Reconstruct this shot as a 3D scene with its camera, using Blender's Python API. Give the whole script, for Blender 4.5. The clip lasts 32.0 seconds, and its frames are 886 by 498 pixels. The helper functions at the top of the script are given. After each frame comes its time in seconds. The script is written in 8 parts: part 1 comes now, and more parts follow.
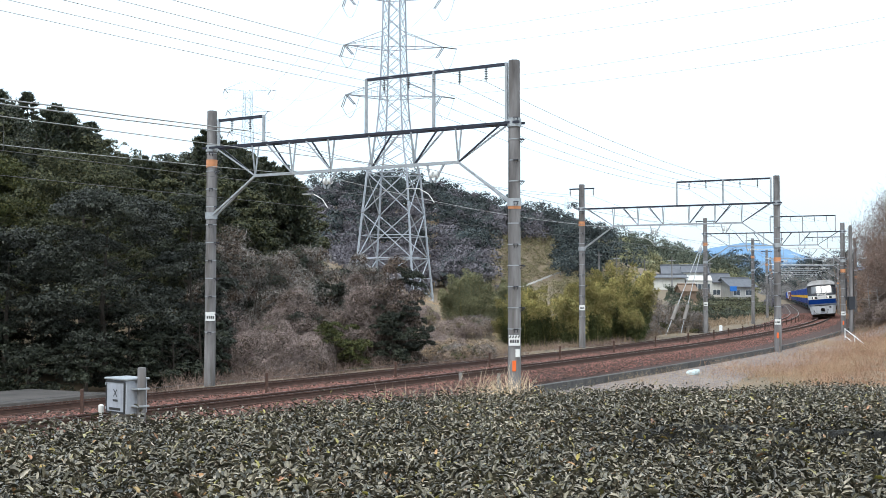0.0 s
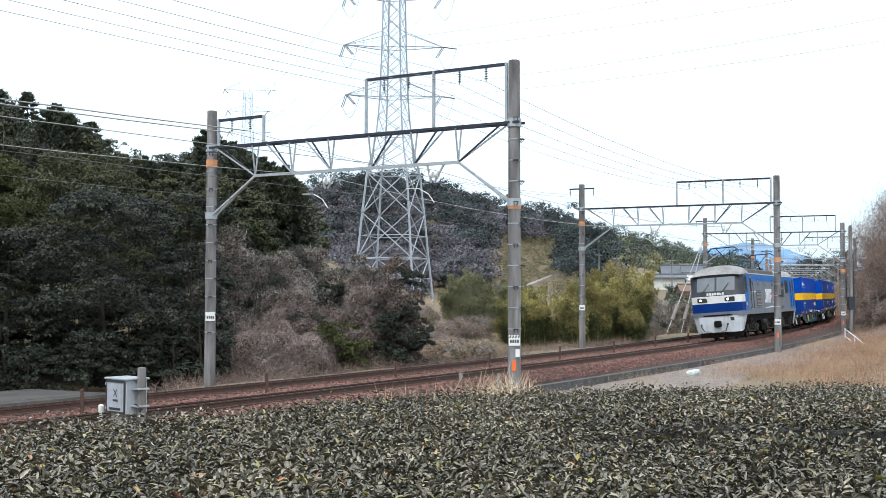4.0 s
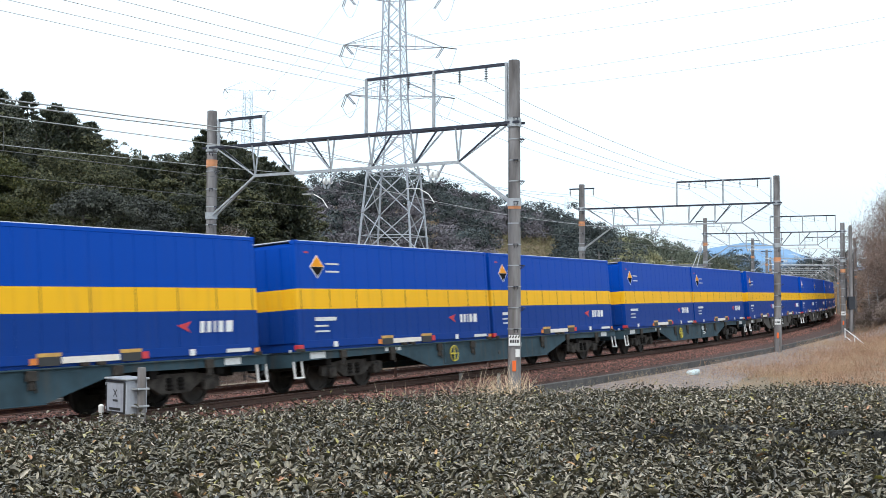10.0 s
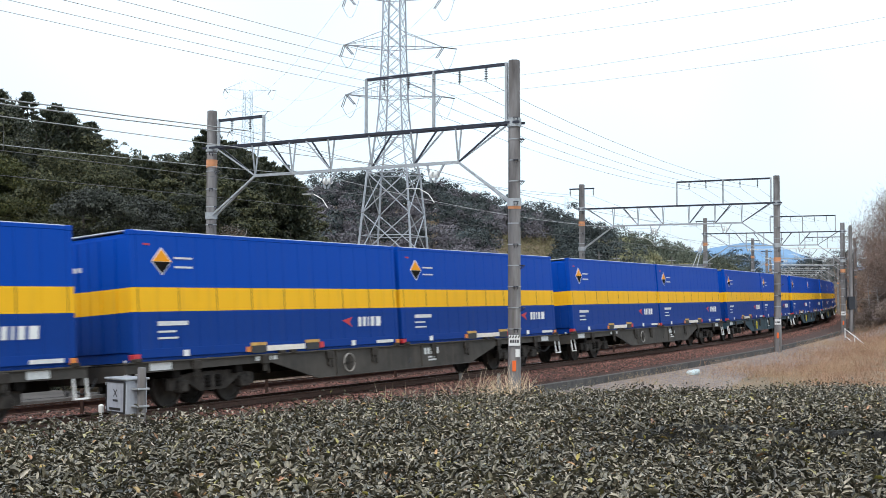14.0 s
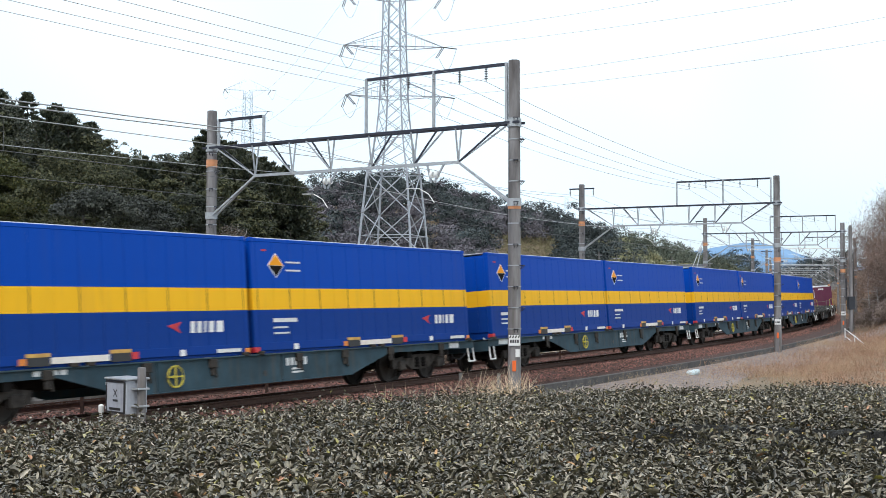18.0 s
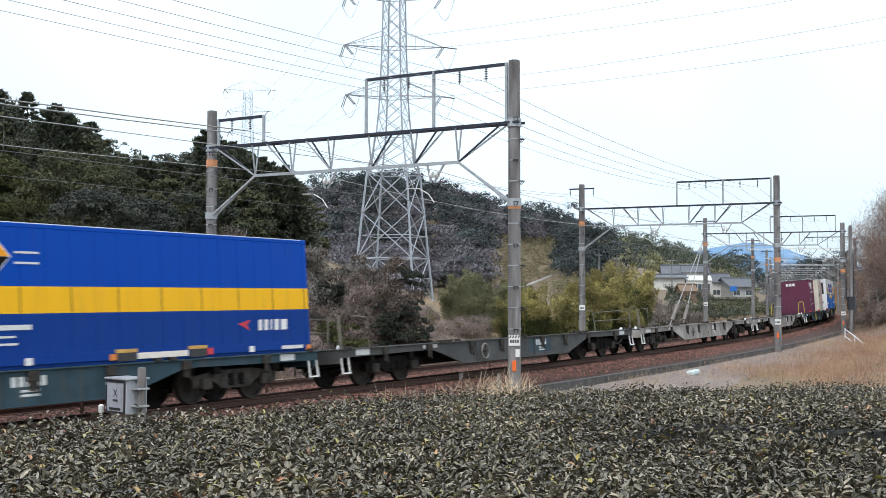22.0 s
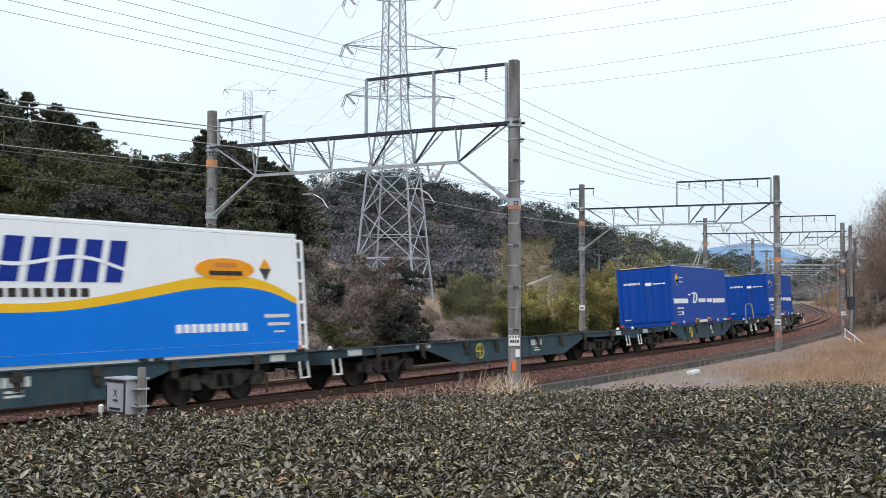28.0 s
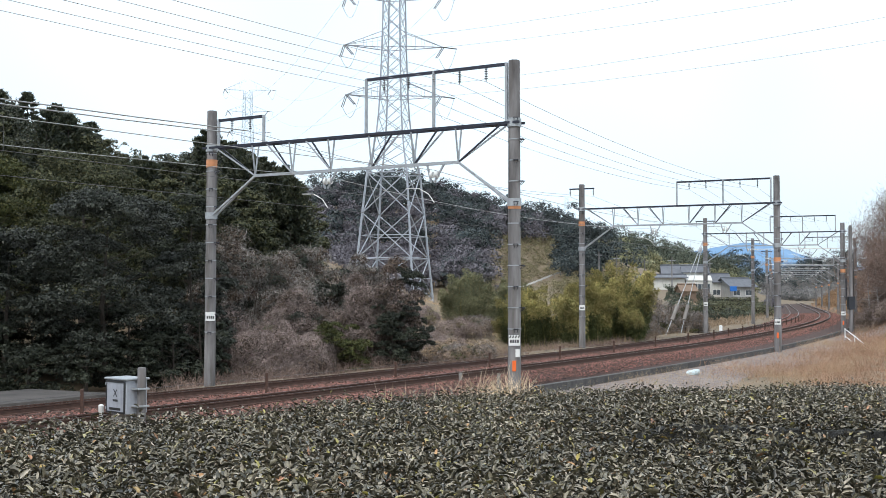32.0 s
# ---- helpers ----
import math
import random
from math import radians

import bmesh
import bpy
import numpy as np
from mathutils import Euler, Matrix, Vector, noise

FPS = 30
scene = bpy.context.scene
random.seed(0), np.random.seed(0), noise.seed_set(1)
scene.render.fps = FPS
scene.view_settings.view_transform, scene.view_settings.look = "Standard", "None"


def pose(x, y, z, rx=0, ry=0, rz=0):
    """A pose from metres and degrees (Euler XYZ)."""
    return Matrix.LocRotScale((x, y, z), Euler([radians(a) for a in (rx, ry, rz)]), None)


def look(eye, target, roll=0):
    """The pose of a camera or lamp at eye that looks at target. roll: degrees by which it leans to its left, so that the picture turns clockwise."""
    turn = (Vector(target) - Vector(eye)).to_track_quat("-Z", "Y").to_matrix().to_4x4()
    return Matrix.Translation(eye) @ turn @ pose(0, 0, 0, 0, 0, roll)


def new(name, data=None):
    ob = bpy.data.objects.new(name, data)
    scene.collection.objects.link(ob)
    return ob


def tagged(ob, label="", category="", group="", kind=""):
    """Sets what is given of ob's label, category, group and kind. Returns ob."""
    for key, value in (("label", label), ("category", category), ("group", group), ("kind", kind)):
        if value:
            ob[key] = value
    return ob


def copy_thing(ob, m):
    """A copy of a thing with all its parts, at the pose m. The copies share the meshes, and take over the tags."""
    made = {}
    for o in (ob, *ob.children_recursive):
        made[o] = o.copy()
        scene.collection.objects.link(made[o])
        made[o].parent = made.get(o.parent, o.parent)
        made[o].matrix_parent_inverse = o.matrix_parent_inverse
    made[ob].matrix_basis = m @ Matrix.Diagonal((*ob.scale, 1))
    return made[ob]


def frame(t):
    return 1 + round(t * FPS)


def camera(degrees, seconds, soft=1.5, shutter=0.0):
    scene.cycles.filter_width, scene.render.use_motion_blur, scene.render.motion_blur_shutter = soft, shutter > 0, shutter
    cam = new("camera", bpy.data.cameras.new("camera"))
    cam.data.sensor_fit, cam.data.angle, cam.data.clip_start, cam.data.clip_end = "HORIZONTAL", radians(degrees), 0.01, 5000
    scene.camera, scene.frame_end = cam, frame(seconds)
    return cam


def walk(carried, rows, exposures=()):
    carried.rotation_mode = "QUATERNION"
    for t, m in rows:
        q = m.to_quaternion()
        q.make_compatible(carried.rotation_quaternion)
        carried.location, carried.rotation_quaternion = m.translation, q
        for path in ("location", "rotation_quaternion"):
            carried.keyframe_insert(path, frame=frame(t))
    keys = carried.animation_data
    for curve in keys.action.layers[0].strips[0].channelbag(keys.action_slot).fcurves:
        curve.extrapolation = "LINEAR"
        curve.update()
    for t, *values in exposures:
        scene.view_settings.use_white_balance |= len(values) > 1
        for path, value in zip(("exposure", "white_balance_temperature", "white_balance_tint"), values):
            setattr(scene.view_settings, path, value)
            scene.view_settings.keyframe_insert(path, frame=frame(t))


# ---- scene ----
# ---- the camera stands still on its tripod in the tea field ----
CAM_H = 2.434
cam = camera(42.222, 32.0, soft=0.55, shutter=0.18)
CAM_POSE = pose(0, 0, CAM_H, 92.2485, 0, 0) @ pose(0, 0, 0, 0, 0, 0.1)
walk(cam, [(0.0, CAM_POSE), (32.0, CAM_POSE)],
     exposures=[(0.0, 0.26, 6150, 8), (5.0, 0.28, 6150, 8), (9.5, 0.24, 6200, 9), (11.5, 0.12, 6250, 10), (25.0, 0.06, 6250, 10), (27.3, -0.06, 6300, 11), (28.1, -0.11, 6400, 12), (28.8, -0.04, 6380, 12), (29.6, 0.06, 6300, 11), (32.0, 0.1, 6250, 10)])

# ---- world, an overcast winter sky, and the weak sun behind the clouds ----
SUN_EL, SUN_AZ = radians(56), radians(196)
world = bpy.data.worlds.new("overcast_sky")
scene.world = world
world.use_nodes = True
wn, wl = world.node_tree.nodes, world.node_tree.links
wn.clear()
sky = wn.new("ShaderNodeTexSky")
sky.sky_type, sky.sun_disc = "NISHITA", False
sky.sun_elevation, sky.sun_rotation = SUN_EL, SUN_AZ
sky.air_density, sky.dust_density, sky.ozone_density = 1.0, 3.0, 1.0
wtc = wn.new("ShaderNodeTexCoord")
wno = wn.new("ShaderNodeTexNoise")
wno.inputs["Scale"].default_value, wno.inputs["Detail"].default_value = 1.6, 3.0
wramp = wn.new("ShaderNodeMapRange")
wramp.inputs["From Min"].default_value, wramp.inputs["From Max"].default_value = 0.3, 0.7
wramp.inputs["To Min"].default_value, wramp.inputs["To Max"].default_value = 0.45, 0.95
# an overcast sky is brighter overhead than low down
clouds = wn.new("ShaderNodeValToRGB")
clouds.color_ramp.elements[0].position, clouds.color_ramp.elements[0].color = 0.0, (8.3, 9.8, 10.7, 1)
clouds.color_ramp.elements[1].position, clouds.color_ramp.elements[1].color = 1.0, (13.5, 14.6, 15.4, 1)
low = clouds.color_ramp.elements.new(0.22)
low.color = (9.5, 10.7, 11.3, 1)
wsep = wn.new("ShaderNodeSeparateXYZ")
wl.new(wtc.outputs["Generated"], wsep.inputs["Vector"])
wl.new(wsep.outputs["Z"], clouds.inputs["Fac"])
wmix = wn.new("ShaderNodeMixRGB")
wbg = wn.new("ShaderNodeBackground")
wbg.inputs["Strength"].default_value = 0.125
wout = wn.new("ShaderNodeOutputWorld")
wl.new(wtc.outputs["Generated"], wno.inputs["Vector"])
wl.new(wno.outputs["Fac"], wramp.inputs["Value"])
wl.new(wramp.outputs["Result"], wmix.inputs["Fac"])
wl.new(sky.outputs["Color"], wmix.inputs["Color1"])
wl.new(clouds.outputs["Color"], wmix.inputs["Color2"])
wl.new(wmix.outputs["Color"], wbg.inputs["Color"])
wl.new(wbg.outputs["Background"], wout.inputs["Surface"])

sun_data = bpy.data.lights.new("sun", "SUN")
sun_data.energy, sun_data.angle, sun_data.color = 1.5, radians(20), (1.0, 0.95, 0.87)
sun = new("sun", sun_data)
sun_dir = Vector((math.sin(SUN_AZ) * math.cos(SUN_EL), math.cos(SUN_AZ) * math.cos(SUN_EL), math.sin(SUN_EL)))
sun.matrix_world = look(sun_dir * 50, (0, 0, 0))

# ---- mesh building ----
class MB:
    """Collects vertices and faces for one mesh."""

    def __init__(self):
        self.v, self.f = [], []

    def add(self, verts, faces):
        n = len(self.v)
        self.v += [tuple(p) for p in verts]
        self.f += [tuple(n + i for i in q) for q in faces]
        return self

    def box(self, x0, y0, z0, x1, y1, z1, bev=0.0, m=None):
        if bev <= 0:
            vs = [(x, y, z) for z in (z0, z1) for y in (y0, y1) for x in (x0, x1)]
            fs = [(0, 2, 3, 1), (4, 5, 7, 6), (0, 1, 5, 4), (2, 6, 7, 3), (0, 4, 6, 2), (1, 3, 7, 5)]
        else:
            lo, hi = (x0, y0, z0), (x1, y1, z1)
            bev = min(bev, *[(hi[i] - lo[i]) * 0.45 for i in range(3)])
            ids, vs, fs = {}, [], []
            for c in range(8):
                bits = [(c >> i) & 1 for i in range(3)]
                for ax in range(3):
                    p = [(hi[i] if bits[i] else lo[i]) if i == ax else ((hi[i] - bev) if bits[i] else (lo[i] + bev)) for i in range(3)]
                    ids[(c, ax)] = len(vs)
                    vs.append(tuple(p))
            for ax in range(3):
                a, b = (ax + 1) % 3, (ax + 2) % 3
                for side in (0, 1):
                    c0 = side << ax
                    q = [ids[(c0, ax)], ids[(c0 | 1 << a, ax)], ids[(c0 | 1 << a | 1 << b, ax)], ids[(c0 | 1 << b, ax)]]
                    fs.append(tuple(q if side else q[::-1]))
                for sa in (0, 1):
                    for sb in (0, 1):
                        c0 = sa << a | sb << b
                        c1 = c0 | 1 << ax
                        q = [ids[(c0, a)], ids[(c1, a)], ids[(c1, b)], ids[(c0, b)]]
                        fs.append(tuple(q if sa != sb else q[::-1]))
            for c in range(8):
                q = [ids[(c, 0)], ids[(c, 1)], ids[(c, 2)]]
                par = bin(c).count("1") % 2
                fs.append(tuple(q if par else q[::-1]))
        if m is not None:
            vs = [tuple(m @ Vector(p)) for p in vs]
        return self.add(vs, fs)

    def rod(self, p0, p1, r0, r1=None, n=8, caps=True):
        p0, p1 = Vector(p0), Vector(p1)
        r1 = r0 if r1 is None else r1
        d = (p1 - p0).normalized()
        a = d.orthogonal().normalized()
        b = d.cross(a)
        vs = []
        for p, r in ((p0, r0), (p1, r1)):
            vs += [tuple(p + a * (r * math.cos(2 * math.pi * i / n)) + b * (r * math.sin(2 * math.pi * i / n))) for i in range(n)]
        fs = [(i, (i + 1) % n, n + (i + 1) % n, n + i) for i in range(n)]
        if caps:
            fs += [tuple(range(n))[::-1], tuple(range(n, 2 * n))]
        return self.add(vs, fs)

    def tube(self, pts, r, n=6):
        pts = [Vector(p) for p in pts]
        vs, fs = [], []
        for i, p in enumerate(pts):
            d = (pts[min(i + 1, len(pts) - 1)] - pts[max(i - 1, 0)]).normalized()
            up = Vector((0, 0, 1)) if abs(d.z) < 0.95 else Vector((1, 0, 0))
            a = d.cross(up).normalized()
            b = a.cross(d)
            rr = r[i] if isinstance(r, (list, tuple)) else r
            vs += [tuple(p + a * (rr * math.cos(2 * math.pi * k / n)) + b * (rr * math.sin(2 * math.pi * k / n))) for k in range(n)]
        for i in range(len(pts) - 1):
            fs += [(i * n + k, i * n + (k + 1) % n, (i + 1) * n + (k + 1) % n, (i + 1) * n + k) for k in range(n)]
        fs += [tuple(range(n))[::-1], tuple(range((len(pts) - 1) * n, len(pts) * n))]
        return self.add(vs, fs)

    def beam(self, p0, p1, w, h, up=(0, 0, 1)):
        """A straight bar of width w and height h between two points."""
        p0, p1 = Vector(p0), Vector(p1)
        d = (p1 - p0).normalized()
        side = d.cross(Vector(up))
        side = side.normalized() if side.length > 1e-4 else d.orthogonal().normalized()
        u = side.cross(d)
        vs = [tuple(p + side * (sx * w / 2) + u * (sz * h / 2)) for p in (p0, p1) for sz in (-1, 1) for sx in (-1, 1)]
        return self.add(vs, [(0, 2, 3, 1), (4, 5, 7, 6), (0, 1, 5, 4), (2, 6, 7, 3), (0, 4, 6, 2), (1, 3, 7, 5)])

    def angle(self, p0, p1, w, up=(0, 0, 1)):
        """An L-section bar."""
        p0, p1 = Vector(p0), Vector(p1)
        t = w * 0.12
        d = (p1 - p0).normalized()
        side = d.cross(Vector(up))
        side = side.normalized() if side.length > 1e-4 else d.orthogonal().normalized()
        u = side.cross(d)
        self.beam(p0 + u * (w / 2), p1 + u * (w / 2), t, w, up)
        return self.beam(p0 + side * (w / 2), p1 + side * (w / 2), w, t, up)

    def prism(self, prof, x0, x1, axis="x"):
        """Extrudes an outline of (a, b) points: axis x gives (x, a, b), y gives (a, y, b), z gives (a, b, z)."""
        n = len(prof)
        put = {"x": lambda a, b, c: (c, a, b), "y": lambda a, b, c: (a, c, b), "z": lambda a, b, c: (a, b, c)}[axis]
        vs = [put(a, b, x0) for a, b in prof] + [put(a, b, x1) for a, b in prof]
        fs = [(i, (i + 1) % n, n + (i + 1) % n, n + i) for i in range(n)] + [tuple(range(n))[::-1], tuple(range(n, 2 * n))]
        return self.add(vs, fs)

    def lathe(self, prof, n=16, axis="z", at=(0, 0, 0)):
        """Turns (radius, height) points round an axis through at."""
        put = {"z": lambda c, s, h: (c, s, h), "y": lambda c, s, h: (c, h, s), "x": lambda c, s, h: (h, c, s)}[axis]
        vs = []
        for r, h in prof:
            vs += [tuple(Vector(at) + Vector(put(r * math.cos(2 * math.pi * i / n), r * math.sin(2 * math.pi * i / n), h))) for i in range(n)]
        fs = []
        for k in range(len(prof) - 1):
            fs += [(k * n + i, k * n + (i + 1) % n, (k + 1) * n + (i + 1) % n, (k + 1) * n + i) for i in range(n)]
        fs += [tuple(range(n))[::-1], tuple(range((len(prof) - 1) * n, len(prof) * n))]
        return self.add(vs, fs)

    def sheet(self, grid):
        """A grid of points, rows of equal length."""
        w = len(grid[0])
        vs = [p for row in grid for p in row]
        fs = [(j * w + i, j * w + i + 1, (j + 1) * w + i + 1, (j + 1) * w + i) for j in range(len(grid) - 1) for i in range(w - 1)]
        return self.add(vs, fs)

    def mesh(self, name, mat, smooth=False, fix=True):
        me = bpy.data.meshes.new(name)
        me.from_pydata(self.v, [], self.f)
        if fix and len(self.f) < 6000:
            bm = bmesh.new()
            bm.from_mesh(me)
            bmesh.ops.recalc_face_normals(bm, faces=bm.faces)
            bm.to_mesh(me)
            bm.free()
        me.materials.append(mat)
        if smooth:
            me.shade_smooth()
            me.set_sharp_from_angle(angle=radians(40))
        me.update()
        return me


def part(name, mb, material, parent=None, label="", smooth=False, m=None):
    """Links a mesh (or collected one) as one object under a thing."""
    me = mb.mesh(name, material, smooth) if isinstance(mb, MB) else mb
    ob = new(name, me)
    if parent is not None:
        ob.parent = parent
    if m is not None:
        ob.matrix_basis = m
    if label:
        ob["label"] = label
    return ob


def thing(name, label, category, m=None, group="", kind=""):
    ob = new(name)
    ob.empty_display_size = 0.2
    if m is not None:
        ob.matrix_basis = m
    return tagged(ob, label, category, group, kind)


def quads_mesh(name, P, mat, tri=False):
    """Fast mesh from an array (n, 4, 3) of quads (or (n, 3, 3) of triangles)."""
    n, k = P.shape[0], P.shape[1]
    me = bpy.data.meshes.new(name)
    me.vertices.add(n * k)
    me.vertices.foreach_set("co", P.reshape(-1).astype(np.float32))
    me.loops.add(n * k)
    me.loops.foreach_set("vertex_index", np.arange(n * k, dtype=np.int32))
    me.polygons.add(n)
    me.polygons.foreach_set("loop_start", np.arange(0, n * k, k, dtype=np.int32))
    me.polygons.foreach_set("loop_total", np.full(n, k, dtype=np.int32))
    me.materials.append(mat)
    me.update(calc_edges=True)
    me.validate()
    return me


# ---- the line of the railway: s grows away from the camera, u is the side step towards the camera ----
S_STEP = 0.5
S_TAB = np.arange(-480, 620, S_STEP)
KNOTS = (-60, -40, 0, 30, 60, 90, 120, 150, 200, 400)
CURVE = (0.0, 0.001115, 0.001116, 0.002796, 0.001928, 0.001805, 0.001336, 0.000503, 0.0000077, 0.0)
_k = np.interp(S_TAB, KNOTS, CURVE, left=0, right=0)
_th = np.concatenate([[0], np.cumsum((_k[1:] + _k[:-1]) / 2 * S_STEP)])
_i0 = int(480 / S_STEP)
_th = _th - _th[_i0] + 1.016421
_mid = (_th[1:] + _th[:-1]) / 2
_x = np.concatenate([[0], np.cumsum(np.cos(_mid) * S_STEP)])
_y = np.concatenate([[0], np.cumsum(np.sin(_mid) * S_STEP)])
TX, TY, TH = _x - _x[_i0] - 5.319, _y - _y[_i0] + 25.998, _th
CANT = 0.0786


def line_at(s):
    return float(np.interp(s, S_TAB, TX)), float(np.interp(s, S_TAB, TY)), float(np.interp(s, S_TAB, TH))


def at(s, u=0.0, z=0.0):
    x, y, th = line_at(s)
    return Vector((x + u * math.sin(th), y - u * math.cos(th), z))


def canted(s, u, z, off=0.0, z0=0.0):
    """A point of a track whose centre lies off metres to the side: u across and z above the tilted sleepers."""
    return at(s, off + u * math.cos(CANT) - z * math.sin(CANT), z0 + z * math.cos(CANT) + u * math.sin(CANT))


def to_line(x, y):
    """Arrays of s and u for arrays of places."""
    x, y = np.asarray(x, float), np.asarray(y, float)
    ss, tx, ty, th = S_TAB[::8], TX[::8], TY[::8], TH[::8]
    i = np.argmin((x[..., None] - tx) ** 2 + (y[..., None] - ty) ** 2, axis=-1)
    dx, dy = x - tx[i], y - ty[i]
    return ss[i] + dx * np.cos(th[i]) + dy * np.sin(th[i]), dx * np.sin(th[i]) - dy * np.cos(th[i])


def smooth(a, b, x):
    t = np.clip((np.asarray(x, float) - a) / (b - a), 0, 1)
    return t * t * (3 - 2 * t)


def vehicle_pose(s, base):
    """Where a vehicle stands whose middle is at s: x forwards along its travel, y towards the camera's side."""
    f, r = at(s - base / 2), at(s + base / 2)
    d = (f - r).normalized()
    turn = Matrix((d, Vector((-d.y, d.x, 0)), Vector((0, 0, 1)))).transposed().to_4x4()
    return Matrix.Translation((f + r) / 2) @ turn @ Matrix.Rotation(CANT, 4, "X")


def q_of(t):
    """Where the train's reference point is at t seconds."""
    d = t - 16
    mend = float(np.interp(t, (0, 4, 6, 8, 9, 10, 11, 12, 13, 14, 15.5, 17, 18, 19, 20, 21, 22, 23.5, 25.5, 27.5, 29, 30.5, 32), (0.0, -0.1, -0.3, 0.05, -0.12, 0.1, -0.25, -0.35, 0.3, 0.3, 0.1, -0.35, 0.35, 0.0, 0.12, -0.1, -0.45, 0.0, 0.5, 0.38, 0.03, -0.08, -0.15)))
    return mend + 0.0000752860 * d ** 3 - 0.0218013829 * d ** 2 - 16.8032368 * d - 149.9995

# ---- materials ----
def mat(name, col, col2=None, scale=4.0, rough=0.6, metal=0.0, bump=0.0, bump_scale=40.0, vary=0.0, island=0.0, spec=0.5, detail=4.0, stretch=None, trans=0.0, streak=0.0):
    """A painted, stony or leafy surface: two colours by noise at real size, relief, variation from piece to piece."""
    m = bpy.data.materials.new(name)
    m.use_nodes = True
    n, l = m.node_tree.nodes, m.node_tree.links
    b = n["Principled BSDF"]
    b.inputs["Roughness"].default_value, b.inputs["Metallic"].default_value = rough, metal
    b.inputs["Specular IOR Level"].default_value = spec
    col2 = col2 or tuple(c * 0.8 for c in col)
    tc = n.new("ShaderNodeTexCoord")
    vec = tc.outputs["Object"]
    if stretch:
        mp = n.new("ShaderNodeMapping")
        mp.inputs["Scale"].default_value = stretch
        l.new(vec, mp.inputs["Vector"])
        vec = mp.outputs["Vector"]
    no = n.new("ShaderNodeTexNoise")
    no.inputs["Scale"].default_value, no.inputs["Detail"].default_value = scale, detail
    no.inputs["Roughness"].default_value = 0.65
    l.new(vec, no.inputs["Vector"])
    ra = n.new("ShaderNodeMapRange")
    ra.inputs["From Min"].default_value, ra.inputs["From Max"].default_value = 0.32, 0.68
    l.new(no.outputs["Fac"], ra.inputs["Value"])
    mx = n.new("ShaderNodeMixRGB")
    mx.inputs["Color1"].default_value, mx.inputs["Color2"].default_value = (*col, 1), (*col2, 1)
    l.new(ra.outputs["Result"], mx.inputs["Fac"])
    out = mx.outputs["Color"]
    if streak:
        ms = n.new("ShaderNodeMapping")
        ms.inputs["Scale"].default_value = (3.0, 3.0, 0.25)
        l.new(tc.outputs["Object"], ms.inputs["Vector"])
        ns = n.new("ShaderNodeTexNoise")
        ns.inputs["Scale"].default_value, ns.inputs["Detail"].default_value = 2.2, 6.0
        l.new(ms.outputs["Vector"], ns.inputs["Vector"])
        rs = n.new("ShaderNodeMapRange")
        rs.inputs["From Min"].default_value, rs.inputs["From Max"].default_value = 0.5, 0.75
        rs.inputs["To Max"].default_value = streak
        l.new(ns.outputs["Fac"], rs.inputs["Value"])
        mg = n.new("ShaderNodeMixRGB")
        mg.inputs["Color2"].default_value = (0.09, 0.075, 0.06, 1)
        l.new(rs.outputs["Result"], mg.inputs["Fac"])
        l.new(out, mg.inputs["Color1"])
        out = mg.outputs["Color"]
    if vary or island:
        src = n.new("ShaderNodeNewGeometry").outputs["Random Per Island"] if island else n.new("ShaderNodeObjectInfo").outputs["Random"]
        amt = island or vary
        hv = n.new("ShaderNodeHueSaturation")
        mr = n.new("ShaderNodeMapRange")
        mr.inputs["To Min"].default_value, mr.inputs["To Max"].default_value = 1 - amt, 1 + amt
        l.new(src, mr.inputs["Value"])
        l.new(mr.outputs["Result"], hv.inputs["Value"])
        mh = n.new("ShaderNodeMapRange")
        mh.inputs["To Min"].default_value, mh.inputs["To Max"].default_value = 0.5 + amt * 0.018, 0.5 - amt * 0.012
        l.new(src, mh.inputs["Value"])
        l.new(mh.outputs["Result"], hv.inputs["Hue"])
        l.new(out, hv.inputs["Color"])
        out = hv.outputs["Color"]
    l.new(out, b.inputs["Base Color"])
    rr = n.new("ShaderNodeMapRange")
    rr.inputs["To Min"].default_value, rr.inputs["To Max"].default_value = max(rough - 0.1, 0.02), min(rough + 0.1, 1)
    l.new(no.outputs["Fac"], rr.inputs["Value"])
    l.new(rr.outputs["Result"], b.inputs["Roughness"])
    if bump:
        nb = n.new("ShaderNodeTexNoise")
        nb.inputs["Scale"].default_value, nb.inputs["Detail"].default_value = bump_scale, 5.0
        l.new(tc.outputs["Object"], nb.inputs["Vector"])
        bp = n.new("ShaderNodeBump")
        bp.inputs["Strength"].default_value, bp.inputs["Distance"].default_value = bump, 0.02
        l.new(nb.outputs["Fac"], bp.inputs["Height"])
        l.new(bp.outputs["Normal"], b.inputs["Normal"])
    if trans:
        b.inputs["Transmission Weight"].default_value = trans
    return m


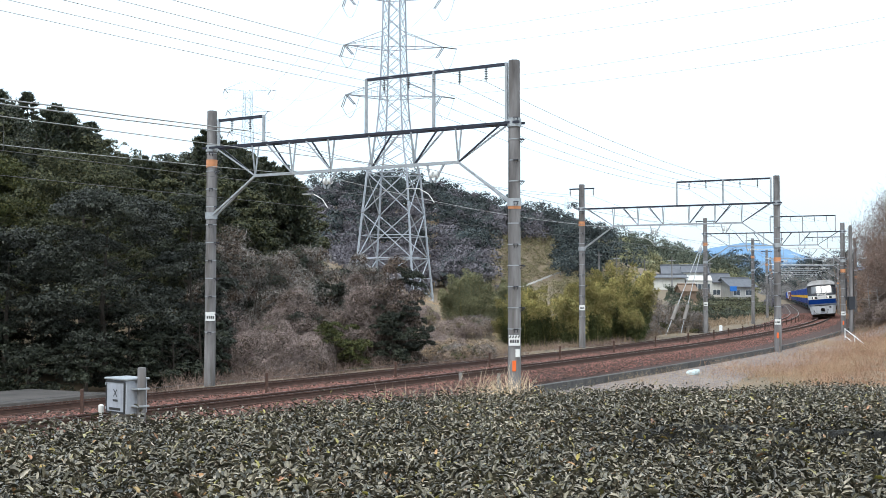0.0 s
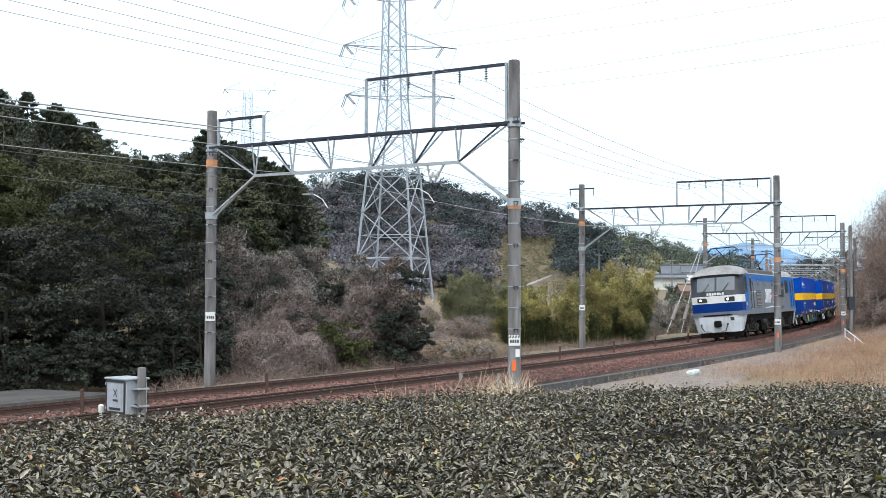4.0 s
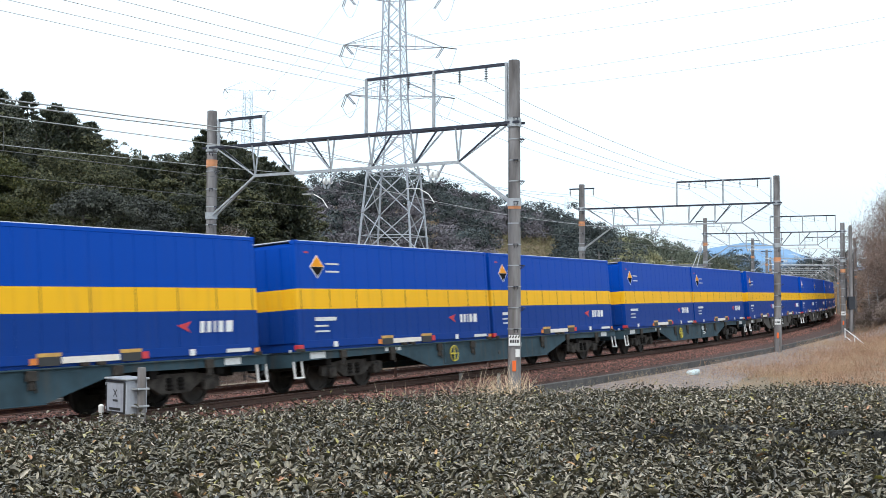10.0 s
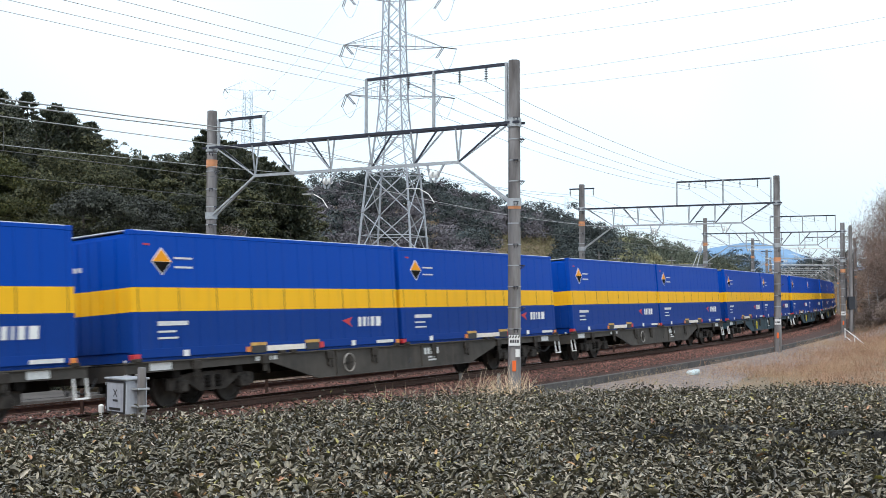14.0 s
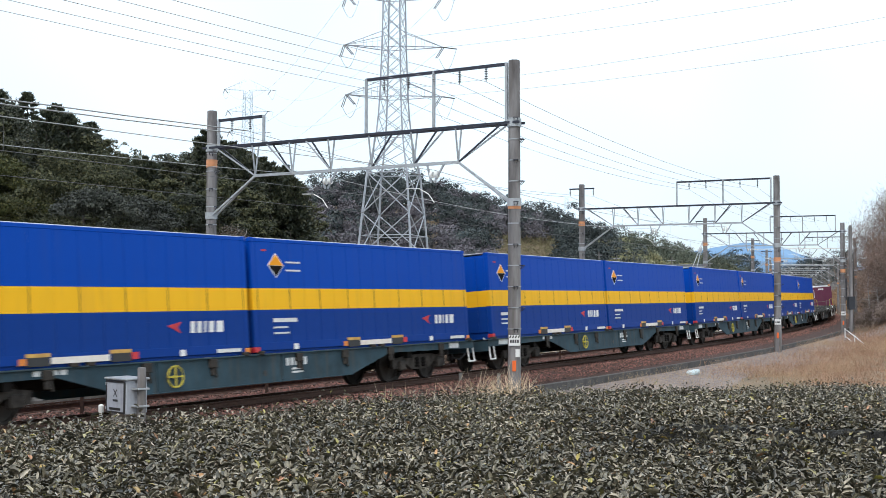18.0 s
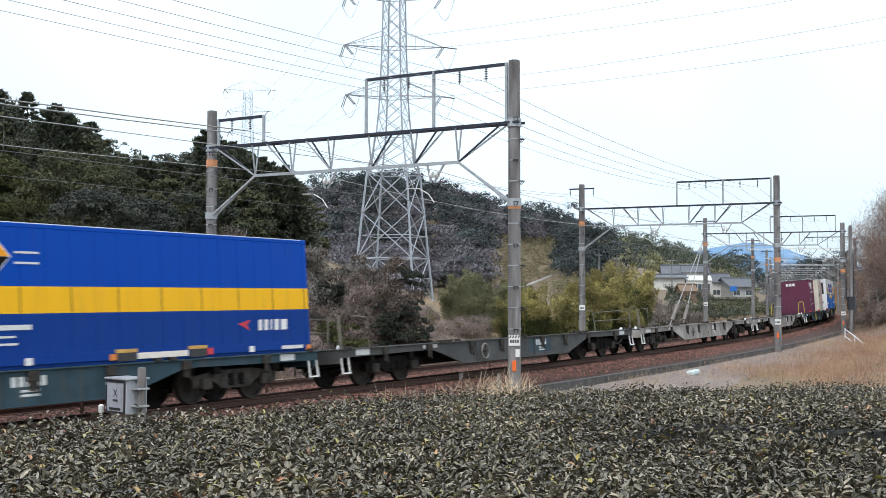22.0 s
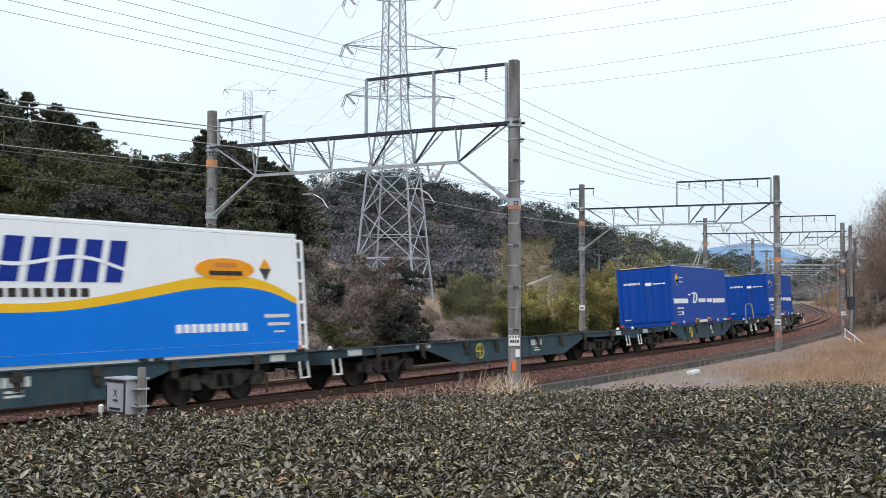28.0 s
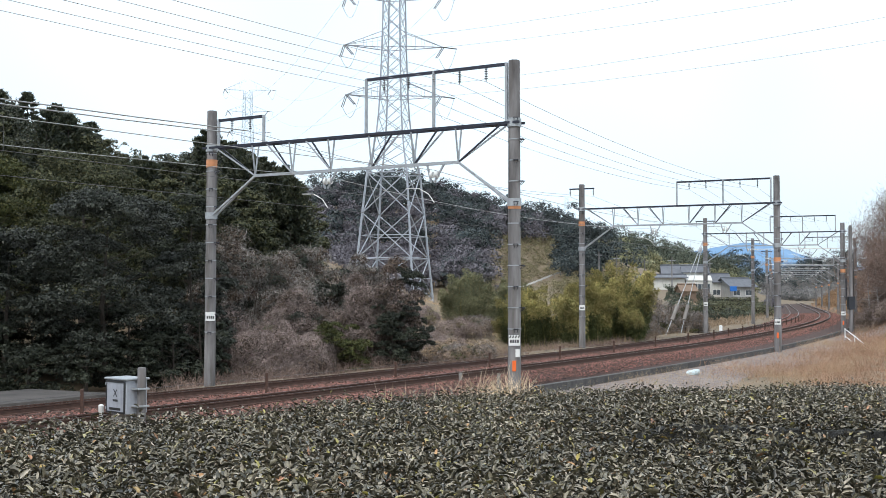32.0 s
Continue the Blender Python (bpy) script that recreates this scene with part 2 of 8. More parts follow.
def leaf_mat(name, colours, rough=0.45, spec=0.5, patch=0.45, swing=0.25, stops=None, mottle=0.0):
    """Leaves: each leaf takes one of several colours."""
    m = bpy.data.materials.new(name)
    m.use_nodes = True
    n, l = m.node_tree.nodes, m.node_tree.links
    b = n["Principled BSDF"]
    g = n.new("ShaderNodeNewGeometry")
    r = n.new("ShaderNodeValToRGB")
    r.color_ramp.interpolation = "LINEAR"
    els = r.color_ramp.elements
    els[0].position, els[0].color = 0, (*colours[0], 1)
    els[1].position, els[1].color = 1, (*colours[-1], 1)
    for i, c in enumerate(colours[1:-1]):
        e = els.new(stops[i] if stops else (i + 1) / (len(colours) - 1))
        e.color = (*c, 1)
    l.new(g.outputs["Random Per Island"], r.inputs["Fac"])
    tc = n.new("ShaderNodeTexCoord")
    no = n.new("ShaderNodeTexNoise")
    no.inputs["Scale"].default_value, no.inputs["Detail"].default_value = patch, 3
    l.new(tc.outputs["Object"], no.inputs["Vector"])
    mr = n.new("ShaderNodeMapRange")
    mr.inputs["From Min"].default_value, mr.inputs["From Max"].default_value = 0.3, 0.7
    mr.inputs["To Min"].default_value, mr.inputs["To Max"].default_value = 1 - swing, 1 + swing
    l.new(no.outputs["Fac"], mr.inputs["Value"])
    hv = n.new("ShaderNodeHueSaturation")
    l.new(r.outputs["Color"], hv.inputs["Color"])
    l.new(mr.outputs["Result"], hv.inputs["Value"])
    out = hv.outputs["Color"]
    if mottle:
        nf = n.new("ShaderNodeTexNoise")
        nf.inputs["Scale"].default_value, nf.inputs["Detail"].default_value = 70.0, 4.0
        l.new(tc.outputs["Object"], nf.inputs["Vector"])
        mf = n.new("ShaderNodeMapRange")
        mf.inputs["From Min"].default_value, mf.inputs["From Max"].default_value = 0.3, 0.7
        mf.inputs["To Min"].default_value, mf.inputs["To Max"].default_value = 1 - mottle, 1 + mottle
        l.new(nf.outputs["Fac"], mf.inputs["Value"])
        h2 = n.new("ShaderNodeHueSaturation")
        l.new(out, h2.inputs["Color"])
        l.new(mf.outputs["Result"], h2.inputs["Value"])
        out = h2.outputs["Color"]
    l.new(out, b.inputs["Base Color"])
    b.inputs["Roughness"].default_value = rough
    b.inputs["Specular IOR Level"].default_value = spec
    return m


M_GROUND = mat("dry_grass_soil", (0.225, 0.165, 0.105), (0.12, 0.098, 0.062), scale=0.6, rough=0.95, bump=0.6, bump_scale=9)
M_BALLAST = mat("rusty_ballast", (0.082, 0.040, 0.030), (0.030, 0.017, 0.014), scale=14, rough=0.95, bump=1.0, bump_scale=24)
M_STONE = mat("ballast_stones", (0.235, 0.108, 0.080), (0.052, 0.026, 0.021), scale=30, rough=0.95, island=0.9)
M_RAIL = mat("rusty_rail", (0.105, 0.054, 0.038), (0.06, 0.034, 0.026), scale=12, rough=0.8, metal=0.1)
M_RAILTOP = mat("worn_rail_head", (0.32, 0.30, 0.29), (0.22, 0.2, 0.19), scale=20, rough=0.32, metal=0.9)
M_SLEEPER = mat("stained_sleeper", (0.11, 0.06, 0.045), (0.065, 0.038, 0.03), scale=5, rough=0.9, vary=0.2)
M_CONCRETE = mat("weathered_concrete", (0.30, 0.28, 0.26), (0.19, 0.175, 0.16), scale=1.5, rough=0.88, bump=0.25, bump_scale=30, streak=0.5)
M_POLE = mat("pole_concrete", (0.27, 0.26, 0.262), (0.085, 0.078, 0.078), scale=2.6, rough=0.85, bump=0.2, bump_scale=40, stretch=(1, 1, 0.16), streak=0.6)
M_KERB = mat("dark_kerb_concrete", (0.10, 0.095, 0.092), (0.055, 0.052, 0.05), scale=2.5, rough=0.92, bump=0.3, bump_scale=25, vary=0.2)
M_STEEL = mat("galvanised_steel", (0.42, 0.44, 0.46), (0.30, 0.32, 0.34), scale=5, rough=0.5, metal=0.35)
M_DSTEEL = mat("dark_steel", (0.030, 0.033, 0.052), (0.02, 0.022, 0.034), scale=5, rough=0.5, metal=0.2)
M_PYLON = mat("pylon_steel", (0.40, 0.43, 0.47), (0.29, 0.31, 0.35), scale=0.8, rough=0.55, metal=0.3)
M_WIRE = mat("wire", (0.16, 0.15, 0.15), (0.10, 0.10, 0.10), rough=0.5, metal=0.5)
M_WIRE_LIGHT = mat("bright_wire", (0.42, 0.42, 0.40), (0.33, 0.33, 0.32), rough=0.4, metal=0.6)
M_PORC = mat("white_porcelain", (0.78, 0.78, 0.76), (0.66, 0.66, 0.64), rough=0.25)
M_DPORC = mat("dark_insulator", (0.09, 0.085, 0.085), (0.06, 0.055, 0.055), rough=0.3)
M_ORANGE = mat("orange_band", (0.62, 0.27, 0.12), (0.5, 0.22, 0.1), rough=0.6)
M_SIGN_ORANGE = mat("orange_marker", (0.85, 0.16, 0.03), (0.75, 0.13, 0.02), rough=0.5)
M_WHITE = mat("white_paint", (0.78, 0.78, 0.77), (0.68, 0.68, 0.66), scale=3, rough=0.45)
M_BLACK = mat("black_paint", (0.02, 0.02, 0.022), (0.03, 0.03, 0.03), rough=0.5)
M_BARK = mat("bark", (0.055, 0.043, 0.034), (0.03, 0.025, 0.02), scale=6, rough=0.95, bump=0.5, bump_scale=15, stretch=(1, 1, 0.3))
M_GREYBARK = mat("grey_twigs", (0.40, 0.37, 0.345), (0.12, 0.108, 0.10), scale=0.75, rough=0.95, island=0.5)
M_BROWNTWIG = mat("brown_twigs", (0.44, 0.35, 0.32), (0.12, 0.092, 0.085), scale=0.75, rough=0.95, island=0.5)
M_RUSSETTWIG = mat("russet_twigs", (0.27, 0.19, 0.155), (0.14, 0.098, 0.082), scale=0.5, rough=0.95, island=0.5)
M_TEA = leaf_mat("tea_leaves", [(0.022, 0.0195, 0.010), (0.070, 0.062, 0.036), (0.130, 0.114, 0.072), (0.195, 0.168, 0.116), (0.29, 0.25, 0.185), (0.27, 0.24, 0.045), (0.32, 0.15, 0.08)], rough=0.38, spec=0.7, patch=1.3, stops=(0.22, 0.45, 0.7, 0.92, 0.968), mottle=0.45, swing=0.45)
M_TEATWIG = mat("tea_twigs", (0.16, 0.12, 0.08), (0.08, 0.06, 0.04), scale=8, rough=0.9, island=0.3)
M_DGREEN = leaf_mat("dark_evergreen_leaves", [(0.008, 0.011, 0.0075), (0.015, 0.019, 0.012), (0.026, 0.031, 0.019), (0.045, 0.050, 0.031)], rough=0.6, spec=0.25, swing=0.35)
M_GGREEN = leaf_mat("grey_green_leaves", [(0.006, 0.0075, 0.005), (0.014, 0.0175, 0.0125), (0.031, 0.036, 0.026), (0.072, 0.076, 0.060)], rough=0.55, spec=0.25, swing=0.35)
M_YGREEN = leaf_mat("yellow_green_leaves", [(0.022, 0.027, 0.010), (0.04, 0.047, 0.015), (0.065, 0.07, 0.022), (0.105, 0.10, 0.032)], rough=0.7, spec=0.2)
M_CEDAR = leaf_mat("conifer_needles", [(0.013, 0.019, 0.012), (0.024, 0.032, 0.018), (0.042, 0.050, 0.025), (0.075, 0.074, 0.036)], rough=0.6)
M_BAMBOO = leaf_mat("bamboo_leaves", [(0.15, 0.15, 0.052), (0.22, 0.205, 0.072), (0.30, 0.26, 0.095), (0.43, 0.33, 0.14)], rough=0.7, spec=0.15, patch=0.55, swing=0.65)
# distance haze is mixed into both far wood colours, bluish and lifted
M_FARWOOD = leaf_mat("hazed_wood_leaves", [(0.034, 0.043, 0.049), (0.052, 0.064, 0.066), (0.073, 0.085, 0.083), (0.105, 0.115, 0.106)], rough=0.9, spec=0.05, patch=0.10, swing=0.6)
M_FARBROWN = leaf_mat("hazed_bare_wood", [(0.098, 0.093, 0.108), (0.120, 0.112, 0.127), (0.143, 0.133, 0.146), (0.17, 0.157, 0.168)], rough=0.9, spec=0.05, patch=0.10, swing=0.55)
# darker green for low bamboo leaves: the thicket's shade is in the colour
M_BAMBOO_SHADE = leaf_mat("shaded_bamboo_leaves", [(0.035, 0.045, 0.018), (0.052, 0.064, 0.024), (0.072, 0.084, 0.031), (0.10, 0.105, 0.04)], rough=0.7, spec=0.15, patch=0.55, swing=0.5)
# dark brown filler leaves that stand in for shade inside the thickets
M_SHADE = leaf_mat("thicket_shade_leaves", [(0.045, 0.034, 0.027), (0.08, 0.06, 0.047), (0.13, 0.095, 0.072)], rough=0.9, spec=0.1)
M_STRAW = mat("dry_grass", (0.56, 0.42, 0.27), (0.38, 0.27, 0.165), scale=2, rough=0.9, island=0.3)
M_PALESTRAW = mat("bleached_grass", (0.72, 0.58, 0.42), (0.50, 0.38, 0.25), scale=2, rough=0.85, island=0.3)
M_REDSTRAW = mat("russet_grass", (0.43, 0.265, 0.17), (0.26, 0.15, 0.095), scale=0.8, rough=0.9, island=0.4)

M_BAMBOO_MID = leaf_mat("grey_green_bamboo_leaves", [(0.12, 0.13, 0.075), (0.165, 0.17, 0.095), (0.215, 0.21, 0.115), (0.29, 0.265, 0.15)], rough=0.7, spec=0.15, swing=0.4)
# the ridge's leaf colours carry a bluish haze of their own
M_RIDGE = leaf_mat("hazed_ridge_leaves", [(0.055, 0.068, 0.060), (0.076, 0.090, 0.072), (0.10, 0.112, 0.082), (0.135, 0.14, 0.098)], rough=0.9, spec=0.05, patch=0.05, swing=0.6)
M_REDBRUSH = leaf_mat("russet_brush", [(0.17, 0.105, 0.062), (0.24, 0.15, 0.088), (0.31, 0.20, 0.12), (0.38, 0.26, 0.16)], rough=0.9, spec=0.1, patch=0.2, swing=0.4)
M_SCRUB = leaf_mat("olive_scrub", [(0.12, 0.115, 0.068), (0.165, 0.152, 0.09), (0.215, 0.19, 0.112), (0.29, 0.245, 0.145)], rough=0.9, spec=0.1, swing=0.4)
M_DRYLEAF = leaf_mat("dry_bramble_leaves", [(0.12, 0.09, 0.072), (0.18, 0.14, 0.112), (0.26, 0.205, 0.165)], rough=0.9, spec=0.1)
M_HILLGREEN = leaf_mat("hillside_evergreen_leaves", [(0.018, 0.022, 0.012), (0.038, 0.044, 0.021), (0.066, 0.070, 0.034), (0.112, 0.105, 0.05)], rough=0.65, spec=0.2, swing=0.45)
# both far pylon steels are paled and blued to paint the haze
M_FARPYLON = mat("hazed_pylon_steel", (0.55, 0.62, 0.68), (0.46, 0.53, 0.59), scale=0.8, rough=0.6, metal=0.2)
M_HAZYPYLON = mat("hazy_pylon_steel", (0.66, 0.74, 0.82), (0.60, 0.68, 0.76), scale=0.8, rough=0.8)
M_DULLSTRAW = mat("dull_dry_grass", (0.34, 0.25, 0.165), (0.19, 0.14, 0.095), scale=1.5, rough=0.9, island=0.35)
# greyed leaf colours, with the air's haze painted in
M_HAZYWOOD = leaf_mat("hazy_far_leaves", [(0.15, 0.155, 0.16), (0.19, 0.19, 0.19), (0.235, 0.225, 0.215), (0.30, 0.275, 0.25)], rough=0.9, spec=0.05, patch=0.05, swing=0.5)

# ---- the ground: one sheet to the horizon ----
def fbm(x, y, k, seed=0):
    """Cheap smooth unevenness from sums of sines."""
    r = np.random.RandomState(seed)
    out = 0
    for i in range(5):
        a, b = r.uniform(0, 6.28, 2)
        f = k * 1.7 ** i
        out = out + np.sin((x * math.cos(a) + y * math.sin(a)) * f + b) / 1.5 ** i
    return out / 2.6


def ridge(x, y, x0, y0, hx, hy, height):
    return height * np.exp(-((x - x0) / hx) ** 2 - ((y - y0) / hy) ** 2)


def ground_z(x, y):
    x, y = np.asarray(x, float), np.asarray(y, float)
    s, u = to_line(x, y)
    near = u > 0
    z = np.where(near, -0.62 - 0.2 * smooth(2.6, 5, u), -0.72 - 0.9 * smooth(8.5, 15, -u))
    v = y - 0.38 * np.maximum(x - 0.8, 0)
    plateau = smooth(20, 13.2, v) * smooth(5.0, 11.5, u)
    z = z + near * plateau * 1.75
    # the bank beyond the curve
    z = z + near * (4.6 * smooth(3.7, 9.0, u) + 6.0 * smooth(8, 34, u)) * smooth(66, 90, s) * smooth(400, 200, s)
    # wooded hills
    far = smooth(9, 26, -u)
    z = z + far * (ridge(x, y, -46, 92, 34, 34, 9.5) + ridge(x, y, -22, 118, 20, 26, 6.5))
    z = z + ridge(x, y, -20, 330, 64, 75, 30.5) * far
    z = z + ridge(x, y, -86, 505, 70, 70, 38) * far
    z = z + 3.4 * smooth(105, 215, y) * smooth(8, 30, x) * far
    z = z + (ridge(x, y, 34, 475, 36, 80, 15) + ridge(x, y, 62, 505, 32, 80, 11) + ridge(x, y, 90, 515, 17, 70, 9) + ridge(x, y, 118, 530, 36, 80, 8) + ridge(x, y, 188, 730, 70, 70, 15)) * far
    z = z + ridge(x, y, 246, 720, 40, 70, 22)
    z = z + smooth(500, 1200, np.hypot(x, y)) * 6 * far
    z = z + fbm(x, y, 0.35, 3) * 0.10 * smooth(3.5, 7, np.abs(u + 1.8)) * np.where(near, 1, 1.6)
    return z


def axis(parts):
    out = []
    for a, b, d in parts:
        out.append(np.arange(a, b, d))
    return np.concatenate(out)


gx = axis([(-4200, -400, 380), (-400, -120, 20), (-120, -40, 3), (-40, 60, 1.0), (60, 140, 3), (140, 420, 20), (420, 4300, 380)])
gy = axis([(-900, -60, 80), (-60, 0, 4), (0, 110, 1.0), (110, 220, 3), (220, 660, 12), (660, 1000, 60), (1000, 4900, 390)])
GX, GY = np.meshgrid(gx, gy)
GZ = ground_z(GX, GY)
nx, ny = len(gx), len(gy)
gm = bpy.data.meshes.new("ground")
gv = np.stack([GX, GY, GZ], -1).reshape(-1, 3)
gi = np.arange(nx * ny).reshape(ny, nx)
gf = np.stack([gi[:-1, :-1], gi[:-1, 1:], gi[1:, 1:], gi[1:, :-1]], -1).reshape(-1, 4)
gm.from_pydata(gv.tolist(), [], gf.tolist())
gm.materials.append(M_GROUND)
gm.shade_smooth()
tagged(new("ground", gm), "dry grassy earth with low hills behind", "ground", kind="structure")


# ---- two canted tracks on one bed of rusty ballast ----
FAR_OFF, FAR_Z = -3.72, -0.13
s_bed = np.arange(-78, 330, 2.0)
bed_profile = [(-6.6, -0.85), (-5.3, -0.42), (-4.9, -0.36), (-2.7, -0.28), (-1.6, -0.25), (-1.1, -0.28), (1.1, -0.115), (1.5, -0.14), (2.0, -0.30), (2.9, -0.72)]


def bed_row(s):
    row = [tuple(at(s, u, z + 0.012 * math.sin(s * 3.1 + u * 5))) for u, z in bed_profile[:-2]]
    if 12 <= s <= 112:
        ku = 1.95 + s * 0.012
        return row + [tuple(at(s, ku - 0.02, -0.37)), tuple(at(s, ku + 0.1, -0.9))]
    return row + [tuple(at(s, u, z)) for u, z in bed_profile[-2:]]


bed = MB().sheet([bed_row(s) for s in s_bed])
track = thing("railway_track", "two canted railway tracks on rust-brown ballast", "railway track", kind="structure")
part("ballast_bed", bed, M_BALLAST, track, "rust-brown crushed stone bed", smooth=True)
RAIL_PROF = [(-0.06, -0.15), (0.06, -0.15), (0.06, -0.135), (0.012, -0.12), (0.012, -0.045), (0.033, -0.03), (0.033, 0.0), (-0.033, 0.0), (-0.033, -0.03), (-0.012, -0.045), (-0.012, -0.12), (-0.06, -0.135)]
s_rail = np.concatenate([np.arange(-78, 130, 2.0), np.arange(130, 331, 5.0)])
for off, z0 in ((0.0, 0.0), (FAR_OFF, FAR_Z)):
    for side in (-1, 1):
        g = side * (1.067 / 2 + 0.033)
        rail = MB()
        rows = [[tuple(canted(s, g + a, b, off, z0)) for a, b in RAIL_PROF + RAIL_PROF[:1]] for s in s_rail]
        rail.sheet(rows)
        r_ob = part("rail", rail, M_RAIL, track, "rust-brown steel rail")
        head = MB().sheet([[tuple(canted(s, g + a, 0.002, off, z0)) for a in (-0.024, 0.024)] for s in s_rail])
        part("rail_head", head, M_RAILTOP, r_ob, "worn shiny running surface")


# ---- the dark kerb along the ballast ----
kerb = thing("kerb", "low dark concrete kerb along the ballast", "kerb", kind="structure")
s0 = 12.0
while s0 < 112:
    s1 = s0 + 1.98
    km = MB()
    ku0, ku1 = 1.95 + s0 * 0.012, 1.95 + s1 * 0.012
    for (sa, ua), (sb, ub) in (((s0, ku0), (s1, ku1)),):
        a0, a1, b0, b1 = at(sa, ua), at(sa, ua + 0.22), at(sb, ub), at(sb, ub + 0.22)
        vs = []
        for z in (-0.95, -0.36):
            vs += [(p.x, p.y, z) for p in (a0, a1, b1, b0)]
        km.add(vs, [(0, 1, 2, 3), (4, 5, 6, 7), (0, 1, 5, 4), (1, 2, 6, 5), (2, 3, 7, 6), (3, 0, 4, 7)])
    part("kerb_block", km, M_KERB, kerb)
    s0 += 2.0

M_GRAVEL = mat("pale_verge_gravel", (0.27, 0.225, 0.205), (0.15, 0.122, 0.11), scale=2.2, rough=0.95, bump=0.8, bump_scale=30)
def verge_row(s):
    row = []
    for d, lift in ((0.2, 0.02), (0.6, 0.04), (1.2, 0.04), (1.9, 0.045), (2.6, 0.04), (3.2 + 0.4 * math.sin(s * 0.7), 0.03), (3.7, -0.15)):
        p = at(s, 1.95 + s * 0.012 + d)
        row.append((p.x, p.y, float(ground_z(p.x, p.y)) + lift))
    return row


rows = [verge_row(s) for s in np.arange(12, 78, 1.0)]
tagged(part("verge", MB().sheet(rows), M_GRAVEL, smooth=True), "pale gravel verge along the kerb", "path", kind="structure")


def stones(name, label, seed, n, s_range, u_range, size, material):
    """Loose angular stones on the bed: squat four-sided lumps."""
    rng = np.random.RandomState(seed)
    s, u = rng.uniform(*s_range, n), rng.uniform(*u_range, n)
    tx, ty, th = np.interp(s, S_TAB, TX), np.interp(s, S_TAB, TY), np.interp(s, S_TAB, TH)
    z = np.interp(u, [p[0] for p in bed_profile], [p[1] for p in bed_profile])
    c = np.stack([tx + u * np.sin(th), ty - u * np.cos(th), z + 0.018], 1)
    r = size * rng.uniform(0.6, 1.5, n)
    a0 = rng.uniform(0, 6.28, n)
    ring = []
    for k in range(4):
        a = a0 + k * math.pi / 2 + rng.uniform(-0.4, 0.4, n)
        rr = r * rng.uniform(0.7, 1.2, n)
        ring.append(c + np.stack([rr * np.cos(a), rr * np.sin(a), rng.uniform(-0.3, 0.25, n) * r], 1))
    top = c + np.stack([rng.uniform(-0.3, 0.3, n) * r, rng.uniform(-0.3, 0.3, n) * r, r * rng.uniform(0.5, 1.0, n)], 1)
    V = np.stack(ring + [top], 1).reshape(-1, 3)
    i = np.arange(n)[:, None] * 5
    F = np.concatenate([np.concatenate([i + k, i + (k + 1) % 4, i + 4], 1) for k in range(4)])
    me = bpy.data.meshes.new(name)
    me.vertices.add(len(V))
    me.vertices.foreach_set("co", V.reshape(-1).astype(np.float32))
    me.loops.add(len(F) * 3)
    me.loops.foreach_set("vertex_index", F.reshape(-1).astype(np.int32))
    me.polygons.add(len(F))
    me.polygons.foreach_set("loop_start", np.arange(0, len(F) * 3, 3, dtype=np.int32))
    me.polygons.foreach_set("loop_total", np.full(len(F), 3, dtype=np.int32))
    me.materials.append(material)
    me.update(calc_edges=True)
    me.validate()
    return tagged(new(name, me), label, "ballast", kind="stuff")


stones("ballast_stones", "rust-brown crushed stones round the rails", 51, 85000, (-9, 62), (-5.2, 2.05), 0.036, M_STONE)
stones("ballast_stones", "rust-brown crushed stones along the far curve", 52, 26000, (62, 150), (-5.2, 2.6), 0.055, M_STONE)
sl_mesh = MB().box(-0.11, -1.0, -0.17, 0.11, 1.0, 0.0, 0.02).mesh("sleeper", M_SLEEPER)
for off, z0 in ((0.0, 0.0), (FAR_OFF, FAR_Z)):
    for s in np.arange(-9, 52, 0.66):
        x, y, th = line_at(s)
        p = canted(float(s), 0, -0.165, off, z0)
        ob = part("sleeper", sl_mesh, None, track)
        ob.matrix_basis = Matrix.Translation(p) @ Matrix.Rotation(th, 4, "Z") @ Matrix.Rotation(-CANT, 4, "X")

